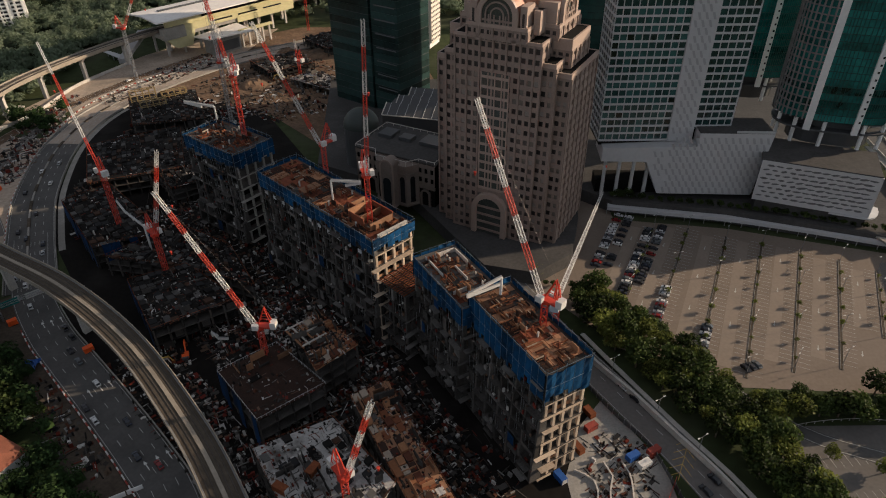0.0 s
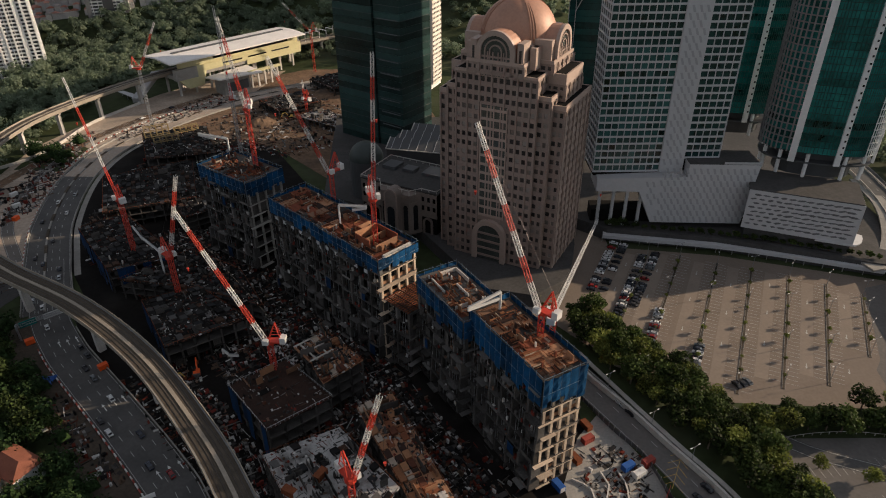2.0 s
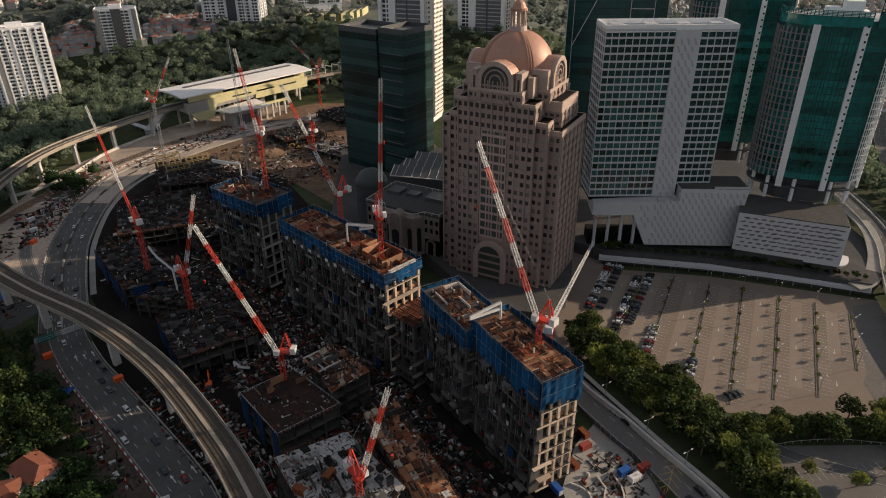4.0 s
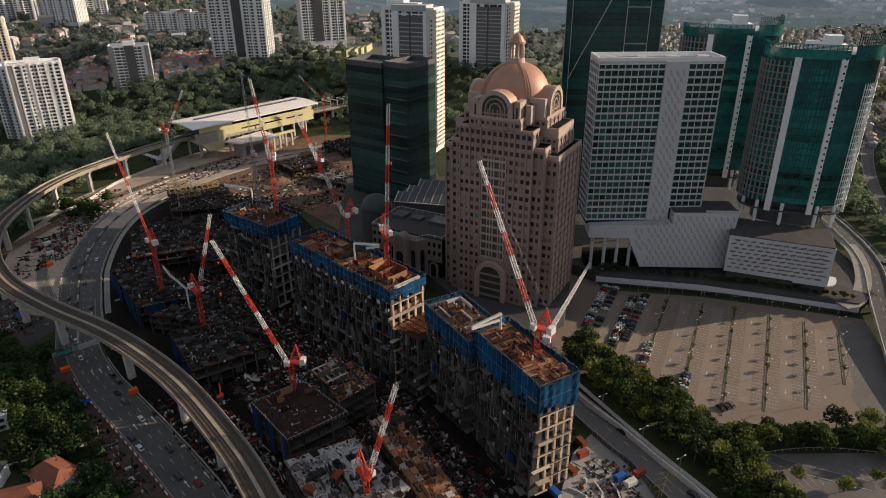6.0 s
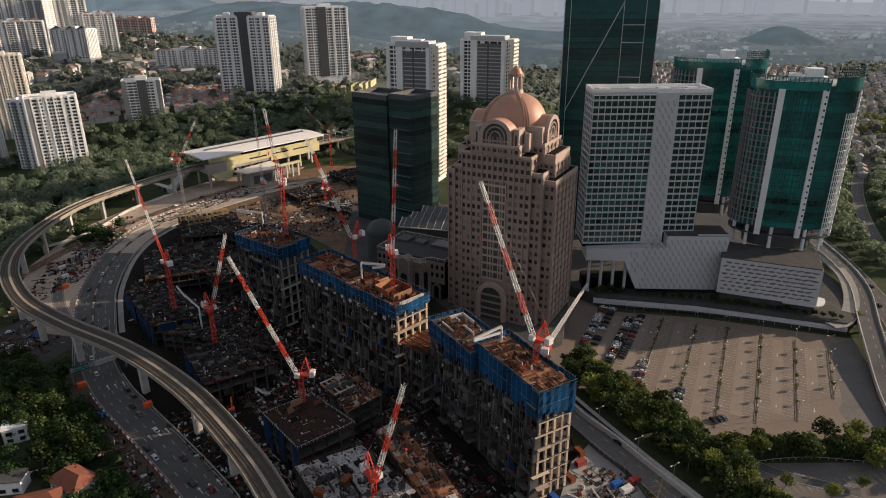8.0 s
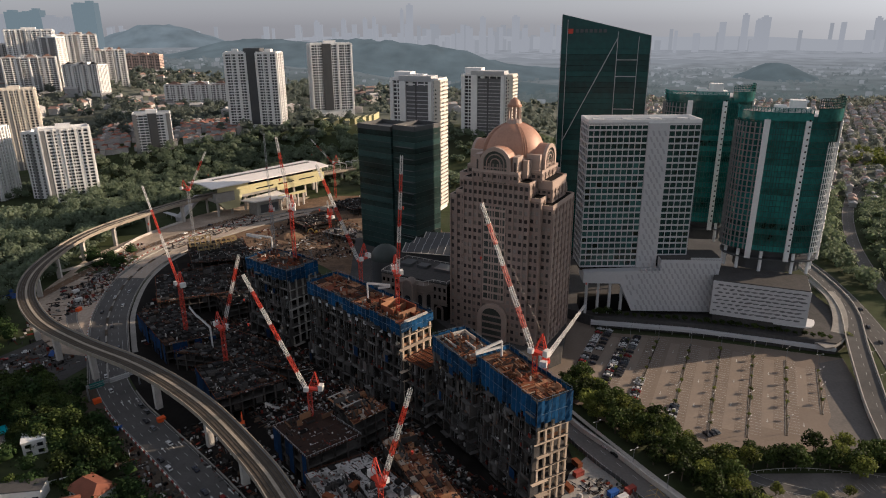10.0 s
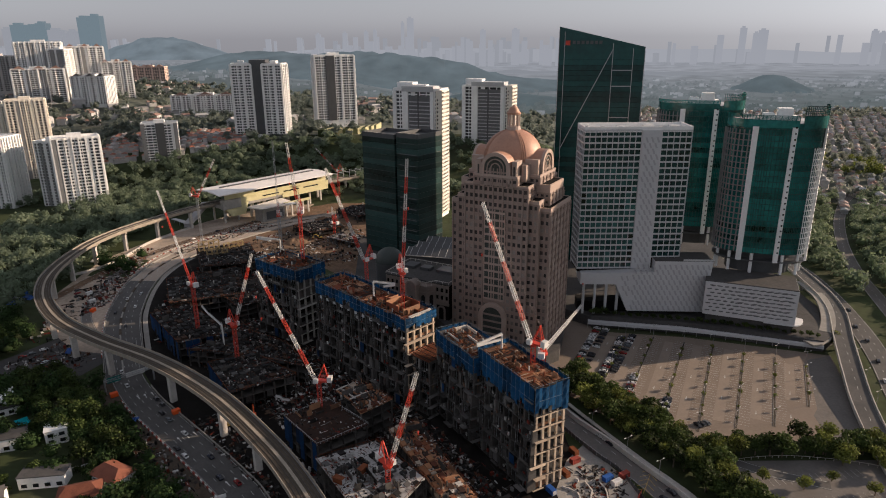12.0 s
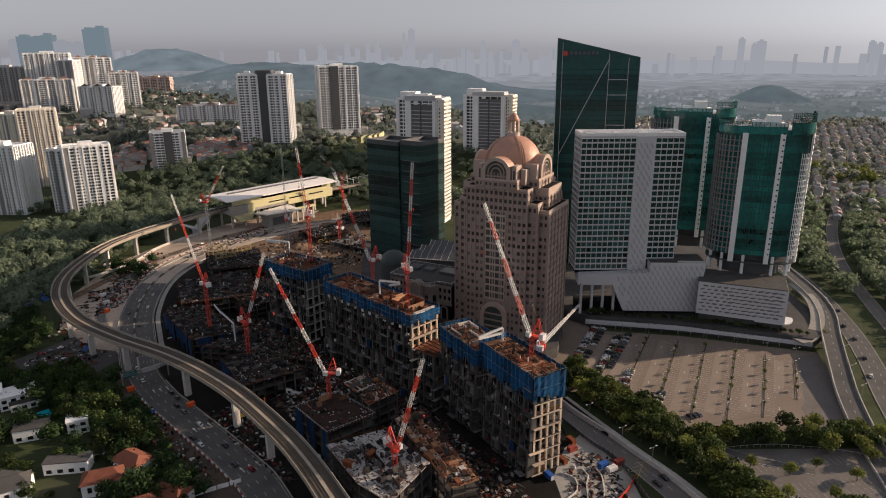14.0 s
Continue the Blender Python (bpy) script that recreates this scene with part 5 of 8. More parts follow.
part("entrance_arch", arch_shape(KF, 30, 3.2, 7, 20, 6.2, 2.4, 2.6), M_GRANITE2, kt, "pale granite entrance arch")
part("entrance_glass", arch_fill(KF, 30, 1.9, 7, 20, 6.2), M_BAY, kt, "grey arched entrance glazing")
for k in range(4):
    part("entrance_transom", KF.box(Geo(), 23.8, 36.2, 1.9, 2.2, 8.5 + k * 4.0, 9.6 + k * 4.0), M_GRANITE, kt)
# crown: drum, four gables, corner piers, dome, lantern
CX = KF.p(30, -22)
for deg in (0, 90, 180, 270):
    gf = Frame2(CX.x, CX.y, KF.deg + deg)
    gx = 24.2 if deg in (0, 180) else 21.5
    part("gable_arch", arch_shape(gf, 0, gx, 97, 107, 6.6, 2.1, 1.5), M_GRANITE2, kt, "pink granite arched gable")
    part("gable_vault", arch_shape(gf, 0, gx - 1.45, 103, 107, 6.7, 1.9, 10), M_COPPER, kt, "copper-clad vault")
    part("gable_glass", arch_fill(gf, 0, gx - 0.8, 97, 107, 6.6), M_BAY, kt, "grey-green lunette window")
    for r in (2.4, 4.6):
        part("gable_inner_arch", arch_shape(gf, 0, gx - 0.3, 97, 107, r, 0.6, 0.6), M_GRANITE, kt)
    for s in (-3.6, -1.2, 1.2, 3.6):
        part("gable_mullion", gf.box(Geo(), s - 0.25, s + 0.25, gx - 0.9, gx - 0.4, 97, 107), M_GRANITE, kt)
    for k in range(3):
        part("gable_transom", gf.box(Geo(), -6.5, 6.5, gx - 0.9, gx - 0.45, 98.5 + k * 3, 99.3 + k * 3), M_GRANITE, kt)
    for s in (-1, 1):
        part("crown_pier", gf.box(Geo(), s * 10.6 - 1.4, s * 10.6 + 1.4, gx - 9, gx - 1.5, 100, 111.2), M_GRANITE2, kt)
        part("crown_pier", gf.box(Geo(), s * 14.4 - 1.3, s * 14.4 + 1.3, gx - 12, gx - 6, 100, 109), M_GRANITE2, kt)
        part("pier_window", gf.box(Geo(), s * 10.6 - 0.5, s * 10.6 + 0.5, gx - 1.55, gx - 1.45, 102, 108.5), M_KGLASS, kt)
part("drum", Geo().tube((CX.x, CX.y, 100), (CX.x, CX.y, 109.8), 16.9, 16.9, 32), M_GRANITE2, kt)
for j in range(32):
    a = math.tau * (j + 0.5) / 32
    part("drum_window", unit_box(1.3, 0.2, 2.6, M_KGLASS), None, kt, m=pose(CX.x + 16.75 * math.cos(a), CX.y + 16.75 * math.sin(a), 105.6, 0, 0, math.degrees(a) - 90))
g = Geo()
N, R0 = 40, 16.7
prof = [(R0 * math.cos(t * math.pi / 2 / 10), 109.6 + 16.0 * math.sin(t * math.pi / 2 / 10)) for t in range(11)]
v = [(CX.x + r * math.cos(j * math.tau / N), CX.y + r * math.sin(j * math.tau / N), z) for r, z in prof[:-1] for j in range(N)] + [(CX.x, CX.y, prof[-1][1])]
f = [(i * N + j, i * N + (j + 1) % N, (i + 1) * N + (j + 1) % N, (i + 1) * N + j) for i in range(9) for j in range(N)] + [(9 * N + j, 9 * N + (j + 1) % N, 10 * N) for j in range(N)]
dome = part("dome", g.add(v, f), M_COPPER, kt, "salmon-coloured copper dome")
for p in dome.data.polygons:
    p.use_smooth = True
for k in range(4):
    for off in (-0.075, 0.0, 0.075):
        a = radians(KF.deg + 45 + 90 * k) + off
        g = Geo()
        for i in range(9):
            p, q = prof[i], prof[i + 1]
            g.beam((CX.x + p[0] * 1.008 * math.cos(a), CX.y + p[0] * 1.008 * math.sin(a), p[1]), (CX.x + q[0] * 1.008 * math.cos(a), CX.y + q[0] * 1.008 * math.sin(a), q[1] + 0.05), 0.55)
        part("dome_rib", g, M_COPPER, dome)
lan = part("lantern", Geo().tube((CX.x, CX.y, 124.7), (CX.x, CX.y, 127.1), 4.2, 3.8, 16), M_GRANITE2, kt, "small domed lantern")
for j in range(8):
    a = math.tau * j / 8
    part("column", Geo().tube((CX.x + 3.1 * math.cos(a), CX.y + 3.1 * math.sin(a), 127.1), (CX.x + 3.1 * math.cos(a), CX.y + 3.1 * math.sin(a), 133.6), 0.55, 0.55, 6), M_GRANITE2, lan)
part("cap", Geo().tube((CX.x, CX.y, 133.6), (CX.x, CX.y, 134.7), 3.9, 3.9, 16).tube((CX.x, CX.y, 134.7), (CX.x, CX.y, 137.1), 3.5, 2.2, 16).tube((CX.x, CX.y, 137.1), (CX.x, CX.y, 138.5), 2.2, 0.4, 16), M_COPPER, lan)

# terrace that carries the towers
TER = [(70, 300), (86, 286), (140, 275), (212, 249), (228, 262), (236, 300), (240, 460), (-80, 460), (-70, 330), (-20, 300), (18, 232), (40, 226), (58, 240), (66, 270)]
solo("terrace", Geo().hexa(TER, -0.5, 6.8), M_PAVE, "raised concrete terrace carrying the towers", "terrace", "structure")

# hotel-like slab with a patterned white band
MF = Frame2(76.5, 293.6, 0.5)
mt = thing("hotel_slab", "slab tower with teal window grid and pale patterned band", "tower", at=(*MF.p(32, -10), 0))
W = 64
part("core", MF.box(Geo(), 0.6, W - 0.6, -20, -0.7, 34, 121), M_DARK, mt)
wall, panes = Geo(), []
FHM = 3.72
facade(MF, 0, 34, 36.5, 23, FHM, 10, 0.36, 0.95, wall, panes, 0.6)
facade(MF, 46, W, 43.5, 21, FHM, 5, 0.36, 0.95, wall, panes, 0.6)
side = Frame2(*MF.p(W, 0), MF.deg + 90)
facade(side, 0, 20, 43.5, 21, FHM, 5, 0.6, 0.9, wall, panes, 0.6)
left = Frame2(*MF.p(0, -20), MF.deg - 90)
facade(left, 0, 20, 36.5, 23, FHM, 5, 0.6, 0.9, wall, panes, 0.6)
MF.box(wall, 0, W, -20.3, -19.9, 34, 122)
part("wall_grid", wall, M_PGREY, mt, "pale grey mullion grid")
set_panes(mt, panes, M_TEAL, 170)
part("patterned_band", MF.box(Geo(), 34, 46, -1, 0.5, 36, 122), M_PGREY, mt, "pale band with slanted pattern")
roof = Geo()
MF.box(roof, 0.2, W - 0.2, -20, -0.2, 120.8, 121.4)
for a, b, c, d in ((0, W, -0.8, -0.1), (0, W, -20.2, -19.6), (0, 0.7, -20, 0), (W - 0.7, W, -20, 0)):
    MF.box(roof, a, b, c, d, 122, 124.2)
part("parapet", roof, M_WHITE, mt)
for s in (5, 22, 38, 54):
    part("rooftop_unit", MF.box(Geo(), s, s + 6, -15, -9, 121.4, 123.4), M_GREY, mt)
# podium with the same pattern
QF = Frame2(76.5, 291.5, -3)
qt = thing("patterned_podium", "pale podium box with rows of slanted grey dashes", "podium", at=(*QF.p(45, -8), 0))
g = Geo()
v = []
for d in (2.5, -16):
    v += [QF.at(2, d, 34.5), QF.at(2, d, 27.5), QF.at(24, d, 27.5), QF.at(32, d, 10), QF.at(78.5, d, 10), QF.at(82, d, 43), QF.at(47, d, 43), QF.at(47, d, 36)]
f = [(0, 1, 2, 3, 4, 5, 6, 7), (15, 14, 13, 12, 11, 10, 9, 8)] + [(i, i + 8, (i + 1) % 8 + 8, (i + 1) % 8) for i in range(8)]
part("body", g.add(v, f), M_PGREY, qt)
rnd = random.Random(4)


def dashes(fr, s0, s1, z0, z1, d, parent, inside=lambda s, z: True):
    """Slanted grey dashes set proud of a pale panel."""
    z, row = z0, 0
    dash = Geo().add([(0.0, -0.04, 0), (1.15, -0.04, 0), (0.0, -0.04, 3.1), (-1.15, -0.04, 3.1), (0.0, 0.04, 0), (1.15, 0.04, 0), (0.0, 0.04, 3.1), (-1.15, 0.04, 3.1)],
                     [(0, 1, 2, 3), (7, 6, 5, 4), (0, 4, 5, 1), (1, 5, 6, 2), (2, 6, 7, 3), (3, 7, 4, 0)]).mesh("dash", M_PGREY2)
    while z < z1 - 3:
        s = s0 + 1.5 + (row % 3) * 1.1
        while s < s1 - 1.4:
            if inside(s, z):
                part("dash", dash, None, parent, m=fr.m(s, d, z))
            s += 3.3
        z += 3.4
        row += 1


dashes(QF, 33, 81, 10.6, 42, 2.56, qt, lambda s, z: s < 79.3 + (z - 13.5) * 0.1 - 0.8)
dashes(QF, 26, 47, 20, 36, 2.56, qt, lambda s, z: s > 33 - (z - 13.5) * 0.5 and s < 33)
dashes(MF, 34.5, 45.5, 40, 121, 0.56, mt)
for s in (4, 11, 18, 25):
    part("column", QF.box(Geo(), s, s + 1.5, -1, 0.5, 6.8, 27.5), M_GREY, qt)
part("undercroft_wall", QF.box(Geo(), 2, 77, -15, -4, 6.8, 13.6), M_DARK, qt)
part("roof_slab", QF.box(Geo(), 47, 82, -15.8, 2.3, 43.0, 43.35), M_PAVE, qt)
part("parapet", QF.box(Geo(), 64, 82, 1.9, 2.5, 43.3, 44.3), M_GREY, qt)

# screened car-park podium
PF = Frame2(151.5, 276.8, -22.5)
pt = thing("car_park_podium", "pale podium wrapped in a perforated leaf-shaped screen", "podium", at=(*PF.p(25, -12), 0))
part("body", PF.box(Geo(), 0.8, 49, -26, -1, 13.6, 33), M_DARK, pt)
part("base_wall", PF.box(Geo(), 2, 50, -24, -1.2, 6.8, 13.6), M_PAVE, pt)
part("roof_slab", PF.box(Geo(), -0.3, 50.3, -27, -0.5, 33.2, 34.1), M_PAVE, pt)
part("screen", PF.box(Geo(), 0, 50.2, -0.4, 0.1, 12.6, 33.6), M_PGREY, pt, "pale perforated metal screen")
leaf = Geo()
pts = [(-1.7, 0.0), (-0.6, -0.55), (0.9, -0.42), (1.8, 0.12), (0.7, 0.55), (-0.9, 0.45)]
leaf.add([(x, -0.03, z) for x, z in pts] + [(x, 0.03, z) for x, z in pts], [tuple(range(6)), tuple(range(11, 5, -1))] + [(i, 6 + i, 6 + (i + 1) % 6, (i + 1) % 6) for i in range(6)])
leaf = leaf.mesh("leaf_opening", M_SLOT)
rs = random.Random(9)
for k in range(8):
    for i in range(12):
        part("leaf_opening", leaf, None, pt, m=PF.m(2.6 + i * 3.9 + (k % 2) * 1.6, 0.12, 15.4 + k * 2.3) @ pose(0, 0, 0, 0, rs.uniform(-14, 6), 0) @ Matrix.Diagonal((rs.uniform(0.8, 1.1) * (1.0 if i < 4 else 1.35), 1, rs.uniform(0.7, 1.1), 1)))
part("side_panel", PF.box(Geo(), 49.9, 50.6, -26, 0.2, 12.6, 33.6), M_PGREY, pt)
cn = [PF.p(49 + 7 * math.sin(t), -10 + 11 * math.cos(t)) for t in (0.0, 0.35, 0.7, 1.05, 1.4, 1.75)]
part("curved_canopy", Geo().hexa([PF.p(34, 1.2)] + cn + [PF.p(49, -14)], 12.2, 12.9), M_PGREY, pt, "pale rounded canopy corner")


# two green glass towers with curved fronts
def green_tower(label, cx, cy, deg, rx, ry, z0, z1, crown, seed):
    """An oval-fronted apartment tower: glass body, balcony grid, white fins, crown screens, roof plant."""
    t = thing("green_tower", label, "tower", "green glass towers", at=(cx, cy, 0))
    m = pose(cx, cy, 0, 0, 0, deg)
    rnd = random.Random(seed)

    def pt_(a, k=1.0):
        return m @ Vector((rx * k * math.copysign(abs(math.cos(a)) ** 0.8, math.cos(a)), ry * k * math.copysign(abs(math.sin(a)) ** 0.8, math.sin(a)), 0))

    N = 44
    ring = [pt_(math.tau * i / N) for i in range(N)]
    fl = int((z1 - z0) / 3.4)
    fh = (z1 - z0) / fl
    for k in range(fl):
        part("glass_storey", Geo().hexa([(p.x, p.y) for p in ring], z0 + k * fh + 0.16, z0 + (k + 1) * fh), M_GREEN, t)
    g = Geo()
    out = [pt_(math.tau * i / N, 1.008) for i in range(N)]
    for k in range(fl + 1):
        g.hexa([(p.x, p.y) for p in out], z0 + k * fh - 0.06, z0 + k * fh + 0.14)
    part("floor_line", g, M_BLACKG, t, kind="stuff")
    g = Geo()
    for i in range(40):
        a = 4.45 + 1.75 * i / 39
        q = pt_(a, 1.006)
        g.beam((q.x, q.y, z0), (q.x, q.y, z1), 0.16)
    part("glass_mullion", g, M_BLACKG, t, kind="stuff")
    for i in range(6):
        q = pt_(5.5 + 0.08 * i, 1.02)
        part("white_mullion", Geo().beam((q.x, q.y, z0), (q.x, q.y, z1 - 14), 0.35), M_WHITE, t)
    rim = [pt_(5.5 + 0.6 * i / 6, 1.025) for i in range(7)]
    rin = [pt_(5.5 + 0.6 * i / 6, 0.99) for i in range(7)]
    for k in range(fl - 4):
        part("white_sill", Geo().hexa([(p.x, p.y) for p in rim] + [(p.x, p.y) for p in reversed(rin)], z0 + k * fh - 0.1, z0 + k * fh + 0.35), M_WHITE, t)
    # balcony grid on the part that faces the site
    for a0 in [3.2 + 0.125 * i for i in range(9)]:
        p, q = pt_(a0, 1.0), pt_(a0, 1.05)
        part("balcony_fin", Geo().beam((q.x, q.y, z0), (q.x, q.y, z1 - 4), 0.6, 0.6), M_BALC, t)
    arc = [pt_(3.25 + 1.03 * i / 8, 1.05) for i in range(9)]
    arc_in = [pt_(3.25 + 1.03 * i / 8, 1.0) for i in range(9)]
    for k in range(1, fl - 1):
        z = z0 + k * fh
        part("balcony_slab", Geo().hexa([(p.x, p.y) for p in arc] + [(p.x, p.y) for p in reversed(arc_in)], z - 0.1, z + 0.3), M_BALC, t)
    for a0, wide in ((4.32, 3.2), (4.93, 2.8), (6.0, 1.6)):
        p = pt_(a0, 1.03)
        tv = pt_(a0 + 0.05, 1.0) - pt_(a0 - 0.05, 1.0)
        fr = Frame2(p.x, p.y, math.degrees(math.atan2(tv.y, tv.x)))
        fin = part("white_fin", fr.box(Geo(), -wide / 2, wide / 2, -0.8, 0.5, z0 - 5, z1 - 2), M_WHITE, t, "white vertical fin")
        if wide < 3:
            for k in range(fl):
                part("fin_window", unit_box(0.9, 0.1, 1.0, M_GLASS), None, fin, m=fr.m(wide / 2 - 0.9, 0.5, z0 + k * fh + 1))
    # crown screens and roof plant
    for a0, a1, h in ((3.0, 5.0, crown * 0.45), (5.1, 6.5, crown)):
        n = 14
        pts = [pt_(a0 + (a1 - a0) * i / n, 1.03) for i in range(n + 1)]
        ins = [pt_(a0 + (a1 - a0) * i / n, 0.995) for i in range(n + 1)]
        part("crown_band", Geo().hexa([(p.x, p.y) for p in pts] + [(p.x, p.y) for p in reversed(ins)], z1 - 2.5, z1 + h * 0.45), M_GREEN, t)
        g = Geo()
        for i in range(2 * n + 1):
            q = pt_(a0 + (a1 - a0) * i / (2 * n), 1.02)
            g.beam((q.x, q.y, z1), (q.x, q.y, z1 + h), 0.3)
        for k in range(5):
            for i in range(n):
                g.beam((pts[i].x, pts[i].y, z1 + h * (0.45 + 0.137 * k)), (pts[i + 1].x, pts[i + 1].y, z1 + h * (0.45 + 0.137 * k)), 0.22, 0.35)
        part("crown_lattice", g, M_GREEN, t, "green lattice screen")
    part("roof_slab", Geo().hexa([(p.x, p.y) for p in ring], z1, z1 + 0.4), M_GREY, t)
    c = m @ Vector((2, 1, 0))
    fr = Frame2(c.x, c.y, deg)
    for s0, s1, d0, d1, h in ((-8, 9, -5, 5, 3.0), (-2, 6, -3.5, 4, 7.5), (-10, -4, -2, 4, 4.5)):
        part("roof_plant", fr.box(Geo(), s0, s1, d0, d1, z1 + 0.3, z1 + h), M_WHITE, t, "white plant room")
    # base storeys
    part("transfer_deck", Geo().hexa([(p.x, p.y) for p in out], z0 - 5.4, z0 - 4.6), M_DGREY, t)
    for i in range(0, N, 4):
        p = pt_(math.tau * i / N, 0.93)
        part("column", Geo().tube((p.x, p.y, 33.5), (p.x, p.y, z0), 1.0, 1.0, 8), M_WHITE, t)
    part("lobby", Geo().hexa([(p.x, p.y) for p in (pt_(math.tau * i / 20, 0.7) for i in range(20))], 33.5, z0), M_DGREY, t)
    return t


green_tower("green glass tower with grey balcony grid and white fins", 193, 303, -18, 26.5, 16, 47, 126, 10, 1)
green_tower("green glass tower behind, with curved crown screen", 171, 366, -14, 27, 16, 47, 130, 8, 2)

# wedge-topped dark green office tower
LF = Frame2(77, 399, -11)
lt = thing("wedge_tower", "dark green glass office tower with a slanting top", "tower", at=(*LF.p(27, -20), 0))
LW, LD = 60, 38
fl = 42
for k in range(fl):
    z = 7 + k * 3.7
    part("glass_storey", LF.box(Geo(), 0, LW, -LD, 0, z + 0.12, z + 3.7), M_LGLASS, lt)
v = [LF.at(0, 0, 162.4), LF.at(LW, 0, 162.4), LF.at(LW, -LD, 162.4), LF.at(0, -LD, 162.4), LF.at(0, 0, 181.5), LF.at(LW, 0, 167.5), LF.at(LW, -LD, 167.5), LF.at(0, -LD, 181.5)]
part("slanted_crown", Geo().add(v, [(3, 2, 1, 0), (4, 5, 6, 7), (0, 1, 5, 4), (1, 2, 6, 5), (2, 3, 7, 6), (3, 0, 4, 7)]), M_LGLASS, lt)
g = Geo()
for s in (0, 4, 38, 52, LW):
    LF.box(g, s - 0.2, s + 0.2, -0.1, 0.25, 7, 179 - 14 * s / LW)
for k in (30, 36, 39):
    LF.box(g, 38, 52, 0, 0.25, 7 + k * 3.7, 7.5 + k * 3.7)
g.beam(LF.at(38, 0.2, 166), LF.at(4, 0.2, 95), 0.5)
part("mullion", g, M_STEEL, lt)
for i in range(7):
    part("sign_bar", LF.box(Geo(), 9.5 + i * 3.1, 11.6 + i * 3.1, 0.05, 0.3, 169.5, 171.8), M_DGREY, lt, "dark plain sign bar")
part("sign_mark", LF.box(Geo(), 4.5, 7.8, 0.05, 0.35, 168.8, 172), M_RED, lt, "red sign mark")

# dark glass tower of two linked volumes
JF = Frame2(-71, 428, -37.6)
jt = thing("dark_glass_tower", "blackish green glass tower of two joined volumes", "tower", at=(*JF.p(30, -18), 0))


def glass_volume(fr, s0, s1, d0, d1, z0, z1, parent, material, fh=4.1, lines=True):
    n = int((z1 - z0) / fh)
    h = (z1 - z0) / n
    for k in range(n):
        part("glass_storey", fr.box(Geo(), s0, s1, d0, d1, z0 + k * h + 0.15, z0 + (k + 1) * h), material, parent)
    for k in range(0, n + 1, 2):
        part("floor_band", fr.box(Geo(), s0 - 0.12, s1 + 0.12, d0 - 0.12, d1 + 0.12, z0 + k * h - 0.05, z0 + k * h + 0.2), M_DGREY, parent)
    g = Geo()
    fr.box(g, s0, s1, d0, d1, z1, z1 + 0.6)
    for a, b, c, d in ((s0, s1, d1 - 0.4, d1), (s0, s1, d0, d0 + 0.4), (s0, s0 + 0.4, d0, d1), (s1 - 0.4, s1, d0, d1)):
        fr.box(g, a, b, c, d, z1 + 0.6, z1 + 3.5)
    part("parapet", g, M_DGREY, parent)


glass_volume(JF, 0, 34, -28, 0, 7, 101, jt, M_BLACKG)
glass_volume(JF, 34.8, 56, -31, -1.2, 7, 102.5, jt, M_BLACKG)
for k in range(9):
    part("fin", JF.box(Geo(), 38, 54, -1.25, -0.8, 22 + k * 8.5, 22.5 + k * 8.5), M_SLOT, jt, "grey horizontal fin")

# arched annex, green dome and skylit hall between the towers
an = thing("annex", "dark stone annex with arches, an octagonal bay and pale roof rails", "building", at=(-24, 300, 0))
AF = Frame2(-44, 302, -28.8)
OCT = [(12, -0.4), (16, 5.5), (33, 5.5), (37, -0.4)]
part("core", AF.box(Geo(), 0.6, 45.4, -30, -0.7, 6.8, 30), M_DARK, an)
panes, wall = [], Geo()
facade(AF, 0, 46, 19, 2, 4.9, 14, 1.5, 2.2, wall, panes, 0.5)
part("wall", wall, M_STONE, an)
wl_ = Frame2(*AF.p(0, -30), AF.deg - 90)
wall = Geo()
facade(wl_, 0, 30, 8, 4, 5.2, 9, 1.5, 2.2, wall, panes, 0.5)
part("wall", wall, M_STONE, an)
set_panes(an, panes, M_GLASS, 60)
for s in (3.5, 9.0, 40.5):
    part("arcade_arch", arch_shape(AF, s, 0.35, 6.8, 13.2, 1.9, 0.9, 1.2), M_STONE, an)
part("plinth", AF.box(Geo(), 0, 46, -0.7, -0.1, 16.4, 18), M_STONE, an)
part("octagon_bay", Geo().hexa([AF.p(*q) for q in OCT], 6.8, 29.2), M_STONE, an)
for (s0, d0), (s1, d1) in zip(OCT, OCT[1:]):
    A, B = AF.p(s0, d0), AF.p(s1, d1)
    fo = Frame2(A.x, A.y, math.degrees(math.atan2(B.y - A.y, B.x - A.x)))
    n = max(1, int((B - A).length / 4.2))
    for i in range(n):
        c = (i + 0.5) * (B - A).length / n
        part("tall_window", arch_fill(fo, c, 0.08, 9, 22, 1.3, 8), M_GLASS, an)
    for zz in (7.5, 24.6):
        part("string_course", fo.box(Geo(), 0.1, (B - A).length - 0.1, 0.02, 0.45, zz, zz + 0.6), M_STONE, an)
part("roof_slab", AF.box(Geo(), -0.5, 46.5, -31, -0.1, 30, 30.8), M_PAVE, an)
for s, d, ls, ld in ((4, -24, 8, 9), (16, -22, 7, 6), (28, -26, 12, 10)):
    part("roof_unit", AF.box(Geo(), s, s + ls, d, d + ld, 30.8, 32.6), M_DGREY, an)
EDGE = [(0, -0.3), (12, -0.3), (16, 5.2), (33, 5.2), (37, -0.3), (45.8, -0.3), (45.8, -30), (0, -30), (0, -0.3)]
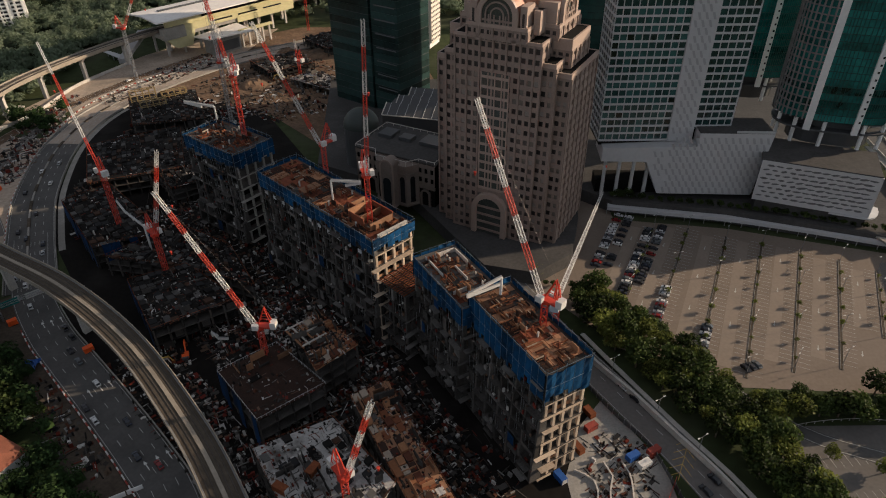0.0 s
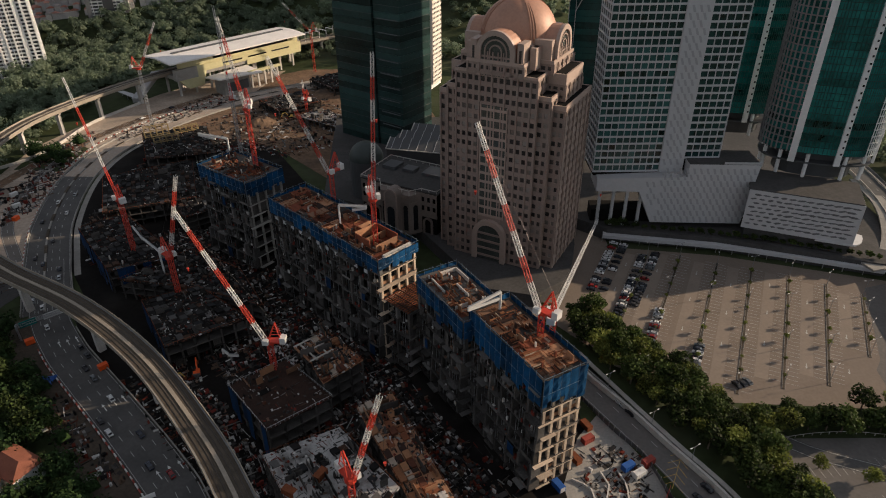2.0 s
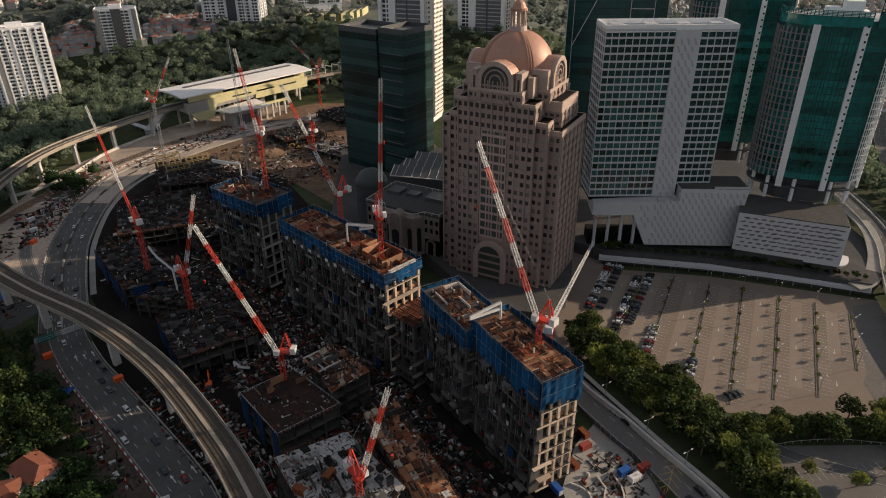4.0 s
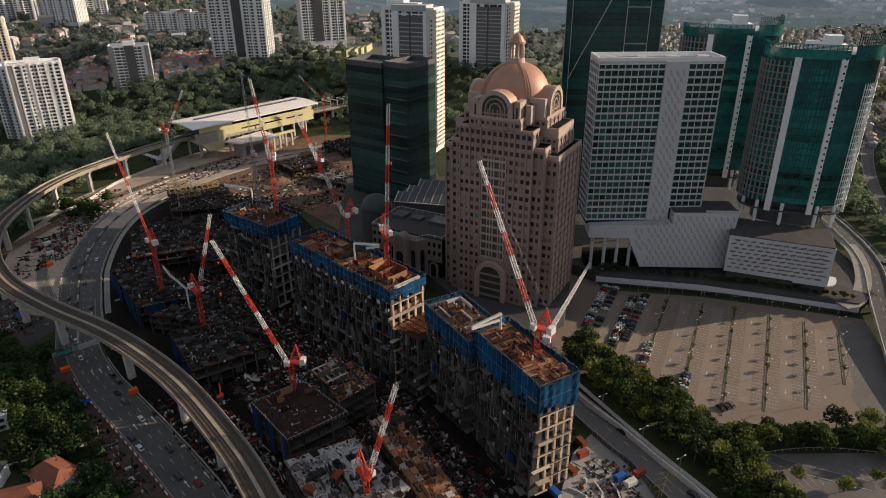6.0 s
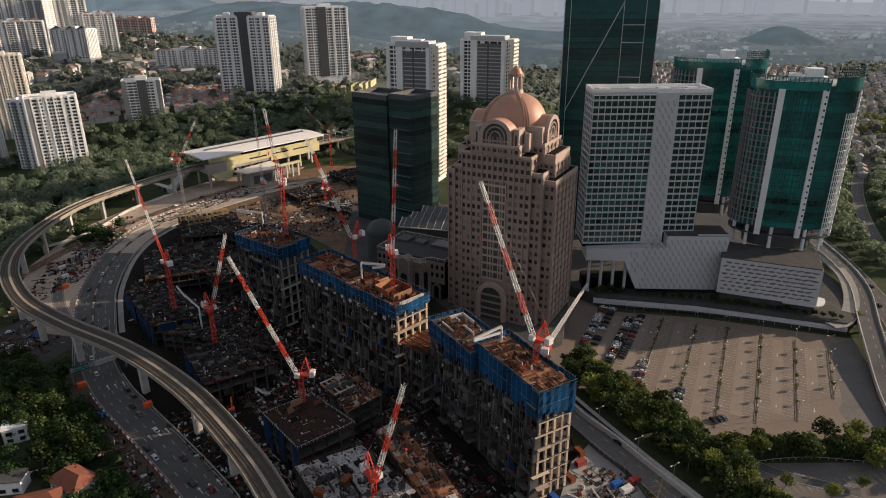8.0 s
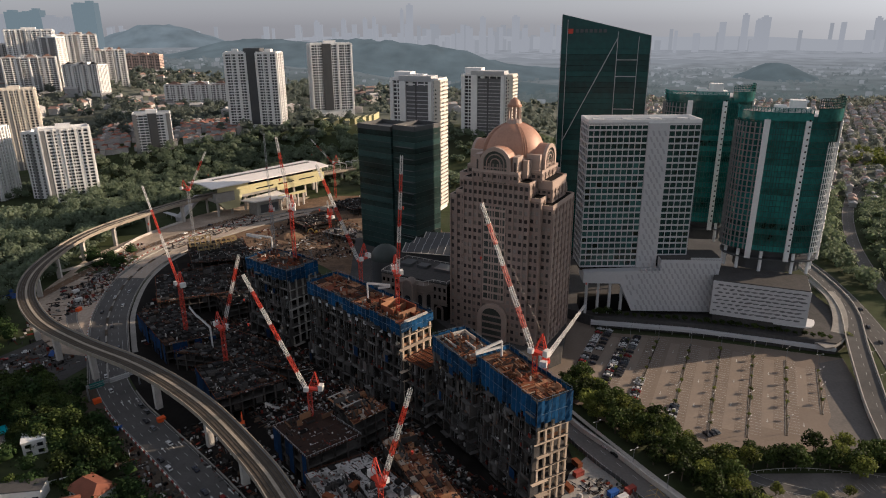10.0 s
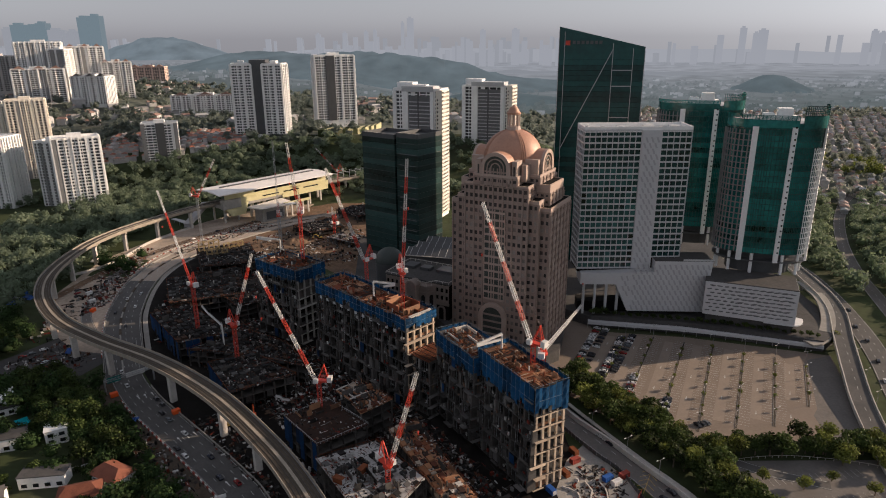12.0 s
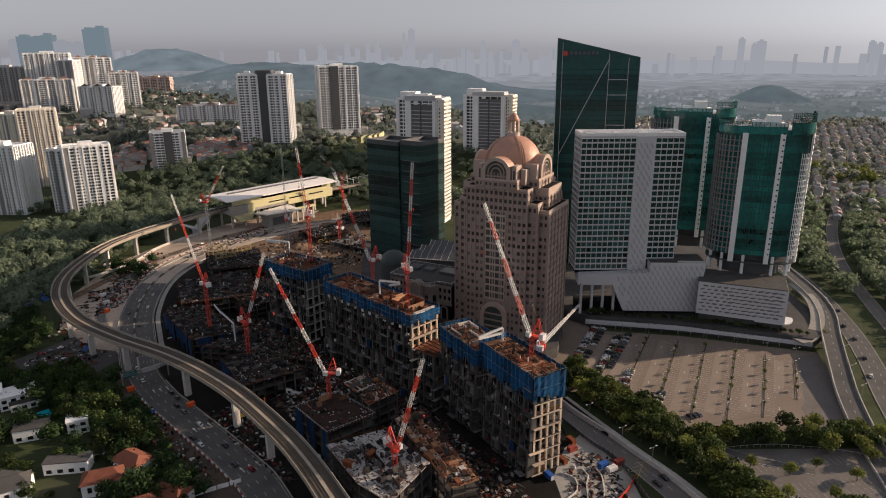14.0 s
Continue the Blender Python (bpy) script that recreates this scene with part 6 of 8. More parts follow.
for (s0, d0), (s1, d1) in zip(EDGE, EDGE[1:]):
    A, B = AF.at(s0, d0, 32.0), AF.at(s1, d1, 32.0)
    part("roof_rail", Geo().beam(A, B, 0.28), M_PALE, an, "pale roof rail")
    for i in range(max(2, int(math.hypot(s1 - s0, d1 - d0) / 4))):
        t = i / max(2, int(math.hypot(s1 - s0, d1 - d0) / 4))
        part("rail_post", unit_box(0.22, 0.22, 2.6, M_PALE), None, an, m=AF.m(s0 + (s1 - s0) * t, d0 + (d1 - d0) * t, 29.3))
part("stone_gable", arch_fill(AF, 24.5, 9.5, 6.8, 29, 4.0, 12, 6.0), M_STONE, an, "brown round-headed stone gable")
part("gable_recess", arch_fill(AF, 24.5, 9.62, 6.8, 21, 2.2, 10, 0.1), M_GLASS, an)
part("gable_band", arch_shape(AF, 24.5, 9.8, 6.8, 29, 3.2, 0.8, 0.3), M_GRANITE, an)
gd = thing("green_dome", "smooth dark green dome on a round drum", "building", at=(-44, 332, 0))
part("drum", Geo().tube((-44, 332, 6.8), (-44, 332, 29), 9.5, 9.5, 28), M_DGREY, gd)
prof2 = [(9.8 * math.cos(t * math.pi / 14), 29 + 9.5 * math.sin(t * math.pi / 14)) for t in range(7)] + [(0.05, 38.5)]
v = [(-44 + r * math.cos(j * math.tau / 28), 332 + r * math.sin(j * math.tau / 28), z) for r, z in prof2 for j in range(28)]
dm = part("dome", Geo().add(v, [(i * 28 + j, i * 28 + (j + 1) % 28, (i + 1) * 28 + (j + 1) % 28, (i + 1) * 28 + j) for i in range(7) for j in range(28)]), M_PATINA, gd)
for q in dm.data.polygons:
    q.use_smooth = True
sk = thing("glass_hall", "low hall with stepped dark roofs and pale eaves", "building", at=(-12, 350, 0))
SF = Frame2(-34, 350, -14)
part("body", SF.box(Geo(), 0, 44, -26, 0, 6.8, 27), M_DGREY, sk)
for i in range(3):
    d0, zz = -9 * i, 27 + 1.6 * i
    v = [SF.at(5 * i, d0 + 0.5, zz), SF.at(44, d0 + 0.5, zz), SF.at(44, d0 - 9.5, zz + 3.6), SF.at(5 * i, d0 - 9.5, zz + 3.6)]
    part("roof_sheet", Geo().add(v + [(x, y, z - 0.4) for x, y, z in v], [(0, 1, 2, 3), (7, 6, 5, 4), (0, 4, 5, 1), (1, 5, 6, 2), (2, 6, 7, 3), (3, 7, 4, 0)]), M_DGREY, sk)
    part("eaves_beam", Geo().beam(SF.at(5 * i, d0 + 0.7, zz + 0.1), SF.at(44, d0 + 0.7, zz + 0.1), 0.5), M_PALE, sk)
    part("eaves_beam", Geo().beam(SF.at(5 * i - 0.1, d0 + 0.6, zz + 0.15), SF.at(5 * i - 0.1, d0 - 9.4, zz + 3.7), 0.5), M_PALE, sk)
    for j in range(7):
        part("roof_rib", Geo().beam(SF.at(5 * i + 3 + j * 5.2, d0 + 0.4, zz + 0.1), SF.at(5 * i + 3 + j * 5.2, d0 - 9.4, zz + 3.7), 0.22), M_GREY, sk)


# apartment towers
def flats(name, label, x, y, deg, w, d, z0, floors, fh, cols, side_cols, wallm, band=1.3, pier=0.7, glass=None, cap=2.4, group="apartment towers", dark_band=None, base=0.0, basem=None, single=8, fins=0, slots=(), hip=None, ends=False):
    """An apartment tower: banded walls, ribbon windows by storey, balconies, roof plant. x, y: the front left corner."""
    fr = Frame2(x, y, deg)
    t = thing(name, label, "tower", group, at=(*fr.p(w / 2, -d / 2), z0))
    z1 = z0 + base + floors * fh
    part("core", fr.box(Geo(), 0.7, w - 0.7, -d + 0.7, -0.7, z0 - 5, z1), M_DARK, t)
    wall, panes = Geo(), []
    if base:
        part("base_storey", fr.box(Geo(), -1, w + 1, -d - 1, 0.6, z0 - 5, z0 + base), basem or wallm, t)
    else:
        fr.box(wall, 0, w, -d, -0.4, z0 - 6, z0)
    sides = [(fr, w, cols), (Frame2(*fr.p(w, 0), deg + 90), d, side_cols), (Frame2(*fr.p(w, -d), deg + 180), w, cols), (Frame2(*fr.p(0, -d), deg + 270), d, side_cols)]
    for i, (f2, L, n) in enumerate(sides):
        facade(f2, 0, L, z0 + base, floors, fh, n, pier, band, wall, panes if i != 2 else [], 0.6, stout=L / n * 0.24)
    part("wall", wall, wallm, t)
    set_panes(t, ribbon_panes(panes), glass or M_FLATG, single)
    for f2, L, n in (sides[0], sides[1], sides[3]) if fins else ():
        for i in range(fins + 1):
            c = min(max(L * i / fins, 0.7), L - 0.7)
            part("fin", f2.box(Geo(), c - 0.7, c + 0.7, -0.4, 1.5, z0 + base, z1 + 1.2), wallm, t)
        g = Geo()
        for k in range(1, floors):
            for i in range(0, fins, 2):
                f2.box(g, L * i / fins + 0.7, L * (i + 1) / fins - 0.7, -0.3, 1.15, z0 + base + k * fh - 0.25, z0 + base + k * fh + 0.75)
        part("joined_balcony", g, wallm, t, kind="stuff")
    # Strips stand proud of the wall; their grey imitates recess shade.
    for a, b in slots:
        part("recess", fr.box(Geo(), w * a, w * b, -0.6, 1.25, z0 + base, z1 + 0.6), M_BALC, t, "grey raised vertical strip imitating the shade of a recess")
    for a in (0.0, 0.9) if ends else ():
        part("end_pier", fr.box(Geo(), w * a - 0.2, w * (a + 0.1) + 0.2, -1.2, 1.2, z0, z1 + 1.0), M_BALC, t, "grey end pier")
    if dark_band:
        for a, b in dark_band:
            part("dark_panel", fr.box(Geo(), w * a, w * b, -0.5, 1.65, z0 + base, z1 + 1.5), M_DGREY, t, "dark vertical recess panel")
    roof = Geo()
    fr.box(roof, -0.2, w + 0.2, -d - 0.2, 0.2, z1, z1 + 0.5)
    for a, b, c, e in ((0, w, -0.3, 0.1), (0, w, -d, -d + 0.4), (0, 0.4, -d, 0), (w - 0.4, w, -d, 0)):
        fr.box(roof, a, b, c, e, z1 + 0.5, z1 + cap)
    part("parapet", roof, wallm, t)
    part("roof_plant", fr.box(Geo(), w * 0.35, w * 0.65, -d * 0.7, -d * 0.3, z1 + 0.5, z1 + cap + 3), wallm, t)
    for a in (0.02, 0.4, 0.72) if hip else ():
        b = a + 0.26
        c = [fr.at(w * a, 0.9, z1 + 0.6), fr.at(w * b, 0.9, z1 + 0.6), fr.at(w * b, -d * 0.45, z1 + 0.6), fr.at(w * a, -d * 0.45, z1 + 0.6), fr.at(w * (a + 0.13), -d * 0.2, z1 + cap + 4.5)]
        part("hipped_roof", Geo().add(c, [(3, 2, 1, 0), (0, 1, 4), (1, 2, 4), (2, 3, 4), (3, 0, 4)]), hip, t, "brown hipped roof cap")
    return t


tw = flats("apartment_tower", "white apartment slab with balcony bands, one of a joined pair", -280, 778, 10, 25, 24, 42, 25, 3.5, 5, 6, M_WHITE, 1.35, 0.6, base=13, basem=M_DGREY, fins=3)
part("dark_recess", Geo().box(-257, -236, 783, 804, 40, 149), M_DGREY, tw, "dark glazed recess between the two slabs")
part("white_portal", Geo().box(-262, -236, 774.5, 777, 41, 55), M_WHITE, tw)
flats("apartment_tower", "second white apartment slab of the joined pair", -239.5, 776, -4, 26, 24, 42, 25, 3.5, 5, 6, M_WHITE, 1.35, 0.6, base=13, basem=M_DGREY, fins=3)
flats("apartment_tower", "white apartment tower with a dark side band", -190, 874, 20, 58, 24, 54, 25, 3.6, 9, 6, M_WHITE, 1.3, 0.8, dark_band=((0.28, 0.5),), base=6, basem=M_WHITE, fins=6)
flats("apartment_tower", "small grey-white apartment tower with dark core panel", -378, 716, 18, 42, 20, 28, 14, 3.35, 7, 5, M_WHITE, 1.3, 0.8, dark_band=((0.4, 0.64),), ends=True)
flats("apartment_tower", "white apartment block with close rows of windows", -449, 612, -8, 27, 26, 0, 21, 3.3, 6, 6, M_WHITE, 1.2, 1.0, slots=((0.3, 0.38), (0.68, 0.74)))
flats("apartment_tower", "white apartment block wing with stacked balconies", -417, 590, 30, 46, 24, 0, 22, 3.4, 8, 6, M_WHITE, 1.5, 0.7, fins=7, slots=((0.02, 0.12),))
flats("apartment_tower", "cream high apartment tower with deep window bays", -563, 752, 28, 44, 26, 0, 30, 3.35, 9, 7, M_CREAM, 1.2, 1.3, fins=8, slots=((0.24, 0.36),))
flats("apartment_tower", "cream apartment tower beside it, partly hidden", -612, 772, -6, 43, 30, 0, 28, 3.35, 9, 7, M_CREAM, 1.2, 1.3, fins=8, slots=((0.5, 0.62),))
flats("apartment_tower", "white apartment tower at the edge of the estate", -524, 604, -4, 49, 30, 0, 22, 3.4, 11, 7, M_WHITE, 1.3, 0.9, fins=7, slots=((0.45, 0.55),))
flats("apartment_tower", "white stepped apartment tower on the hill", -741, 1055, 24, 80, 30, 72, 16, 3.4, 12, 7, M_WHITE, 1.3, 1.0, single=4, fins=6, slots=((0.3, 0.36), (0.62, 0.68)), hip=M_ROOFB)
flats("apartment_tower", "white upper apartment tower on the hill", -752, 1095, 24, 72, 28, 72, 29, 3.4, 12, 7, M_WHITE, 1.3, 1.0, single=4, fins=9, slots=((0.3, 0.38),))
flats("apartment_tower", "white narrow apartment tower on the hill", -698, 1097, -3, 32, 26, 70, 26, 3.4, 6, 6, M_WHITE, 1.3, 1.0, single=4, slots=((0.2, 0.45), (0.6, 0.85)))
flats("apartment_tower", "grey hillside apartment slab", -880, 1150, 5, 90, 26, 85, 18, 3.4, 14, 6, M_FARWALL, 1.3, 0.8, single=4, fins=9)
flats("apartment_tower", "white hillside apartment tower with terraces", -684, 1130, 26, 62, 28, 70, 27, 3.4, 11, 6, M_WHITE, 1.3, 1.0, single=4, fins=5, slots=((0.4, 0.5),), hip=M_ROOFB)
flats("apartment_tower", "white hillside block stepping down", -645, 1062, -8, 64, 26, 70, 13, 3.4, 12, 5, M_WHITE, 1.3, 1.0, single=4, fins=7, hip=M_ROOFG)
flats("apartment_tower", "pale hillside block beside the wood", -633, 1150, 26, 50, 24, 70, 19, 3.4, 9, 5, M_WHITE, 1.3, 1.0, single=4, fins=5, slots=((0.3, 0.36), (0.6, 0.66)), hip=M_ROOFB)
flats("apartment_tower", "long orange-tinted block beyond the estate", -745, 1500, 6, 80, 30, 60, 15, 3.5, 14, 6, M_SALMON, 1.3, 1.0, single=4, hip=M_ROOFB)
flats("apartment_tower", "low white row of flats among trees", -452, 1000, 4, 104, 16, 52, 10, 3.4, 18, 4, M_WHITE, 1.4, 1.0, single=4, fins=13, hip=M_ROOFB)
def twin_tower(label, x, y, w, d, top, ft):
    """A pale high-rise: a recessed glazed front between white piers, slatted roof cap and a slim side wing."""
    t = flats("apartment_tower", label, x, y, -22, w, d, 6, int((top - 6) / ft), ft, 7, 7, M_WHITE, 1.2, 0.9, cap=2)
    fr = Frame2(x, y, -22)
    part("roof_cap", fr.box(Geo(), w * 0.2, w * 0.86, -d * 0.7, 1.2, top - 1.5, top + 4), M_GREY, t, "grey slatted roof cap")
    for k in range(5):
        part("cap_slat", fr.box(Geo(), w * 0.195, w * 0.865, -d * 0.71, 1.5, top - 1.2 + k * 1.1, top - 0.7 + k * 1.1), M_PGREY, t)
    part("stair_head", fr.box(Geo(), w * 0.02, w * 0.36, -d * 0.9, -d * 0.35, top, top + 7), M_WHITE, t, "white stair head")
    for a, b in ((0.0, 0.07), (0.2, 0.33), (0.8, 0.87)):
        part("pier", fr.box(Geo(), w * a, w * b, -0.5, 1.5, 6, top - 1), M_WHITE, t)
    for a, b in ((0.34, 0.53), (0.56, 0.79)):
        part("glazed_bay", fr.box(Geo(), w * a, w * b, -0.4, 0.5, 6, top - 5), M_SLOT, t, "dark grey glazed bay")
        g = Geo()
        for k in range(int((top - 12) / ft)):
            fr.box(g, w * a, w * b, 0.4, 1.1, 6 + k * ft, 6.7 + k * ft)
        part("balcony_edge", g, M_PGREY, t, kind="stuff")
    part("joint", fr.box(Geo(), w * 0.53, w * 0.56, -0.4, 0.9, 6, top - 3), M_DGREY, t, "dark vertical joint")
    part("side_wing", fr.box(Geo(), w * 0.93, w + 2.5, -d * 0.75, 2.2, 6, top + 0.5), M_CREAM, t, "cream side wing")
    wing = Frame2(*fr.p(w + 3.1, 2.4), -22 + 90)
    wall, panes = Geo(), []
    facade(wing, 0, d * 0.75 + 2.4, 6, int((top - 6) / ft), ft, 6, 1.2, 2.0, wall, panes, 0.5)
    part("wing_wall", wall, M_CREAM, t)
    set_panes(t, panes, M_GLASS, 10)
    for k in range(int((top - 40) / ft)):
        part("window", unit_box(1.2, 0.12, 1.6, M_GLASS), None, t, m=fr.m(w * 0.93 + 1.8, 2.22, 38 + k * ft))
    return t


twin_tower("pale grey high apartment tower with sunlit cream wing", -56, 568, 50, 22, 126, 3.75)
twin_tower("second pale high apartment tower with a slatted roof cap", 18, 772, 65, 25, 117, 4.2)


# ---- trees ----
def leaf_cloud(lobes, n, size, seed):
    """Many small tilted leaf clumps scattered over uneven lobes."""
    r = np.random.RandomState(seed)
    vs, fs = [], []
    w = np.array([l[3] ** 2 for l in lobes])
    pick = r.choice(len(lobes), n, p=w / w.sum())
    for i in range(n):
        cx, cy, cz, rad = lobes[pick[i]]
        d = r.normal(size=3)
        d /= np.linalg.norm(d)
        d[2] = d[2] * 0.8 + 0.12
        p = np.array((cx, cy, cz)) + d * rad * r.uniform(0.62, 1.06)
        a = r.normal(size=3) * 0.7 + np.cross(d, (0.2, 0.5, 0.8))
        a /= np.linalg.norm(a)
        b = np.cross(d + r.normal(size=3) * 0.6, a)
        b /= np.linalg.norm(b) + 1e-6
        s = size * r.uniform(0.6, 1.35)
        k = len(vs)
        vs += [tuple(p - a * s), tuple(p - b * s * 0.7), tuple(p + a * s), tuple(p + b * s * 0.7 + d * s * 0.3)]
        fs += [(k, k + 1, k + 2), (k, k + 2, k + 3)]
    return Geo().add(vs, fs)


def tree_kind(name, label, h, spread, n, size, leafm, seed):
    r = random.Random(seed)
    t = thing(name, label, "tree", "trees")
    g = Geo()
    top = h * 0.5
    g.tube((0, 0, -0.3), (0.1, 0.1, top), h * 0.035, h * 0.018, 7)
    lobes = []
    for i in range(7):
        a = math.tau * i / 7 + r.uniform(-0.3, 0.3)
        q = (math.cos(a) * spread * r.uniform(0.35, 0.7), math.sin(a) * spread * r.uniform(0.35, 0.7), h * r.uniform(0.5, 0.8))
        g.tube((0.1, 0.1, top * r.uniform(0.6, 0.95)), q, h * 0.013, h * 0.005, 5)
        lobes.append((*q, spread * r.uniform(0.34, 0.55)))
    lobes.append((0, 0, h * 0.82, spread * 0.5))
    part("trunk", g, M_BARK, t)
    part("crown", leaf_cloud(lobes, n, size, seed), leafm, t)
    return t


KINDS = [tree_kind("tree", "broad dark green street tree with a dense crown", 10, 5.2, 1000, 0.5, M_LEAF, 1),
         tree_kind("tree", "rounded mid-green tree with an uneven crown", 8, 4.4, 850, 0.47, M_LEAF, 2),
         tree_kind("tree", "yellowish green feathery tree", 9, 4.6, 900, 0.45, M_LEAF2, 3),
         tree_kind("small_tree", "small sparse tree in a lot strip", 4.2, 1.7, 130, 0.36, M_LEAF2, 4),
         tree_kind("shrub", "low clipped dark green shrub", 3.2, 2.2, 220, 0.42, M_LEAF, 5)]
HOMES = ((-226, 178, 12), (-208, 179, 7), (-181, 156, 8), (-201, 150, 8.5), (-172, 127, 11), (-190, 114, 8), (-150, 122, 8), (-142, 132, 9), (-163, 129, 9))
USED = set()
rt_ = random.Random(77)


def plant(kind, x, y, s=1.0, z=None):
    if any(math.hypot(x - a, y - b) < r for a, b, r in HOMES):
        return None
    z = ground_height(x, y) if z is None else z
    m = pose(x, y, z, 0, 0, rt_.uniform(0, 360))
    ob = KINDS[kind]
    if kind not in USED:
        USED.add(kind)
        ob.matrix_basis = m @ Matrix.Scale(s, 4)
        return ob
    c = copy_thing(ob, m)
    c.scale = (s, s, s)
    return c


def belt(pts, width, gap, kinds, s0=0.8, s1=1.25, z=None):
    for p in curve_points([Vector(q) for q in pts], gap):
        n = max(1, int(width / gap))
        for j in range(n):
            o = (j + 0.5) / n * width - width / 2
            x, y = p.x + rt_.uniform(-0.4, 0.4) * gap + o * 0.87, p.y + rt_.uniform(-0.4, 0.4) * gap + o * 0.5
            plant(rt_.choice(kinds), x, y, rt_.uniform(s0, s1), z)


belt([(60, 214), (68, 192), (79, 174), (89, 158), (99, 142), (105, 124), (110, 100)], 18, 5.4, (0, 0, 1, 2), 0.85, 1.3)
belt([(72, 208), (82, 190), (92, 176), (102, 160), (112, 150)], 9, 5.6, (0, 1, 0, 2), 0.75, 1.15)
belt([(104, 132), (112, 116), (118, 100)], 14, 5.6, (2, 1, 2, 0), 0.8, 1.2)
belt([(112, 150), (135, 150), (160, 150), (185, 150)], 6, 5, (1, 0, 2), 0.8, 1.15)
belt([(153, 161), (158, 152), (161, 144)], 9, 5.2, (2, 2, 1), 0.85, 1.15)
belt([(176, 150), (176, 137)], 9, 5.2, (2, 1), 0.85, 1.15)
belt([(108, 121), (104, 113)], 14, 5.5, (0, 1, 2), 0.9, 1.2)
belt([(200, 150), (206, 135), (205, 115)], 10, 6, (2, 1), 0.8, 1.1)
belt([(104, 158), (118, 157), (135, 156), (152, 155), (170, 156), (184, 156)], 7, 4.6, (1, 0, 4), 0.5, 0.8)
belt([(166, 160), (178, 158), (190, 152), (196, 140)], 9, 5.5, (2, 1, 2), 0.8, 1.1)
belt([(110, 128), (118, 118), (124, 108)], 9, 6, (1, 2), 0.6, 0.9)
belt([(24, 244), (36, 232), (50, 224), (60, 214)], 7, 5, (1, 4, 2), 0.5, 0.8)
belt([(-152, 150), (-170, 166), (-188, 184), (-205, 200), (-222, 216)], 26, 7, (0, 0, 1), 0.8, 1.25)
belt([(-120, 112), (-135, 128), (-150, 142)], 22, 7.5, (0, 1, 2), 0.7, 1.0)
belt([(-100, 88), (-118, 104), (-140, 118)], 16, 7, (0, 1), 0.7, 1.0)
belt([(224, 256), (232, 276), (238, 300)], 8, 5, (2, 4, 1), 0.6, 0.9)

for x, y in ((110, 298), (116, 299.5), (120, 296.5), (127, 292.5), (133, 293), (89.5, 289), (95, 290)):
    plant(1, x, y, 0.55, 6.8)
belt([(-262, 214), (-272, 236), (-276, 262)], 12, 7, (0, 1), 0.9, 1.2)
belt([(112, 97), (140, 99), (165, 101)], 8, 6, (1, 2, 0), 0.8, 1.1)
belt([(192, 128), (196, 108), (192, 92)], 8, 6, (2, 1), 0.9, 1.2)
belt([(-170, 112), (-186, 126), (-200, 142)], 12, 8, (0, 1, 4), 0.6, 1.0)
# lot strips with small trees, and the lot's bay lines
STRIPS = [((104.3, 270.6), (78.9, 218.3)), ((121, 270), (75.7, 178.4)), ((136.8, 262), (96.5, 178.1)), ((152, 257), (110.6, 169.2)), ((168, 251.3), (129.4, 171.8)), ((181.6, 242.5), (147.8, 173)), ((194.1, 233.6), (172.8, 189.6))]
ARROW = Geo().hexa([(-1.6, -0.14), (0.6, -0.14), (0.6, 0.14), (-1.6, 0.14)], 0.085, 0.1).hexa([(0.6, -0.5), (1.8, 0.0), (0.6, 0.5)], 0.085, 0.1).mesh("lane_arrow", M_LINE)
for n, (a, b) in enumerate(STRIPS):
    A, B = Vector(a), Vector(b)
    L = (B - A).length
    fr = Frame2(A.x, A.y, math.degrees(math.atan2(B.y - A.y, B.x - A.x)))
    ob = thing("planting_strip", "narrow kerbed planting strip dividing parking rows", "planter", "lot strips", kind="structure")
    part("soil", fr.box(Geo(), 0, L, -0.45, 0.45, 0.05, 0.24), M_DIRT, ob)
    for d in (-0.57, 0.45):
        part("kerb", fr.box(Geo(), 0, L, d, d + 0.12, 0.05, 0.28), M_CONC, ob)
    lanes = part("drive_lane", fr.box(Geo(), 3, L - 3, 5.6, 10.6, 0.07, 0.092), M_LANE, ob, "paler driving lane")
    g = Geo()
    for i in range(int(L / 2.6)):
        for d0, d1 in ((0.8, 5.4), (-5.4, -0.8)):
            fr.box(g, 1 + i * 2.6, 1.1 + i * 2.6, d0, d1, 0.08, 0.096)
    part("bay_marking", g, M_LINE, ob, kind="stuff")
    for i in range(3):
        part("lane_arrow", ARROW, None, ob, m=fr.m(14 + i * 24 + (n % 2) * 6, 8.1, 0.0))
    k = 6 + (n % 3) * 4
    while k < L - 2:
        q = fr.p(k, rt_.uniform(-0.3, 0.3))
        plant(3, q.x, q.y, rt_.uniform(0.5, 0.95), 0.2)
        k += rt_.uniform(8, 15)


HL = [Vector(p) for p in HWY]


def off_highway(x, y):
    """Left of the highway, clear of its verge."""
    p = Vector((x, y))
    best = min(range(len(HL) - 1), key=lambda i: (p - (HL[i] + HL[i + 1]) / 2).length)
    d = HL[best + 1] - HL[best]
    return (d.x * (y - HL[best].y) - d.y * (x - HL[best].x)) / d.length


def fill(x0, x1, y0, y1, n, kinds, gate, a, b):
    for i in range(n):
        x, y = rt_.uniform(x0, x1), rt_.uniform(y0, y1)
        if gate(x, y):
            plant(rt_.choice(kinds), x, y, rt_.uniform(a, b))


fill(-262, -150, 122, 232, 36, (0, 0, 1), lambda x, y: -8 < -0.95 * x - y < 96 and not (-240 < x < -168 and y < 184), 0.8, 1.25)
fill(-250, -150, 104, 196, 90, (1, 4, 0, 0), lambda x, y: off_highway(x, y) > 24, 0.5, 0.85)
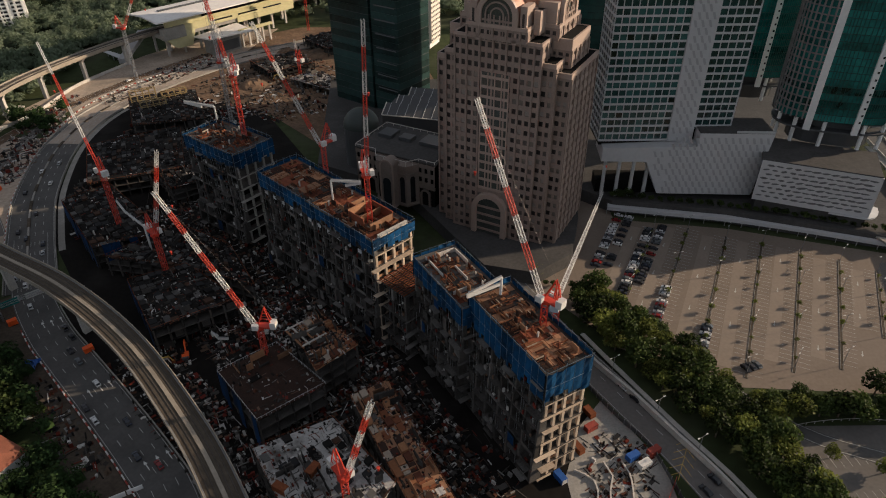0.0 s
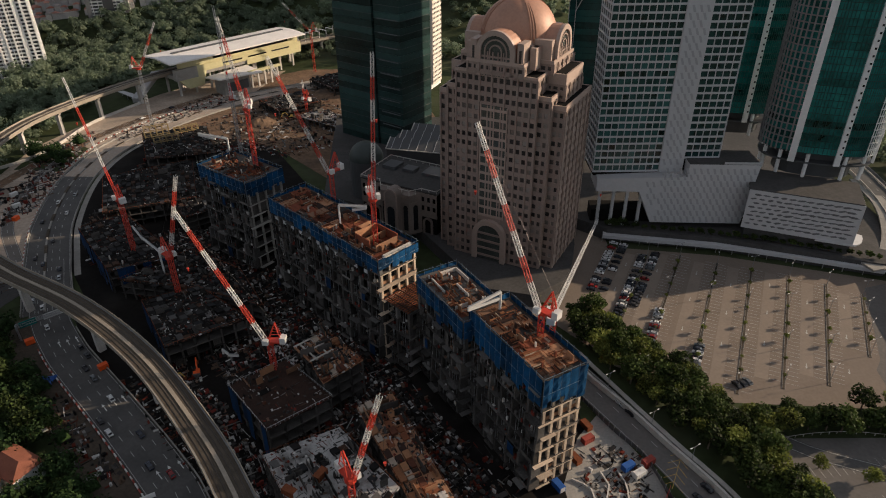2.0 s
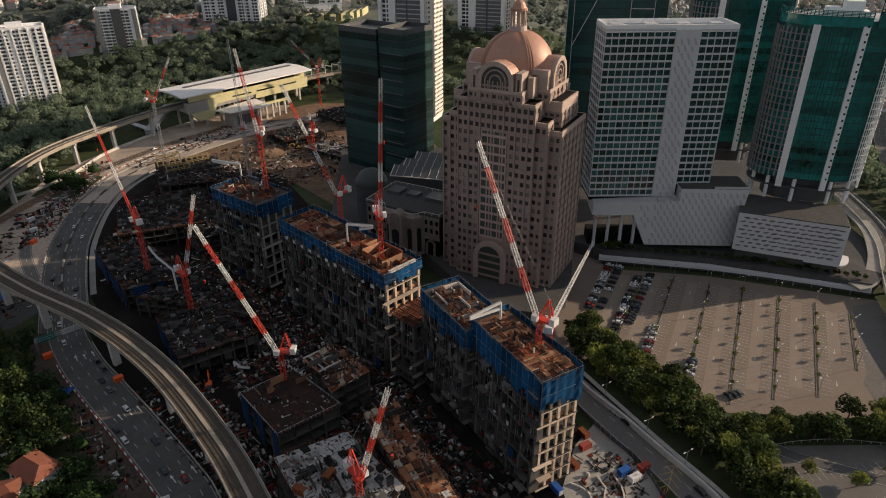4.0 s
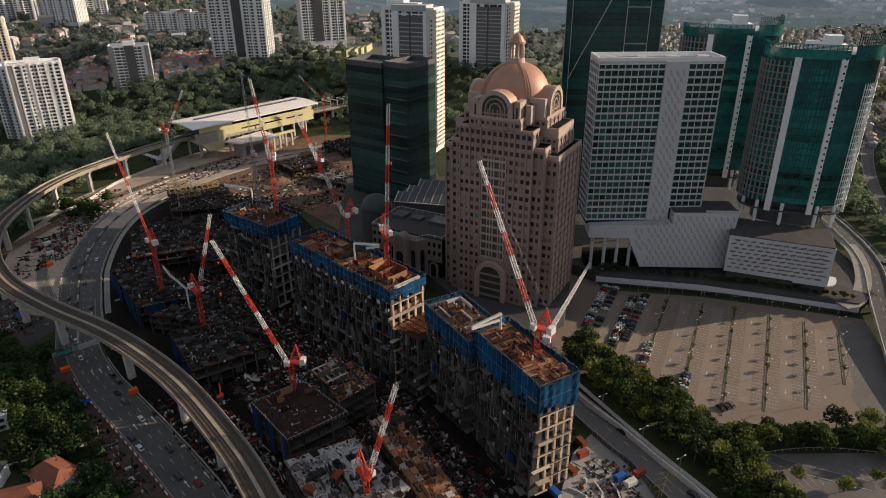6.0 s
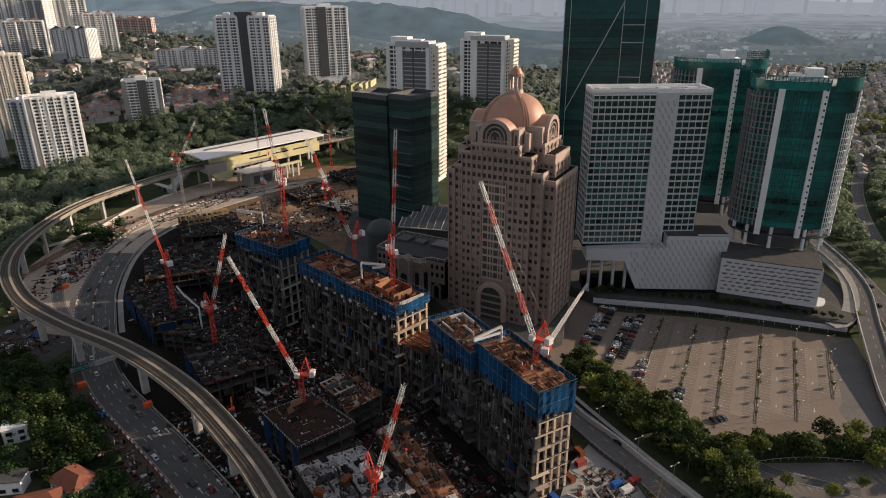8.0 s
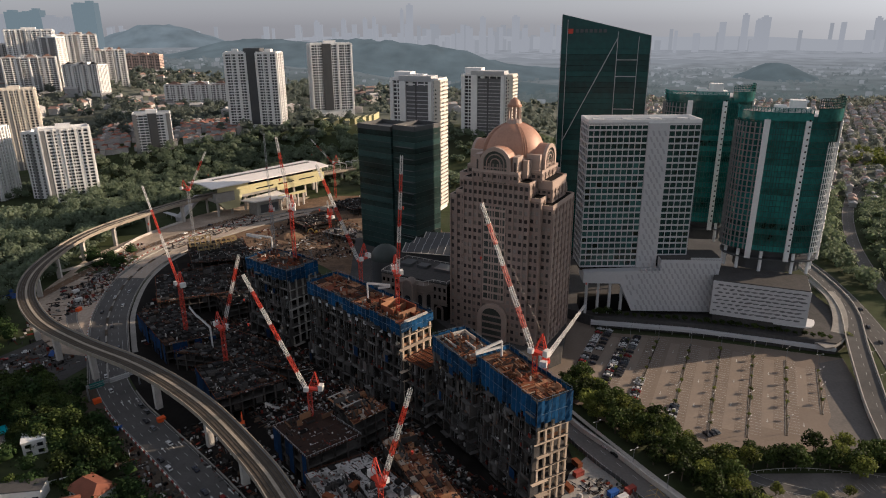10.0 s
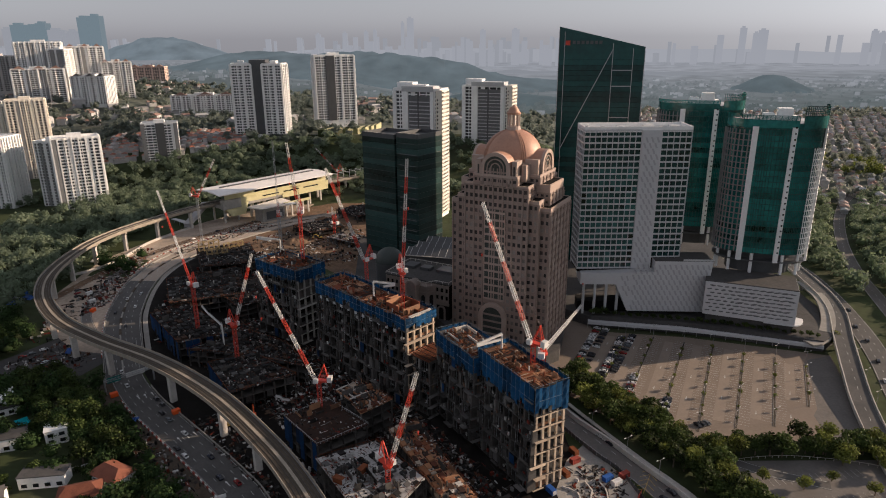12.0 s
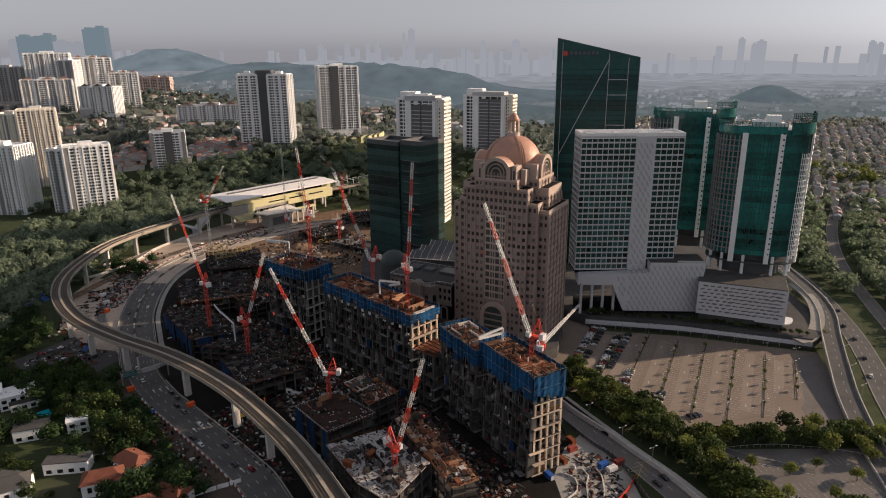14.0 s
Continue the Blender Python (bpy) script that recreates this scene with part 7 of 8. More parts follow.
# far woods and hills
def woods(name, label, regions, size, seed, leaves=16, leafm=None, fine=1.0, height=ground_height):
    """Joined tree crowns of uneven height: a dense heart of each and many small leaf clumps round it."""
    r = np.random.RandomState(seed)
    V, F = [], []
    base = 0
    oct_v = np.array([(1, 0, 0), (0, 1, 0), (-1, 0, 0), (0, -1, 0), (0, 0, 0.9), (0, 0, -0.5)])
    oct_f = np.array([(0, 1, 4), (1, 2, 4), (2, 3, 4), (3, 0, 4), (1, 0, 5), (2, 1, 5), (3, 2, 5), (0, 3, 5)])
    for (x0, x1, y0, y1, n, gate) in regions:
        xs, ys = r.uniform(x0, x1, n), r.uniform(y0, y1, n)
        for x, y in zip(xs, ys):
            if gate and not gate(x, y):
                continue
            z, s = height(x, y), size * (r.uniform(0.55, 1.0) + (0.4 if r.uniform() < 0.18 else 0))
            rise = s * r.uniform(0.45, 0.95)
            V.append(np.array((x, y, z + rise)) + oct_v * s * 0.66 * r.uniform(0.8, 1.1, (6, 1)))
            F.append(oct_f + base)
            base += 6
            k = 5
            lob = r.normal(size=(k, 3))
            lob /= np.linalg.norm(lob, axis=1)[:, None]
            lob[:, 2] = np.abs(lob[:, 2]) * 0.75
            lob = lob * s * 0.48
            pick = r.randint(0, k, leaves)
            d = r.normal(size=(leaves, 3))
            d /= np.linalg.norm(d, axis=1)[:, None]
            d[:, 2] = np.where(d[:, 2] < -0.25, -d[:, 2], d[:, 2])
            c = np.array((x, y, z + rise)) + lob[pick] + d * (s * r.uniform(0.36, 0.58, (leaves, 1)))
            a = np.cross(d, r.normal(size=(leaves, 3)))
            a /= np.linalg.norm(a, axis=1)[:, None]
            b = np.cross(d + r.normal(size=(leaves, 3)) * 0.35, a)
            q = s * fine * r.uniform(0.12, 0.26, (leaves, 1))
            pts = np.stack([c - a * q, c - b * q * 0.8, c + a * q, c + b * q * 0.8 + d * q * 0.35], 1)
            V.append(pts.reshape(-1, 3))
            j = base + np.arange(leaves)[:, None] * 4
            F.append(np.concatenate([j + (0, 1, 2), j + (0, 2, 3)]))
            base += leaves * 4
    V, F = np.concatenate(V), np.concatenate(F)
    me = bpy.data.meshes.new(name)
    me.vertices.add(len(V))
    me.vertices.foreach_set("co", V.ravel())
    me.loops.add(F.size)
    me.loops.foreach_set("vertex_index", F.ravel().astype(np.int32))
    me.polygons.add(len(F))
    me.polygons.foreach_set("loop_start", np.arange(0, F.size, 3, dtype=np.int32))
    me.update(calc_edges=True)
    me.materials.append(leafm or M_WOODS)
    return tagged(new(name, me), label, "woods", kind="stuff")


def clear_of_town(x, y):
    return noise.noise(Vector((x / 160, y / 160, 4.2))) > -0.3


def verge(x, y):
    o = off_highway(x, y)
    if any(math.hypot(x - a, y - b) < r for a, b, r in HOMES):
        return False
    return (18 if y < 172 else 14) < o < 76 and not (-262 < x < -198 and 206 < y < 284) and not (o > 52 and y < 150)


FARL = curve_points([Vector(p) for p in FAR], 8)


def beside_road(x, y):
    return min((p.x - x) ** 2 + (p.y - y) ** 2 for p in FARL) > 121


def off_terraces(x, y):
    return not (-486 < x < -262 and 688 < y - 0.27 * (x + 474) < 806)


def by_the_bend(x, y):
    return x < -290 + 0.18 * max(0, 300 - y) or y < 205


solo("grass_patch", Geo().hexa([(-284, 384), (-252, 380), (-251, 420), (-268, 432), (-286, 424)], -0.2, 0.14), M_GROUND, "overgrown grass patch inside the guideway loop", "grass", "structure")
vl = side_line(curve_points([Vector((*p, 0)) for p in HWY[:8]], 6), -14.5)
sl = side_line(curve_points([Vector((*p, 0)) for p in HWY[:8]], 6), 17.5)
solo("works_strip", strip(Geo(), sl, -9.2, 9.2, -0.2, 0.072), M_SITE, "dark works strip under the guideway", "ground", "structure")
solo("verge_soil", strip(Geo(), vl, -6.6, 6.6, -0.2, 0.06), M_DIRT, "trampled brown works strip along the highway", "ground", "structure")
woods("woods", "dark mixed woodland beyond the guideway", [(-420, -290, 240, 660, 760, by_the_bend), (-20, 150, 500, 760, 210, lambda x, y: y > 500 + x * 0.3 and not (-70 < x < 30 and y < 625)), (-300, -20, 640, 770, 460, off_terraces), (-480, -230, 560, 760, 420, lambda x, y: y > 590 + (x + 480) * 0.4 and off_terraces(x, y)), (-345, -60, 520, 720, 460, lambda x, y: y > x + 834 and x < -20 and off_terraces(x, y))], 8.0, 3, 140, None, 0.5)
woods("thicket", "dense dark green thicket beside the highway verge", [(-270, -100, 100, 236, 640, verge), (-284, -254, 388, 422, 16, None), (-302, -254, 270, 302, 34, lambda x, y: -282 - (y - 270) * 0.58 < x < -259 - (y - 270) * 0.58), (-330, -252, 222, 300, 130, lambda x, y: x < -268 - (y - 240) * 0.35), (-460, -255, 130, 262, 330, lambda x, y: y > 150 + (x + 255) * -0.1)], 6.2, 13, 215, M_THICK, 0.4)
woods("slope_woods", "green wooded slopes beside the expressway", [(250, 330, 340, 640, 190, lambda x, y: (x > 284 or y > 420) and beside_road(x, y)), (284, 520, 150, 640, 1250, beside_road), (286, 410, 230, 540, 520, beside_road), (214, 330, 90, 240, 150, lambda x, y: x > 232 + (y - 100) * 0.25 and beside_road(x, y))], 7.5, 14, 70, M_SLOPE, 0.62)
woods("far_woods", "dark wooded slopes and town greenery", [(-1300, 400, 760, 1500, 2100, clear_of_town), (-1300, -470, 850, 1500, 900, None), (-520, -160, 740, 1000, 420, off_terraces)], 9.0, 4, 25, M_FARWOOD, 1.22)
woods("bright_grove", "light green tree crowns beside the expressway", [(505, 590, 735, 850, 60, beside_road)], 8, 19, 60, M_LEAF2, 0.7)
woods("town_woods", "green crowns between the houses beside the expressway, haze in their colour", [(400, 1300, 120, 1480, 2400, clear_of_town), (400, 1250, 420, 1480, 1500, lambda x, y: noise.noise(Vector((x / 150, y / 150, 3.2))) < -0.15)], 7.5, 9, 22, M_HAZEWOOD, 1.0)


# ---- houses ----
def house_kind(label, w, d, h, roofm, panes):
    t = thing("house", label, "house", "houses")
    part("wall", Geo().box(-w / 2, w / 2, -d / 2, d / 2, -4, h), M_WHITE if panes else M_FARWALL, t)
    e = 0.7
    v = [(-w / 2 - e, -d / 2 - e, h), (w / 2 + e, -d / 2 - e, h), (w / 2 + e, d / 2 + e, h), (-w / 2 - e, d / 2 + e, h), (-w / 2 + d * 0.3, 0, h + d * 0.3), (w / 2 - d * 0.3, 0, h + d * 0.3)]
    part("roof", Geo().add(v, [(3, 2, 1, 0), (0, 1, 5, 4), (1, 2, 5), (2, 3, 4, 5), (3, 0, 4)]), roofm, t)
    for s in panes:
        part("window", Geo().box(s * w - 0.8, s * w + 0.8, -d / 2 - 0.05, -d / 2 + 0.1, h * 0.35, h * 0.75), M_GLASS, t)
    return t


HK = [house_kind("white house with a terracotta hipped roof", 15, 10, 6, M_ROOF, (-0.3, 0.0, 0.3)), house_kind("white house with a grey hipped roof", 16, 11, 6.5, M_ROOFG, (-0.3, 0.0, 0.3))]
hu = set()


def house(k, x, y, deg, s=1.0):
    m = pose(x, y, ground_height(x, y), 0, 0, deg)
    if k not in hu:
        hu.add(k)
        HK[k].matrix_basis = m @ Matrix.Scale(s, 4)
        return
    copy_thing(HK[k], m).scale = (s, s, s)


for k, x, y, deg in ((0, -150, 122, 20), (0, -143, 134, -28), (1, -186, 116, 30), (0, -128, 104, 30), (0, -118, 112, -20)):
    house(k, x, y, deg)


def villa(label, x, y, deg, blocks):
    """A boxy white house: stacked volumes with window bands and flat roofs; blocks: s0, s1, d0, d1, height."""
    fr = Frame2(x, y, deg)
    t = thing("villa", label, "house", "villas", at=(x, y, 0))
    for s0, s1, d0, d1, h in blocks:
        vol = part("wall", fr.box(Geo(), s0, s1, d0, d1, 0, h), M_WHITE, t)
        part("roof", fr.box(Geo(), s0 - 0.3, s1 + 0.3, d0 - 0.3, d1 + 0.3, h, h + 0.35), M_WHITE if h > 6.5 else M_ROOFG, t)
        n = max(1, int((s1 - s0) / 4))
        for k in range(int(h / 3.2)):
            for i in range(n):
                c = s0 + (i + 0.5) * (s1 - s0) / n
                part("window", unit_box(2.2, 0.12, 1.7, M_GLASS), None, t, m=fr.m(c, d1 + 0.03, k * 3.2 + 0.9))
    return t


villa("white modern villa with flat roofs beside a pool", -232, 182, 35, ((0, 16, -12, 0, 7), (4, 20, -9, 4, 4), (-6, 2, -14, -3, 9.5)))
villa("small white villa with roof openings among trees", -186, 160, 28, ((0, 9, -8, 0, 7), (6, 13, -12, -5, 5)))
villa("white house with a long dark roof", -180, 130, 8, ((0, 18, -7, 0, 5.5),))
villa("white house with a brown flat roof", -208, 154, 20, ((0, 14, -9, 0, 6),))
villa("grey-roofed house behind a white wall", -196, 118, -6, ((0, 14, -9, 0, 5),))
solo("pool", Geo().hexa([(-214, 181), (-205, 174), (-203, 178), (-210, 185)], -0.2, 0.12), M_POOL, "small turquoise swimming pool in a garden", "pool")
gw = thing("garden_wall", "white panelled garden wall between trees", "wall")
for i in range(9):
    part("panel", unit_box(3.4, 0.25, 1.6, M_WHITE), None, gw, m=pose(-176 + i * 3.9, 137 + i * 2.0, 0, 0, 0, 27))
gw = thing("garden_wall", "white garden wall beside the highway", "wall")
for i in range(6):
    part("panel", unit_box(4.6, 0.3, 2.0, M_WHITE), None, gw, m=pose(-118 + i * 4.4, 112 + i * 2.4, 0, 0, 0, 28))
rh = random.Random(8)


def joined_houses(name, label, spots, roofm=None):
    """Far rows of small houses, too many to count: pale walls in one mesh, roofs over them in another."""
    w, r = Geo(), Geo()
    for x, y, deg, l, d, h in spots:
        z = ground_height(x, y)
        c, e = math.cos(radians(deg)), math.sin(radians(deg))

        def q(a, b):
            return (x + c * a - e * b, y + e * a + c * b)
        w.hexa([q(-l / 2, -d / 2), q(l / 2, -d / 2), q(l / 2, d / 2), q(-l / 2, d / 2)], z - 4, z + h)
        k = [q(-l / 2 - 0.5, -d / 2 - 0.6), q(l / 2 + 0.5, -d / 2 - 0.6), q(l / 2 + 0.5, d / 2 + 0.6), q(-l / 2 - 0.5, d / 2 + 0.6), q(-l / 2 + 1, 0), q(l / 2 - 1, 0)]
        zs = [h, h, h, h, h + d * 0.28, h + d * 0.28]
        r.add([(*p, z + t) for p, t in zip(k, zs)], [(3, 2, 1, 0), (0, 1, 5, 4), (1, 2, 5), (2, 3, 4, 5), (3, 0, 4)])
    t = thing(name, label, "houses", kind="stuff")
    part("wall", w, M_FARWALL, t, kind="stuff")
    part("roof", r, roofm or M_FARROOF, t, kind="stuff")


spots = []
for row in range(8):
    for i in range(34):
        x, y = -476 + i * 6.2 + row * 4 + rh.uniform(-0.6, 0.6), 702 + row * 12.5 + i * 1.65 + rh.uniform(-0.8, 0.8)
        if math.hypot(x + 357, y - 712) > 30 and rh.random() < 0.9:
            spots.append((x, y, 15 + rh.choice((0, 0, 90)), 5.4, 6.6, rh.choice((4.5, 5.5, 6.5))))
joined_houses("terrace_rows", "rows of terraced houses with reddish roofs", spots, M_TERRACE)
spots = []
for i in range(900):
    x, y = rh.uniform(-1100, 60), rh.uniform(880, 1490)
    if noise.noise(Vector((x / 120, y / 120, 9.2))) > 0.02:
        spots.append((x, y, rh.choice((5, 15, 95, 40)), rh.uniform(9, 22), rh.uniform(8, 12), rh.choice((5, 6, 7, 7, 12))))
for i in range(-70, 110):
    for j in range(-10, 95):
        u, v = i * 8.4 + rh.uniform(-1, 1), j * 17.5 + rh.uniform(-2, 2)
        x, y = 700 + u * 0.47 + v * 0.88 - 500, 420 + u * 0.88 - v * 0.47 + 420
        if 400 < x < 1400 and 420 < y < 1490 and noise.noise(Vector((x / 150, y / 150, 3.2))) > -0.34 and rh.random() < 0.66:
            spots.append((x, y, 62 + rh.choice((0, 0, 90)) + rh.uniform(-6, 6), rh.uniform(6, 9), rh.uniform(6, 9), rh.choice((3, 4, 5, 6, 6, 9))))
joined_houses("town_houses", "pale town houses with red and grey roofs among trees", spots)


# ---- vehicles ----
def make_car():
    t = thing("car", "parked passenger car", "car", "cars")
    body = Geo()
    prof = [(-2.2, 0.35), (2.2, 0.35), (2.25, 0.75), (1.2, 0.95), (0.55, 1.42), (-1.2, 1.45), (-1.95, 1.0), (-2.25, 0.9)]
    n = len(prof)
    v = [(x, -0.85 if z < 1.2 else -0.68, z) for x, z in prof] + [(x, 0.85 if z < 1.2 else 0.68, z) for x, z in prof]
    body.add(v, [tuple(range(n)), tuple(range(2 * n - 1, n - 1, -1))] + [(i, i + n, (i + 1) % n + n, (i + 1) % n) for i in range(n)])
    part("body", body, M_CAR, t)
    glass = Geo().add([(1.21, -0.74, 0.99), (1.21, 0.74, 0.99), (0.6, 0.64, 1.42), (0.6, -0.64, 1.42), (1.0, -0.7, 0.9), (1.0, 0.7, 0.9), (0.5, 0.6, 1.3), (0.5, -0.6, 1.3)], [(0, 1, 2, 3), (0, 4, 5, 1), (3, 2, 6, 7)])
    glass.add([(-1.25, -0.62, 1.44), (-1.25, 0.62, 1.44), (-1.95, 0.72, 1.03), (-1.95, -0.72, 1.03)], [(0, 1, 2, 3)])
    for s in (-1, 1):
        glass.add([(-1.5, s * 0.82, 1.0), (0.95, s * 0.82, 1.0), (0.5, s * 0.72, 1.36), (-1.15, s * 0.72, 1.38)], [(0, 1, 2, 3)])
    part("glazing", glass, M_GLASS, t, "dark car windows")
    for s in (-1, 1):
        for x in (-1.4, 1.4):
            part("wheel", Geo().tube((x, s * 0.86, 0.33), (x, s * 0.62, 0.33), 0.33, 0.33, 10), M_TYRE, t)
    return t


CAR = make_car()
first_car = [True]


def car(x, y, deg, z, label=""):
    m = pose(x, y, z, 0, 0, deg)
    if first_car[0]:
        first_car[0] = False
        CAR.matrix_basis = m
        ob = CAR
    else:
        ob = copy_thing(CAR, m)
    if label:
        ob["label"] = label


rc = random.Random(15)
for a, b, side, p in (((93.0, 284), (70.5, 237), 2.4, 0.9), ((93.0, 284), (70.5, 237), -2.8, 0.45), ((104.3, 268), (78.9, 217), 3.1, 0.9), ((106, 273), (82, 226), -3.1, 0.75),
                      ((97.5, 223), (86.8, 201), 0.6, 0.95), ((107, 198), (97, 178), 0.8, 0.95), ((118, 176), (108, 172), 0.0, 0.8)):
    fr = Frame2(*a, math.degrees(math.atan2(b[1] - a[1], b[0] - a[0])))
    run = math.hypot(b[0] - a[0], b[1] - a[1])
    k = 1.0
    while k < run:
        if rc.random() < p:
            q = fr.p(k, side)
            car(q.x, q.y, fr.deg + 90 + rc.choice((0, 180)) + rc.uniform(-2, 2), 0.09, "car parked in a lot bay")
        k += 2.6
hp = curve_points([Vector(p) for p in HWY], 2.0)
for i in range(20, 175, 4):
    if rc.random() < 0.75:
        off = rc.choice((-5.7, -1.9, 1.9, 5.6))
        t = hp[i + 1] - hp[i - 1]
        q = side_line(hp[i - 1:i + 2], off)[1]
        car(q.x, q.y, math.degrees(math.atan2(t.y, t.x)) + (180 if off > 9 else 0), 0.24, "car on the highway")
for x, y, deg in ((-250, 247, 35), (-247, 251, 35), (-243, 256, 40), (-233, 240, 80), (-228, 236, 80), (-303, 335, 20), (-310, 338, 25), (-262, 370, 92), (-259, 402, 95), (-254, 437, 110), (-268, 340, 60), (-271, 346, 60), (-274, 352, 60), (-236, 480, 55), (-222, 505, 50), (64.5, 165, 119), (67.5, 159.5, 119), (78, 143, 119), (84, 126, 119), (80, 122, 119), (266, 330, 80), (262, 308, 76), (251, 282, 70), (246, 262, 70), (236, 236, 66), (226, 214, 66)):
    car(x, y, deg, 0.2, "car on a side road")

LANE_ARROW = Geo().hexa([(-2.2, -0.16), (0.9, -0.16), (0.9, 0.16), (-2.2, 0.16)], 0.0, 0.014).hexa([(0.9, -0.6), (2.6, 0.0), (0.9, 0.6)], 0.0, 0.014).mesh("road_arrow", M_ARROW)
arrows = thing("road_arrows", "white painted lane arrows on the highway", "road marking", kind="structure")
for x, y in ((-95.9, 133.3), (-92.8, 135.5), (-90.2, 137.7), (-127.9, 164.7), (-125.4, 167.5), (-122.5, 169.5), (-163.3, 202.1), (-160.3, 203.5), (-157.5, 205.5)):
    k = min(range(1, len(hp) - 1), key=lambda i: (hp[i].x - x) ** 2 + (hp[i].y - y) ** 2)
    t = hp[k + 1] - hp[k - 1]
    part("arrow", LANE_ARROW, None, arrows, m=pose(x, y, 0.236, 0, 0, math.degrees(math.atan2(t.y, t.x))))

# ---- walkway, walls, fences ----
wl = curve_points([Vector(p) for p in ((84, 286), (112, 280), (140, 274), (172, 264), (212, 249))], 8)
ww = thing("covered_walkway", "covered walkway with a pale flat roof along the lot", "walkway", kind="structure")
for i in range(len(wl) - 1):
    part("roof_panel", strip(Geo(), [Vector((*wl[i], 0)), Vector((*wl[i + 1], 0))], -2.3, 2.3, 4.1 + 0.03 * (i % 2), 4.5), M_PGREY, ww)
    part("fascia", strip(Geo(), [Vector((*wl[i], 0)), Vector((*wl[i + 1], 0))], -2.42, -2.3, 2.6, 4.4), M_PGREY, ww)
    part("fascia", strip(Geo(), [Vector((*wl[i], 0)), Vector((*wl[i + 1], 0))], 2.3, 2.42, 2.6, 4.4), M_PGREY, ww)
    for d in (-1.9, 1.9):
        q = side_line(wl, d)[i]
        part("post", unit_box(0.3, 0.3, 4.1, M_CONC), None, ww, m=pose(q.x, q.y, 0))
wall = curve_points([Vector((*p, 0)) for p in ((52, 190), (58, 177), (67.5, 162.5), (78, 143.5), (86.5, 129), (94, 112), (102, 90))])
solo("boundary_wall", strip(Geo(), side_line(wall, 1.2), -0.5, 0.5, 0, 2.6), M_PALE, "long pale concrete boundary wall along the street", "wall", "structure")
fence = curve_points([Vector((*p, 0)) for p in ((44, 182), (51.5, 166), (59.5, 151), (66.7, 140), (70.5, 126), (74, 108), (78, 92))], 2.5)
fe = thing("hoarding", "dark site hoarding of steel posts and rails", "fence", kind="structure")
for i in range(len(fence) - 1):
    part("panel", Geo().beam(fence[i] + Vector((0, 0, 1.1)), fence[i + 1] + Vector((0, 0, 1.1)), 0.08, 1.9), M_DGREY, fe)
    part("post", unit_box(0.15, 0.15, 2.5, M_STEEL), None, fe, m=pose(fence[i].x, fence[i].y, 0))
path = curve_points([Vector((*p, 0)) for p in ((55, 194), (63.5, 177), (73, 158.6), (81.6, 142.5), (90, 128), (98, 110))])
solo("footpath", strip(Geo(), path, -0.9, 0.9, -0.2, 0.35), M_PALE, "pale concrete footpath along the tree belt", "pavement", "structure")
solo("drain", strip(Geo(), side_line(path, 2.2), -1.0, 1.0, -0.3, 0.04), M_DARK, "dark open drain between wall and footpath", "drain", "structure")
hz = Geo()
HZ = Frame2(73, 126, 62)
for i in range(5):
    hz.beam(HZ.at(i * 3.4, 3.2, 0.15), HZ.at(i * 3.4 + 3.4, -0.2, 0.15), 0.16, 0.012)
    hz.beam(HZ.at(i * 3.4, -3.6, 0.15), HZ.at(i * 3.4 + 3.4, -0.2, 0.15), 0.16, 0.012)
hz.beam(HZ.at(0, -0.2, 0.15), HZ.at(17, -0.2, 0.15), 0.16, 0.012)
solo("hatch_marking", hz, M_YELLOW, "worn yellow hatch marking on the street", "road marking", "stuff")
bl = curve_points([Vector((*p, 0)) for p in ((-249, 388), (-248, 428), (-236, 462), (-214, 496), (-186, 530))], 2.6)
ob = thing("road_barrier", "row of red and white barriers dividing the lit lanes", "barrier", kind="structure")
for i in range(len(bl) - 1):
    part("barrier", Geo().beam(bl[i] + Vector((0, 0, 0.6)), bl[i].lerp(bl[i + 1], 0.55) + Vector((0, 0, 0.6)), 0.4, 0.8), M_SKIP if i % 3 == 0 else M_CWHITE, ob)
# highway barriers in red and white, and the far kerb wall
for off, first, last in ((-8.3, 20, 88), (8.2, 20, 92), (-11.2, 112, 172), (10.9, 112, 172)):
    bl = side_line(curve_points([Vector((*p, 0)) for p in HWY], 2.2), off)
    ob = thing("road_barrier", "row of red and white plastic road barriers" if off < 0 else "low grey concrete road barrier", "barrier", kind="structure")
    if off > 0:
        part("barrier", strip(Geo(), bl[first:last], -0.22, 0.22, 0.05, 1.0), M_CONC, ob)
        continue
    for i in range(len(bl) - 1):
        if first < i < last:
            part("barrier", Geo().beam(bl[i] + Vector((0, 0, 0.55)), bl[i].lerp(bl[i + 1], 0.86) + Vector((0, 0, 0.55)), 0.45, 0.95), M_SKIP if i % 2 else M_CWHITE, ob)


for i in range(len(wl) - 1):
    for k in (0.2, 0.7):
        q = side_line(wl, -4.2)[i].lerp(side_line(wl, -4.2)[i + 1], k)
        plant(4, q.x, q.y, rt_.uniform(0.7, 1.1), 6.6)

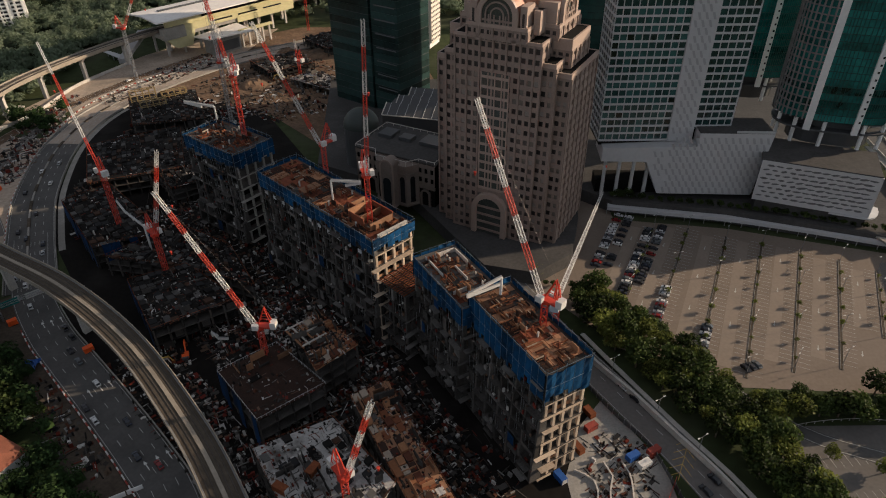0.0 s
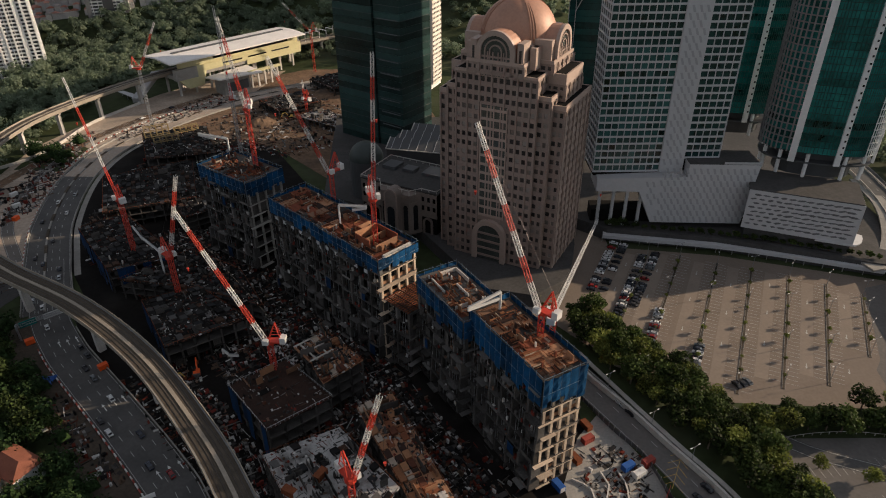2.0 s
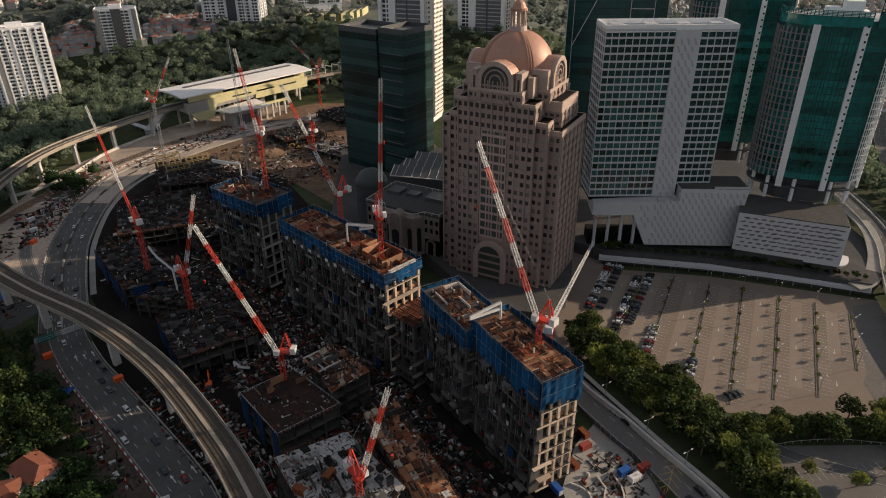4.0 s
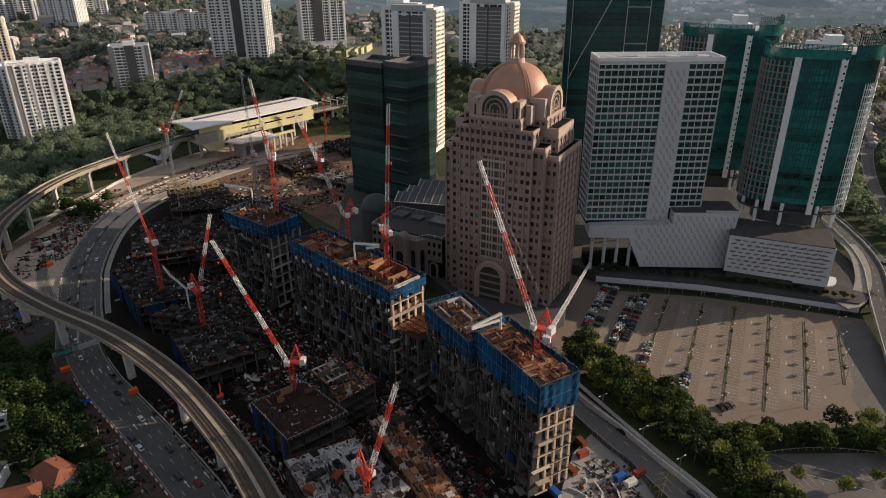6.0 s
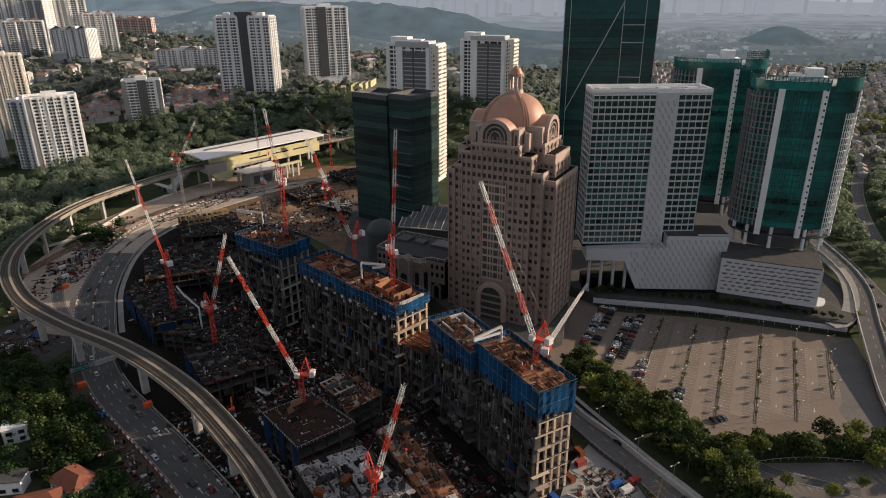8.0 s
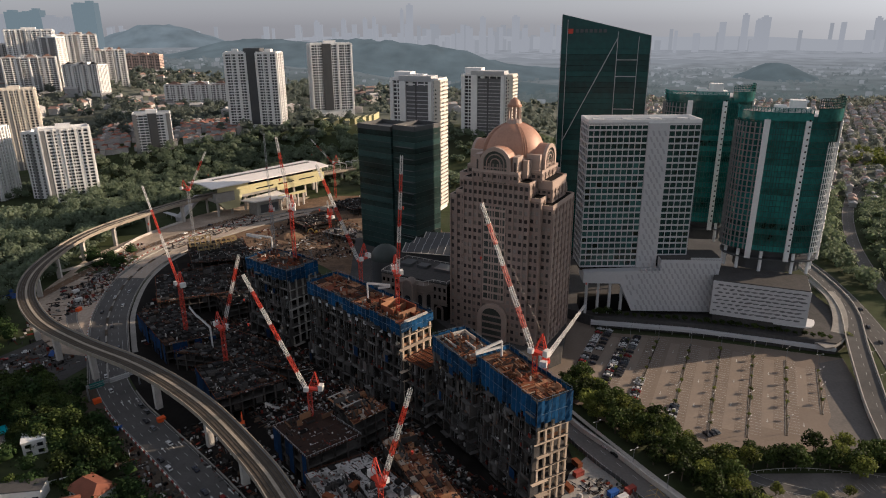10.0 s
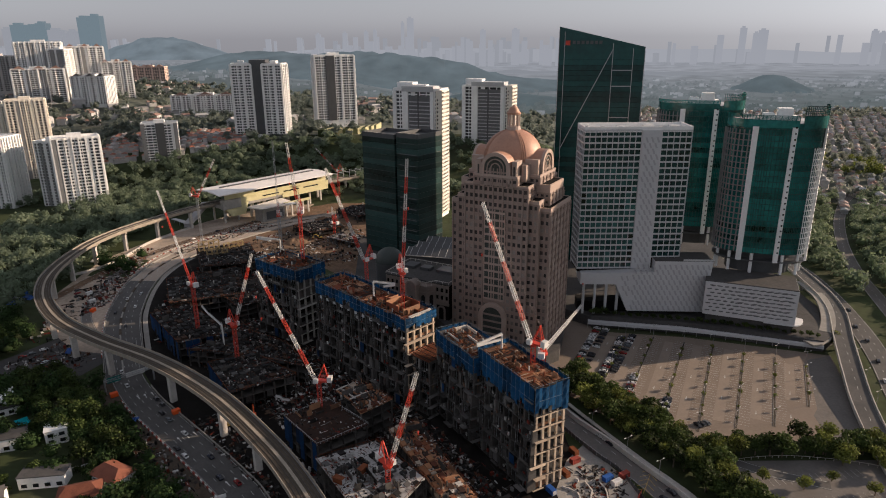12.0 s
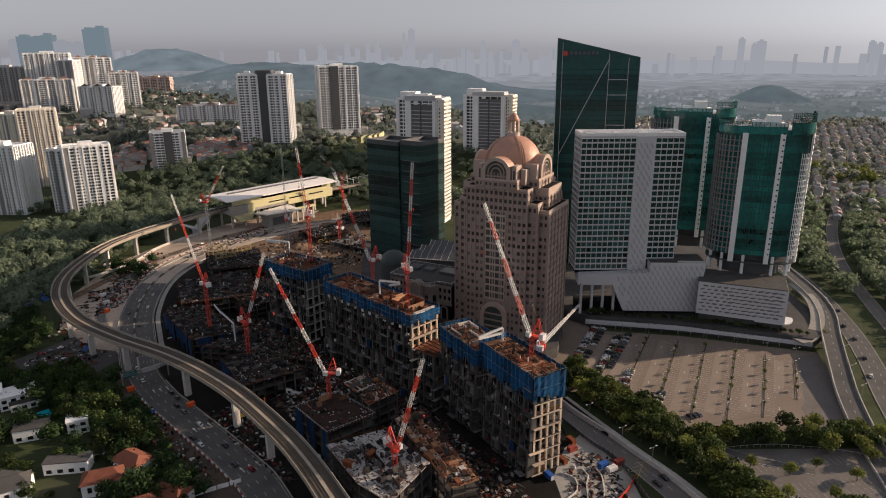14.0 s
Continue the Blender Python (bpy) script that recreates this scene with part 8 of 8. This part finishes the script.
rl_ = curve_points([Vector((*p, 0.1)) for p in ((104, 137), (117, 146), (138, 149), (154, 147.5), (170, 144), (186, 138))], 3.0)
yr = thing("railing", "low pale railing round the second yard", "railing", kind="structure")
for i in range(len(rl_) - 1):
    part("post", unit_box(0.14, 0.14, 1.2, M_PALE), None, yr, m=pose(rl_[i].x, rl_[i].y, 0.1))
    part("rail", Geo().beam(rl_[i] + Vector((0, 0, 1.15)), rl_[i + 1] + Vector((0, 0, 1.15)), 0.12), M_PALE, yr)
yf = Frame2(118, 118, 8)
g = Geo()
for row in (0, 14, 21):
    for i in range(20):
        yf.box(g, i * 2.7, i * 2.7 + 0.1, row - 16, row - 11, 0.1, 0.112)
solo("bay_marking", g, M_LINE, "worn white bay lines in the second yard", "road marking", "stuff")
for x, y, q in ((124, 134, 0.6), (138, 128, 0.7), (152, 133, 0.55), (164, 124, 0.7), (130, 114, 0.6), (148, 112, 0.65)):
    plant(2, x, y, q)

# ---- site things ----
def container(x, y, z, deg, m, label, l=6.0, w=2.5, h=2.6):
    t = thing("site_container", label, "container", "site containers", at=(x, y, z))
    q = pose(x, y, z, 0, 0, deg)
    n = int(l / 0.25)
    near_side = [(-l / 2 + l * i / n, -w / 2 - (0.06 if i % 4 < 2 else 0)) for i in range(n + 1)]
    far_side = [(x, -y) for x, y in reversed(near_side)]
    g = Geo().hexa(near_side + far_side, 0.1, h)
    part("body", g, m, t, m=q)
    part("door", Geo().box(l / 2, l / 2 + 0.07, -w / 2 + 0.2, w / 2 - 0.2, 0.2, h - 0.15), M_GREY, t, m=q)


for x, y, z, deg, m, label in ((-176, 203, 0.2, 40, M_ORANGE, "bright orange steel box beside the highway"), (-138, 187, 0, 45, M_ORANGE, "bright orange steel box under the guideway"), (-243.5, 314, 0, 80, M_ORANGE, "bright orange steel box inside the bend"),
                               (63.5, 131.5, 0.1, 30, M_CWHITE, "white slatted site cabin"), (60.5, 134.5, 0.1, 30, M_TARP, "blue site container at the gate"), (36, 127, 0.1, -60, M_TARP, "blue site container by the block"),
                               (43.5, 138, 0.1, 120, M_RUST, "rust-red machine container beside the block"), (50, 153, 0.1, 118, M_RUST, "rust-red steel skip beside the block"), (49.3, 146.5, 0.1, 30, M_SKIP, "red machine housing beside the block"), (67.8, 136.5, 0.1, 30, M_SKIP, "small red gate hut"),
                               (-252, 330, 0, 50, M_CWHITE, "white store container inside the bend"), (-262, 345, 0, 60, M_CWHITE, "white store container by the pier"), (-38, 118, 17, 60, M_RUST, "rust-red skip on the littered slab"), (-46, 112, 17, -30, M_RUST, "rust-red steel form on the slab")):
    container(x, y, z, deg, m, label, 3.6 if m in (M_ORANGE, M_RED) else 4.4, 2.2, 2.3)
rf = thing("red_hoarding", "curved bright red hoarding at the site gate", "fence")
rl = curve_points([Vector(p) for p in ((52, 104, 0), (60, 110, 0), (67, 118, 0), (72, 126, 0))], 2.4)
for i in range(len(rl) - 1):
    part("panel", Geo().beam(rl[i] + Vector((0, 0, 1.2)), rl[i + 1] + Vector((0, 0, 1.2)), 0.1, 2.4), M_RED, rf)
for n, pts in enumerate((((44, 100), (49, 112), (50.7, 122), (52.6, 127.5), (50.8, 133)), ((50, 100), (55.5, 112), (57.7, 122), (58.1, 128.4), (56.4, 134)), ((40, 112), (46, 118), (46.5, 126), (41, 130)))):
    kl = curve_points([Vector((*p, 0.1)) for p in pts], 3)
    solo("gate_kerb", strip(Geo(), kl, -0.25, 0.25, 0, 0.8), M_PALE, "curved pale concrete kerb wall at the gate", "kerb", "structure")
ga = thing("sign_gantry", "steel gantry carrying road signs over the highway", "gantry", at=(-172, 214, 0))
for x, y in ((-181, 205), (-163, 221)):
    part("post", unit_box(0.6, 0.6, 8, M_STEEL), None, ga, m=pose(x, y, 0))
part("truss", lattice((-181, 205, 7.6), (-163, 221, 7.6), 1.2, 1.2, 14, 0.16, 0.1), M_STEEL, ga)
part("sign_board", Geo().beam((-180, 205.6, 7.4), (-175, 210, 7.4), 0.2, 3.0), M_GREEN, ga, "green road sign board")
part("sign_board", Geo().beam((-173, 211.8, 7.4), (-166, 218, 7.4), 0.2, 2.6), M_CWHITE, ga, "white printed sign board")
tp = Geo()
rq = random.Random(3)
v = [(-159 + (i % 5) * 1.4 + rq.uniform(-0.3, 0.3), 176 + (i // 5) * 1.4, rq.uniform(0.3, 2.2)) for i in range(25)]
solo("tarpaulin", tp.add(v, [(r * 5 + c, r * 5 + c + 1, r * 5 + c + 6, r * 5 + c + 5) for r in range(4) for c in range(4)]), M_TARP, "crumpled blue tarpaulin over stored goods", "tarpaulin")
deck_clutter("verge_litter", in_quad((-157, 166), (-113, 125), (-104, 131), (-149, 174)), 170, 44, 0.05, "pipes, planks and orange earth along the highway verge", 1.0)
deck_clutter("shoulder_litter", in_quad((-132, 180), (-78, 126), (-66, 120), (-120, 190)), 300, 52, 0.07, "dark pipes, boards and barriers stored beside the guideway piers", 0.8)
deck_clutter("compound_litter", in_quad((-250, 230), (-215, 222), (-205, 245), (-240, 275)), 170, 45, 0.05, "red and white barriers and pipes stored in a compound", 1.0)
deck_clutter("pale_stores", in_quad((-258, 238), (-236, 214), (-214, 232), (-236, 268)), 130, 46, 0.09, "pale crates, sacks and red barriers in the compound", 1.1, M_RUBBLE)
for n, (x, y, w, d) in enumerate(((-303, 338, 9, 6), (-296, 352, 8, 5), (-312, 348, 10, 5), (-308, 330, 7, 7), (-226, 254, 6, 5))):
    rq = random.Random(60 + n)
    v = [(x + (i % 5 - 2) * w / 4, y + (i // 5 - 2) * d / 4, rq.uniform(0.9, 2.6) if i % 5 not in (0, 4) and i // 5 not in (0, 4) else 0.05) for i in range(25)]
    solo("tarpaulin", Geo().add(v, [(r * 5 + c, r * 5 + c + 1, r * 5 + c + 6, r * 5 + c + 5) for r in range(4) for c in range(4)]), M_TARP, "blue tarpaulin draped over stored goods by the guideway", "tarpaulin", group="tarpaulins")
solo("compound_yard", Geo().hexa([(-262, 240), (-236, 206), (-205, 226), (-198, 246), (-238, 284)], -0.4, 0.08), M_PAVE, "grey dusty works compound under the guideway", "pavement", "structure")


def scaffold_tower(label, x, y, deg, n, levels, m):
    fr = Frame2(x, y, deg)
    t = thing("scaffold", label, "scaffold", "scaffolds", at=(x, y, 0))
    for i in range(n + 1):
        for d in (0, -3):
            part("standard", unit_box(0.5, 0.5, levels * 3.4, m), None, t, m=fr.m(i * 4.0, d, 0))
    for k in range(1, levels + 1):
        for d in (0, -3):
            part("ledger", fr.box(Geo(), 0, n * 4.0, d - 0.2, d + 0.2, k * 3.4 - 0.4, k * 3.4), m, t)


scaffold_tower("yellowish falsework frames beside the highway", -206, 414, 30, 4, 5, M_SCAF)
scaffold_tower("yellowish falsework frames by the earthworks", -196, 404, 30, 4, 4, M_SCAF)
scaffold_tower("yellowish falsework frames near the station", -188, 422, 34, 4, 4, M_SCAF)


def lamp_post(x, y, z=0.08, h=8.5, deg=0):
    m = pose(x, y, z, 0, 0, deg)
    if LAMP:
        return copy_thing(LAMP[0], m)
    t = thing("lamp_post", "grey double-armed lamp post with pale heads", "lamp post", "lamp posts")
    part("pole", Geo().tube((0, 0, 0), (0, 0, h), 0.13, 0.08, 6), M_BALC, t)
    for sgn in (-1, 1):
        part("arm", Geo().beam((0, 0, h), (sgn * 1.5, 0, h + 0.25), 0.1), M_BALC, t)
        part("head", Geo().beam((sgn * 1.4, 0, h + 0.25), (sgn * 2.3, 0, h + 0.3), 0.34, 0.16), M_CWHITE, t)
    t.matrix_basis = m
    LAMP.append(t)


LAMP = []
for n, (a, b) in enumerate(STRIPS):
    A, B = Vector(a), Vector(b)
    for k in (0.03, 0.36, 0.7, 0.97):
        q = A.lerp(B, k)
        lamp_post(q.x, q.y, 0.2, deg=rt_.uniform(0, 60))
for x, y in ((73, 152), (82, 136), (62, 172), (224, 236), (214, 212), (206, 190)):
    lamp_post(x, y, 0.1, deg=30)
# curved ribbed wall behind the station
cw = [Vector((-175 + 75 * t + 14 * math.sin(t * 3.1), 790 + 62 * t * t)) for t in [i / 14 for i in range(15)]]
wt = thing("curved_facade", "long curved ribbed facade of brownish green panels", "building", at=(-140, 810, 40))
for i in range(14):
    p, q = cw[i], cw[i + 1]
    part("panel", Geo().hexa([(p.x, p.y), (q.x, q.y), (q.x + 2, q.y + 24), (p.x + 2, p.y + 24)], 34, 58), M_STBAND if i % 2 else M_GROUND, wt)

def excavator(label, x, y, deg, m):
    """A tracked digger: two tracks, turning body, cab, counterweight, boom, arm and bucket."""
    t = thing("excavator", label, "excavator", "diggers", at=(x, y, 0))
    q = pose(x, y, 0.06, 0, 0, deg)
    for sgn in (-1, 1):
        g = Geo().hexa([(-1.9, sgn * 1.2 - 0.3), (1.9, sgn * 1.2 - 0.3), (1.9, sgn * 1.2 + 0.3), (-1.9, sgn * 1.2 + 0.3)], 0.15, 0.8)
        g.hexa([(-1.5, sgn * 1.2 - 0.3), (1.5, sgn * 1.2 - 0.3), (1.5, sgn * 1.2 + 0.3), (-1.5, sgn * 1.2 + 0.3)], 0, 0.95)
        part("track", g, M_TYRE, t, m=q)
    part("body", Geo().box(-2.2, 1.0, -1.3, 1.3, 1.0, 2.1), m, t, m=q)
    part("counterweight", Geo().box(-2.8, -2.1, -1.2, 1.2, 1.1, 2.2), M_DGREY, t, m=q)
    part("cab", Geo().box(-0.2, 1.4, 0.2, 1.3, 1.9, 3.2), M_GLASS, t, "glazed cab", m=q)
    part("boom", Geo().beam((0.8, -0.3, 1.9), (3.2, -0.3, 4.6), 0.5, 0.6).beam((3.2, -0.3, 4.6), (5.6, -0.3, 4.0), 0.45, 0.5), m, t, m=q)
    part("arm", Geo().beam((5.5, -0.3, 4.1), (6.6, -0.3, 1.4), 0.35, 0.4), m, t, m=q)
    part("bucket", Geo().hexa([(6.0, -0.9), (7.2, -0.9), (7.2, 0.3), (6.0, 0.3)], 0.3, 1.4), M_RUST, t, m=q)


excavator("yellow tracked excavator between site stacks", -108, 176, 40, M_YELLOW)
excavator("orange tracked excavator beside the guideway", -99, 183, 110, M_ORANGE)
excavator("yellow excavator on the orange earth", -120, 480, 200, M_YELLOW)

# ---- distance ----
# Distance haze painted as emission; with far set, it pales along Y.
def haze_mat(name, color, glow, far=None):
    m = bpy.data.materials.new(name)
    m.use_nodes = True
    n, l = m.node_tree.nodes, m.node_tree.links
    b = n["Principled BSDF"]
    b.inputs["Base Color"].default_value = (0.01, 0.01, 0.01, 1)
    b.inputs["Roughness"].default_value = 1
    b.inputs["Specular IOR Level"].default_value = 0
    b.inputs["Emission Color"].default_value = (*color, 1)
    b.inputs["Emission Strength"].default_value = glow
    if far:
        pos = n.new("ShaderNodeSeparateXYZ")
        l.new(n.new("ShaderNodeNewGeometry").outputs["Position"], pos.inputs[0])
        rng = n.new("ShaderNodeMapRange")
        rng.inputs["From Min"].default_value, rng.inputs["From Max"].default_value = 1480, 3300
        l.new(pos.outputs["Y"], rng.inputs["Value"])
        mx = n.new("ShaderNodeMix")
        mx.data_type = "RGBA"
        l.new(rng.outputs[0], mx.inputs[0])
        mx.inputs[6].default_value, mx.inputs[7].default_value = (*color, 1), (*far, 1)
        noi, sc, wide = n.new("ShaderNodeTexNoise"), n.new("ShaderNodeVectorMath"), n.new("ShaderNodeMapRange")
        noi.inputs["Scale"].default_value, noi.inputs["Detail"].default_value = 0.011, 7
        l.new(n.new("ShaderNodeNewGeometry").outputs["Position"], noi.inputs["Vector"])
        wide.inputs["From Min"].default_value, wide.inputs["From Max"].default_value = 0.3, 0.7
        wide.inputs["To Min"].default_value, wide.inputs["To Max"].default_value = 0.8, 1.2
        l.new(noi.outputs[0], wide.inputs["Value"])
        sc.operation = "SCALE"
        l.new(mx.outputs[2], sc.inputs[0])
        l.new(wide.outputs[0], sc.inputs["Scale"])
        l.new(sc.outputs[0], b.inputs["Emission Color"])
    return m


def ridge(name, dist, low, high, material, seed, scale):
    """A long far ridge across the whole view."""
    v, f = [], []
    for i in range(241):
        a = radians(-75 + 150 * i / 240)
        h = low + (high - low) * max(0.0, noise.noise(Vector((a * scale, seed, 0))) * 0.9 + noise.noise(Vector((a * scale * 5, seed, 3))) * 0.25 + 0.25)
        x, y = math.sin(a) * dist, math.cos(a) * dist
        v += [(x, y, -5), (x, y, h), (x * 1.06, y * 1.06, -5)]
    for i in range(240):
        f += [(3 * i, 3 * i + 3, 3 * i + 4, 3 * i + 1), (3 * i + 1, 3 * i + 4, 3 * i + 5, 3 * i + 2)]
    solo(name, Geo().add(v, f), material, "hazy far ridge closing the distance", "hills", "structure")


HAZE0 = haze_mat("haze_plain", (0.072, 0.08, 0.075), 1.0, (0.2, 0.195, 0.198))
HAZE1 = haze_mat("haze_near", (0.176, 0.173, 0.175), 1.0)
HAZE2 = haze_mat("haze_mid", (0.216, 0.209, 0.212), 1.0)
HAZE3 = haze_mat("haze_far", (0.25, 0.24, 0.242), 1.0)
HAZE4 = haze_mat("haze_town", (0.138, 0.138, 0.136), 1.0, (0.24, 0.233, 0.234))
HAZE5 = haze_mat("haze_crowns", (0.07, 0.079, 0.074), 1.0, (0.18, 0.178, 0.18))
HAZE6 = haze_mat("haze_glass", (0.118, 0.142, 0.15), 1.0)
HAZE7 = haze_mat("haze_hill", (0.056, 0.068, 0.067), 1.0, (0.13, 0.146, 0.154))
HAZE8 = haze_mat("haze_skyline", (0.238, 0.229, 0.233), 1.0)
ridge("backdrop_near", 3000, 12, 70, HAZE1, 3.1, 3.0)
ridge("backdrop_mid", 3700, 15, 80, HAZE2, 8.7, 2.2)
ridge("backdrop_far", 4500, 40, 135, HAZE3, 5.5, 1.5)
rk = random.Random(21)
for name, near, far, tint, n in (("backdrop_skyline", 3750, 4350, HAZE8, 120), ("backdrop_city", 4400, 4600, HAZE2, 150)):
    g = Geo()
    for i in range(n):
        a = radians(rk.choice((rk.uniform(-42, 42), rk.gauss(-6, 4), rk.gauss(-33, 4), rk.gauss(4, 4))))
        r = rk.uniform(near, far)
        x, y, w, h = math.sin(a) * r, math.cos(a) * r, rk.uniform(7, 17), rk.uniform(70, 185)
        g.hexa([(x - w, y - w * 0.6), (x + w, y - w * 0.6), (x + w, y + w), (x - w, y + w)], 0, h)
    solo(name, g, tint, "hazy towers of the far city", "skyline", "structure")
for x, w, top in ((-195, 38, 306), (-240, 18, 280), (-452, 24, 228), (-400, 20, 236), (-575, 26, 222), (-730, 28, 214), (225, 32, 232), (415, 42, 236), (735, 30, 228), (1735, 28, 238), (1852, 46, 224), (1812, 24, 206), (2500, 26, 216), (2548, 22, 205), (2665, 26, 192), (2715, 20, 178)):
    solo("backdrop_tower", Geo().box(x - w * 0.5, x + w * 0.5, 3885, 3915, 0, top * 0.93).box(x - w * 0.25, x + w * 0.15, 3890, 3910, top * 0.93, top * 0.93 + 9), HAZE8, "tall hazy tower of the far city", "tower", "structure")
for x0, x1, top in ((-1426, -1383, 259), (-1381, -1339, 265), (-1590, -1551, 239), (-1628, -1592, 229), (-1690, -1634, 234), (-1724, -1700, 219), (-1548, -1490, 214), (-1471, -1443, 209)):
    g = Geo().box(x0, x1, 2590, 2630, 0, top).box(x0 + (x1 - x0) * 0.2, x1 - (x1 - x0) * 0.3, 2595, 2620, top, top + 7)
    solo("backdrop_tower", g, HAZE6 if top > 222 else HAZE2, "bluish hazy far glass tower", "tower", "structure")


def hill_height(x, y):
    """Wooded ridges that rise out of the far plain."""
    h = 0.0
    for cx, cy, top, sx, sy in ((-20, 2250, 92, 230, 190), (-350, 2260, 66, 240, 190), (-700, 2330, 54, 230, 180), (-1300, 3050, 118, 300, 160), (1075, 2120, 56, 95, 110), (440, 2300, 34, 240, 150), (150, 1750, 30, 190, 110)):
        h += top * math.exp(-((x - cx) / sx) ** 2 - ((y - cy) / sy) ** 2)
    return h


def far_height(x, y):
    return ground_height(x, y) + hill_height(x, y) * (1 + 0.12 * noise.noise(Vector((x / 90, y / 90, 7.1))) + 0.09 * noise.noise(Vector((x / 28, y / 28, 4.4))))


def on_hill(x, y):
    return hill_height(x, y) > 9


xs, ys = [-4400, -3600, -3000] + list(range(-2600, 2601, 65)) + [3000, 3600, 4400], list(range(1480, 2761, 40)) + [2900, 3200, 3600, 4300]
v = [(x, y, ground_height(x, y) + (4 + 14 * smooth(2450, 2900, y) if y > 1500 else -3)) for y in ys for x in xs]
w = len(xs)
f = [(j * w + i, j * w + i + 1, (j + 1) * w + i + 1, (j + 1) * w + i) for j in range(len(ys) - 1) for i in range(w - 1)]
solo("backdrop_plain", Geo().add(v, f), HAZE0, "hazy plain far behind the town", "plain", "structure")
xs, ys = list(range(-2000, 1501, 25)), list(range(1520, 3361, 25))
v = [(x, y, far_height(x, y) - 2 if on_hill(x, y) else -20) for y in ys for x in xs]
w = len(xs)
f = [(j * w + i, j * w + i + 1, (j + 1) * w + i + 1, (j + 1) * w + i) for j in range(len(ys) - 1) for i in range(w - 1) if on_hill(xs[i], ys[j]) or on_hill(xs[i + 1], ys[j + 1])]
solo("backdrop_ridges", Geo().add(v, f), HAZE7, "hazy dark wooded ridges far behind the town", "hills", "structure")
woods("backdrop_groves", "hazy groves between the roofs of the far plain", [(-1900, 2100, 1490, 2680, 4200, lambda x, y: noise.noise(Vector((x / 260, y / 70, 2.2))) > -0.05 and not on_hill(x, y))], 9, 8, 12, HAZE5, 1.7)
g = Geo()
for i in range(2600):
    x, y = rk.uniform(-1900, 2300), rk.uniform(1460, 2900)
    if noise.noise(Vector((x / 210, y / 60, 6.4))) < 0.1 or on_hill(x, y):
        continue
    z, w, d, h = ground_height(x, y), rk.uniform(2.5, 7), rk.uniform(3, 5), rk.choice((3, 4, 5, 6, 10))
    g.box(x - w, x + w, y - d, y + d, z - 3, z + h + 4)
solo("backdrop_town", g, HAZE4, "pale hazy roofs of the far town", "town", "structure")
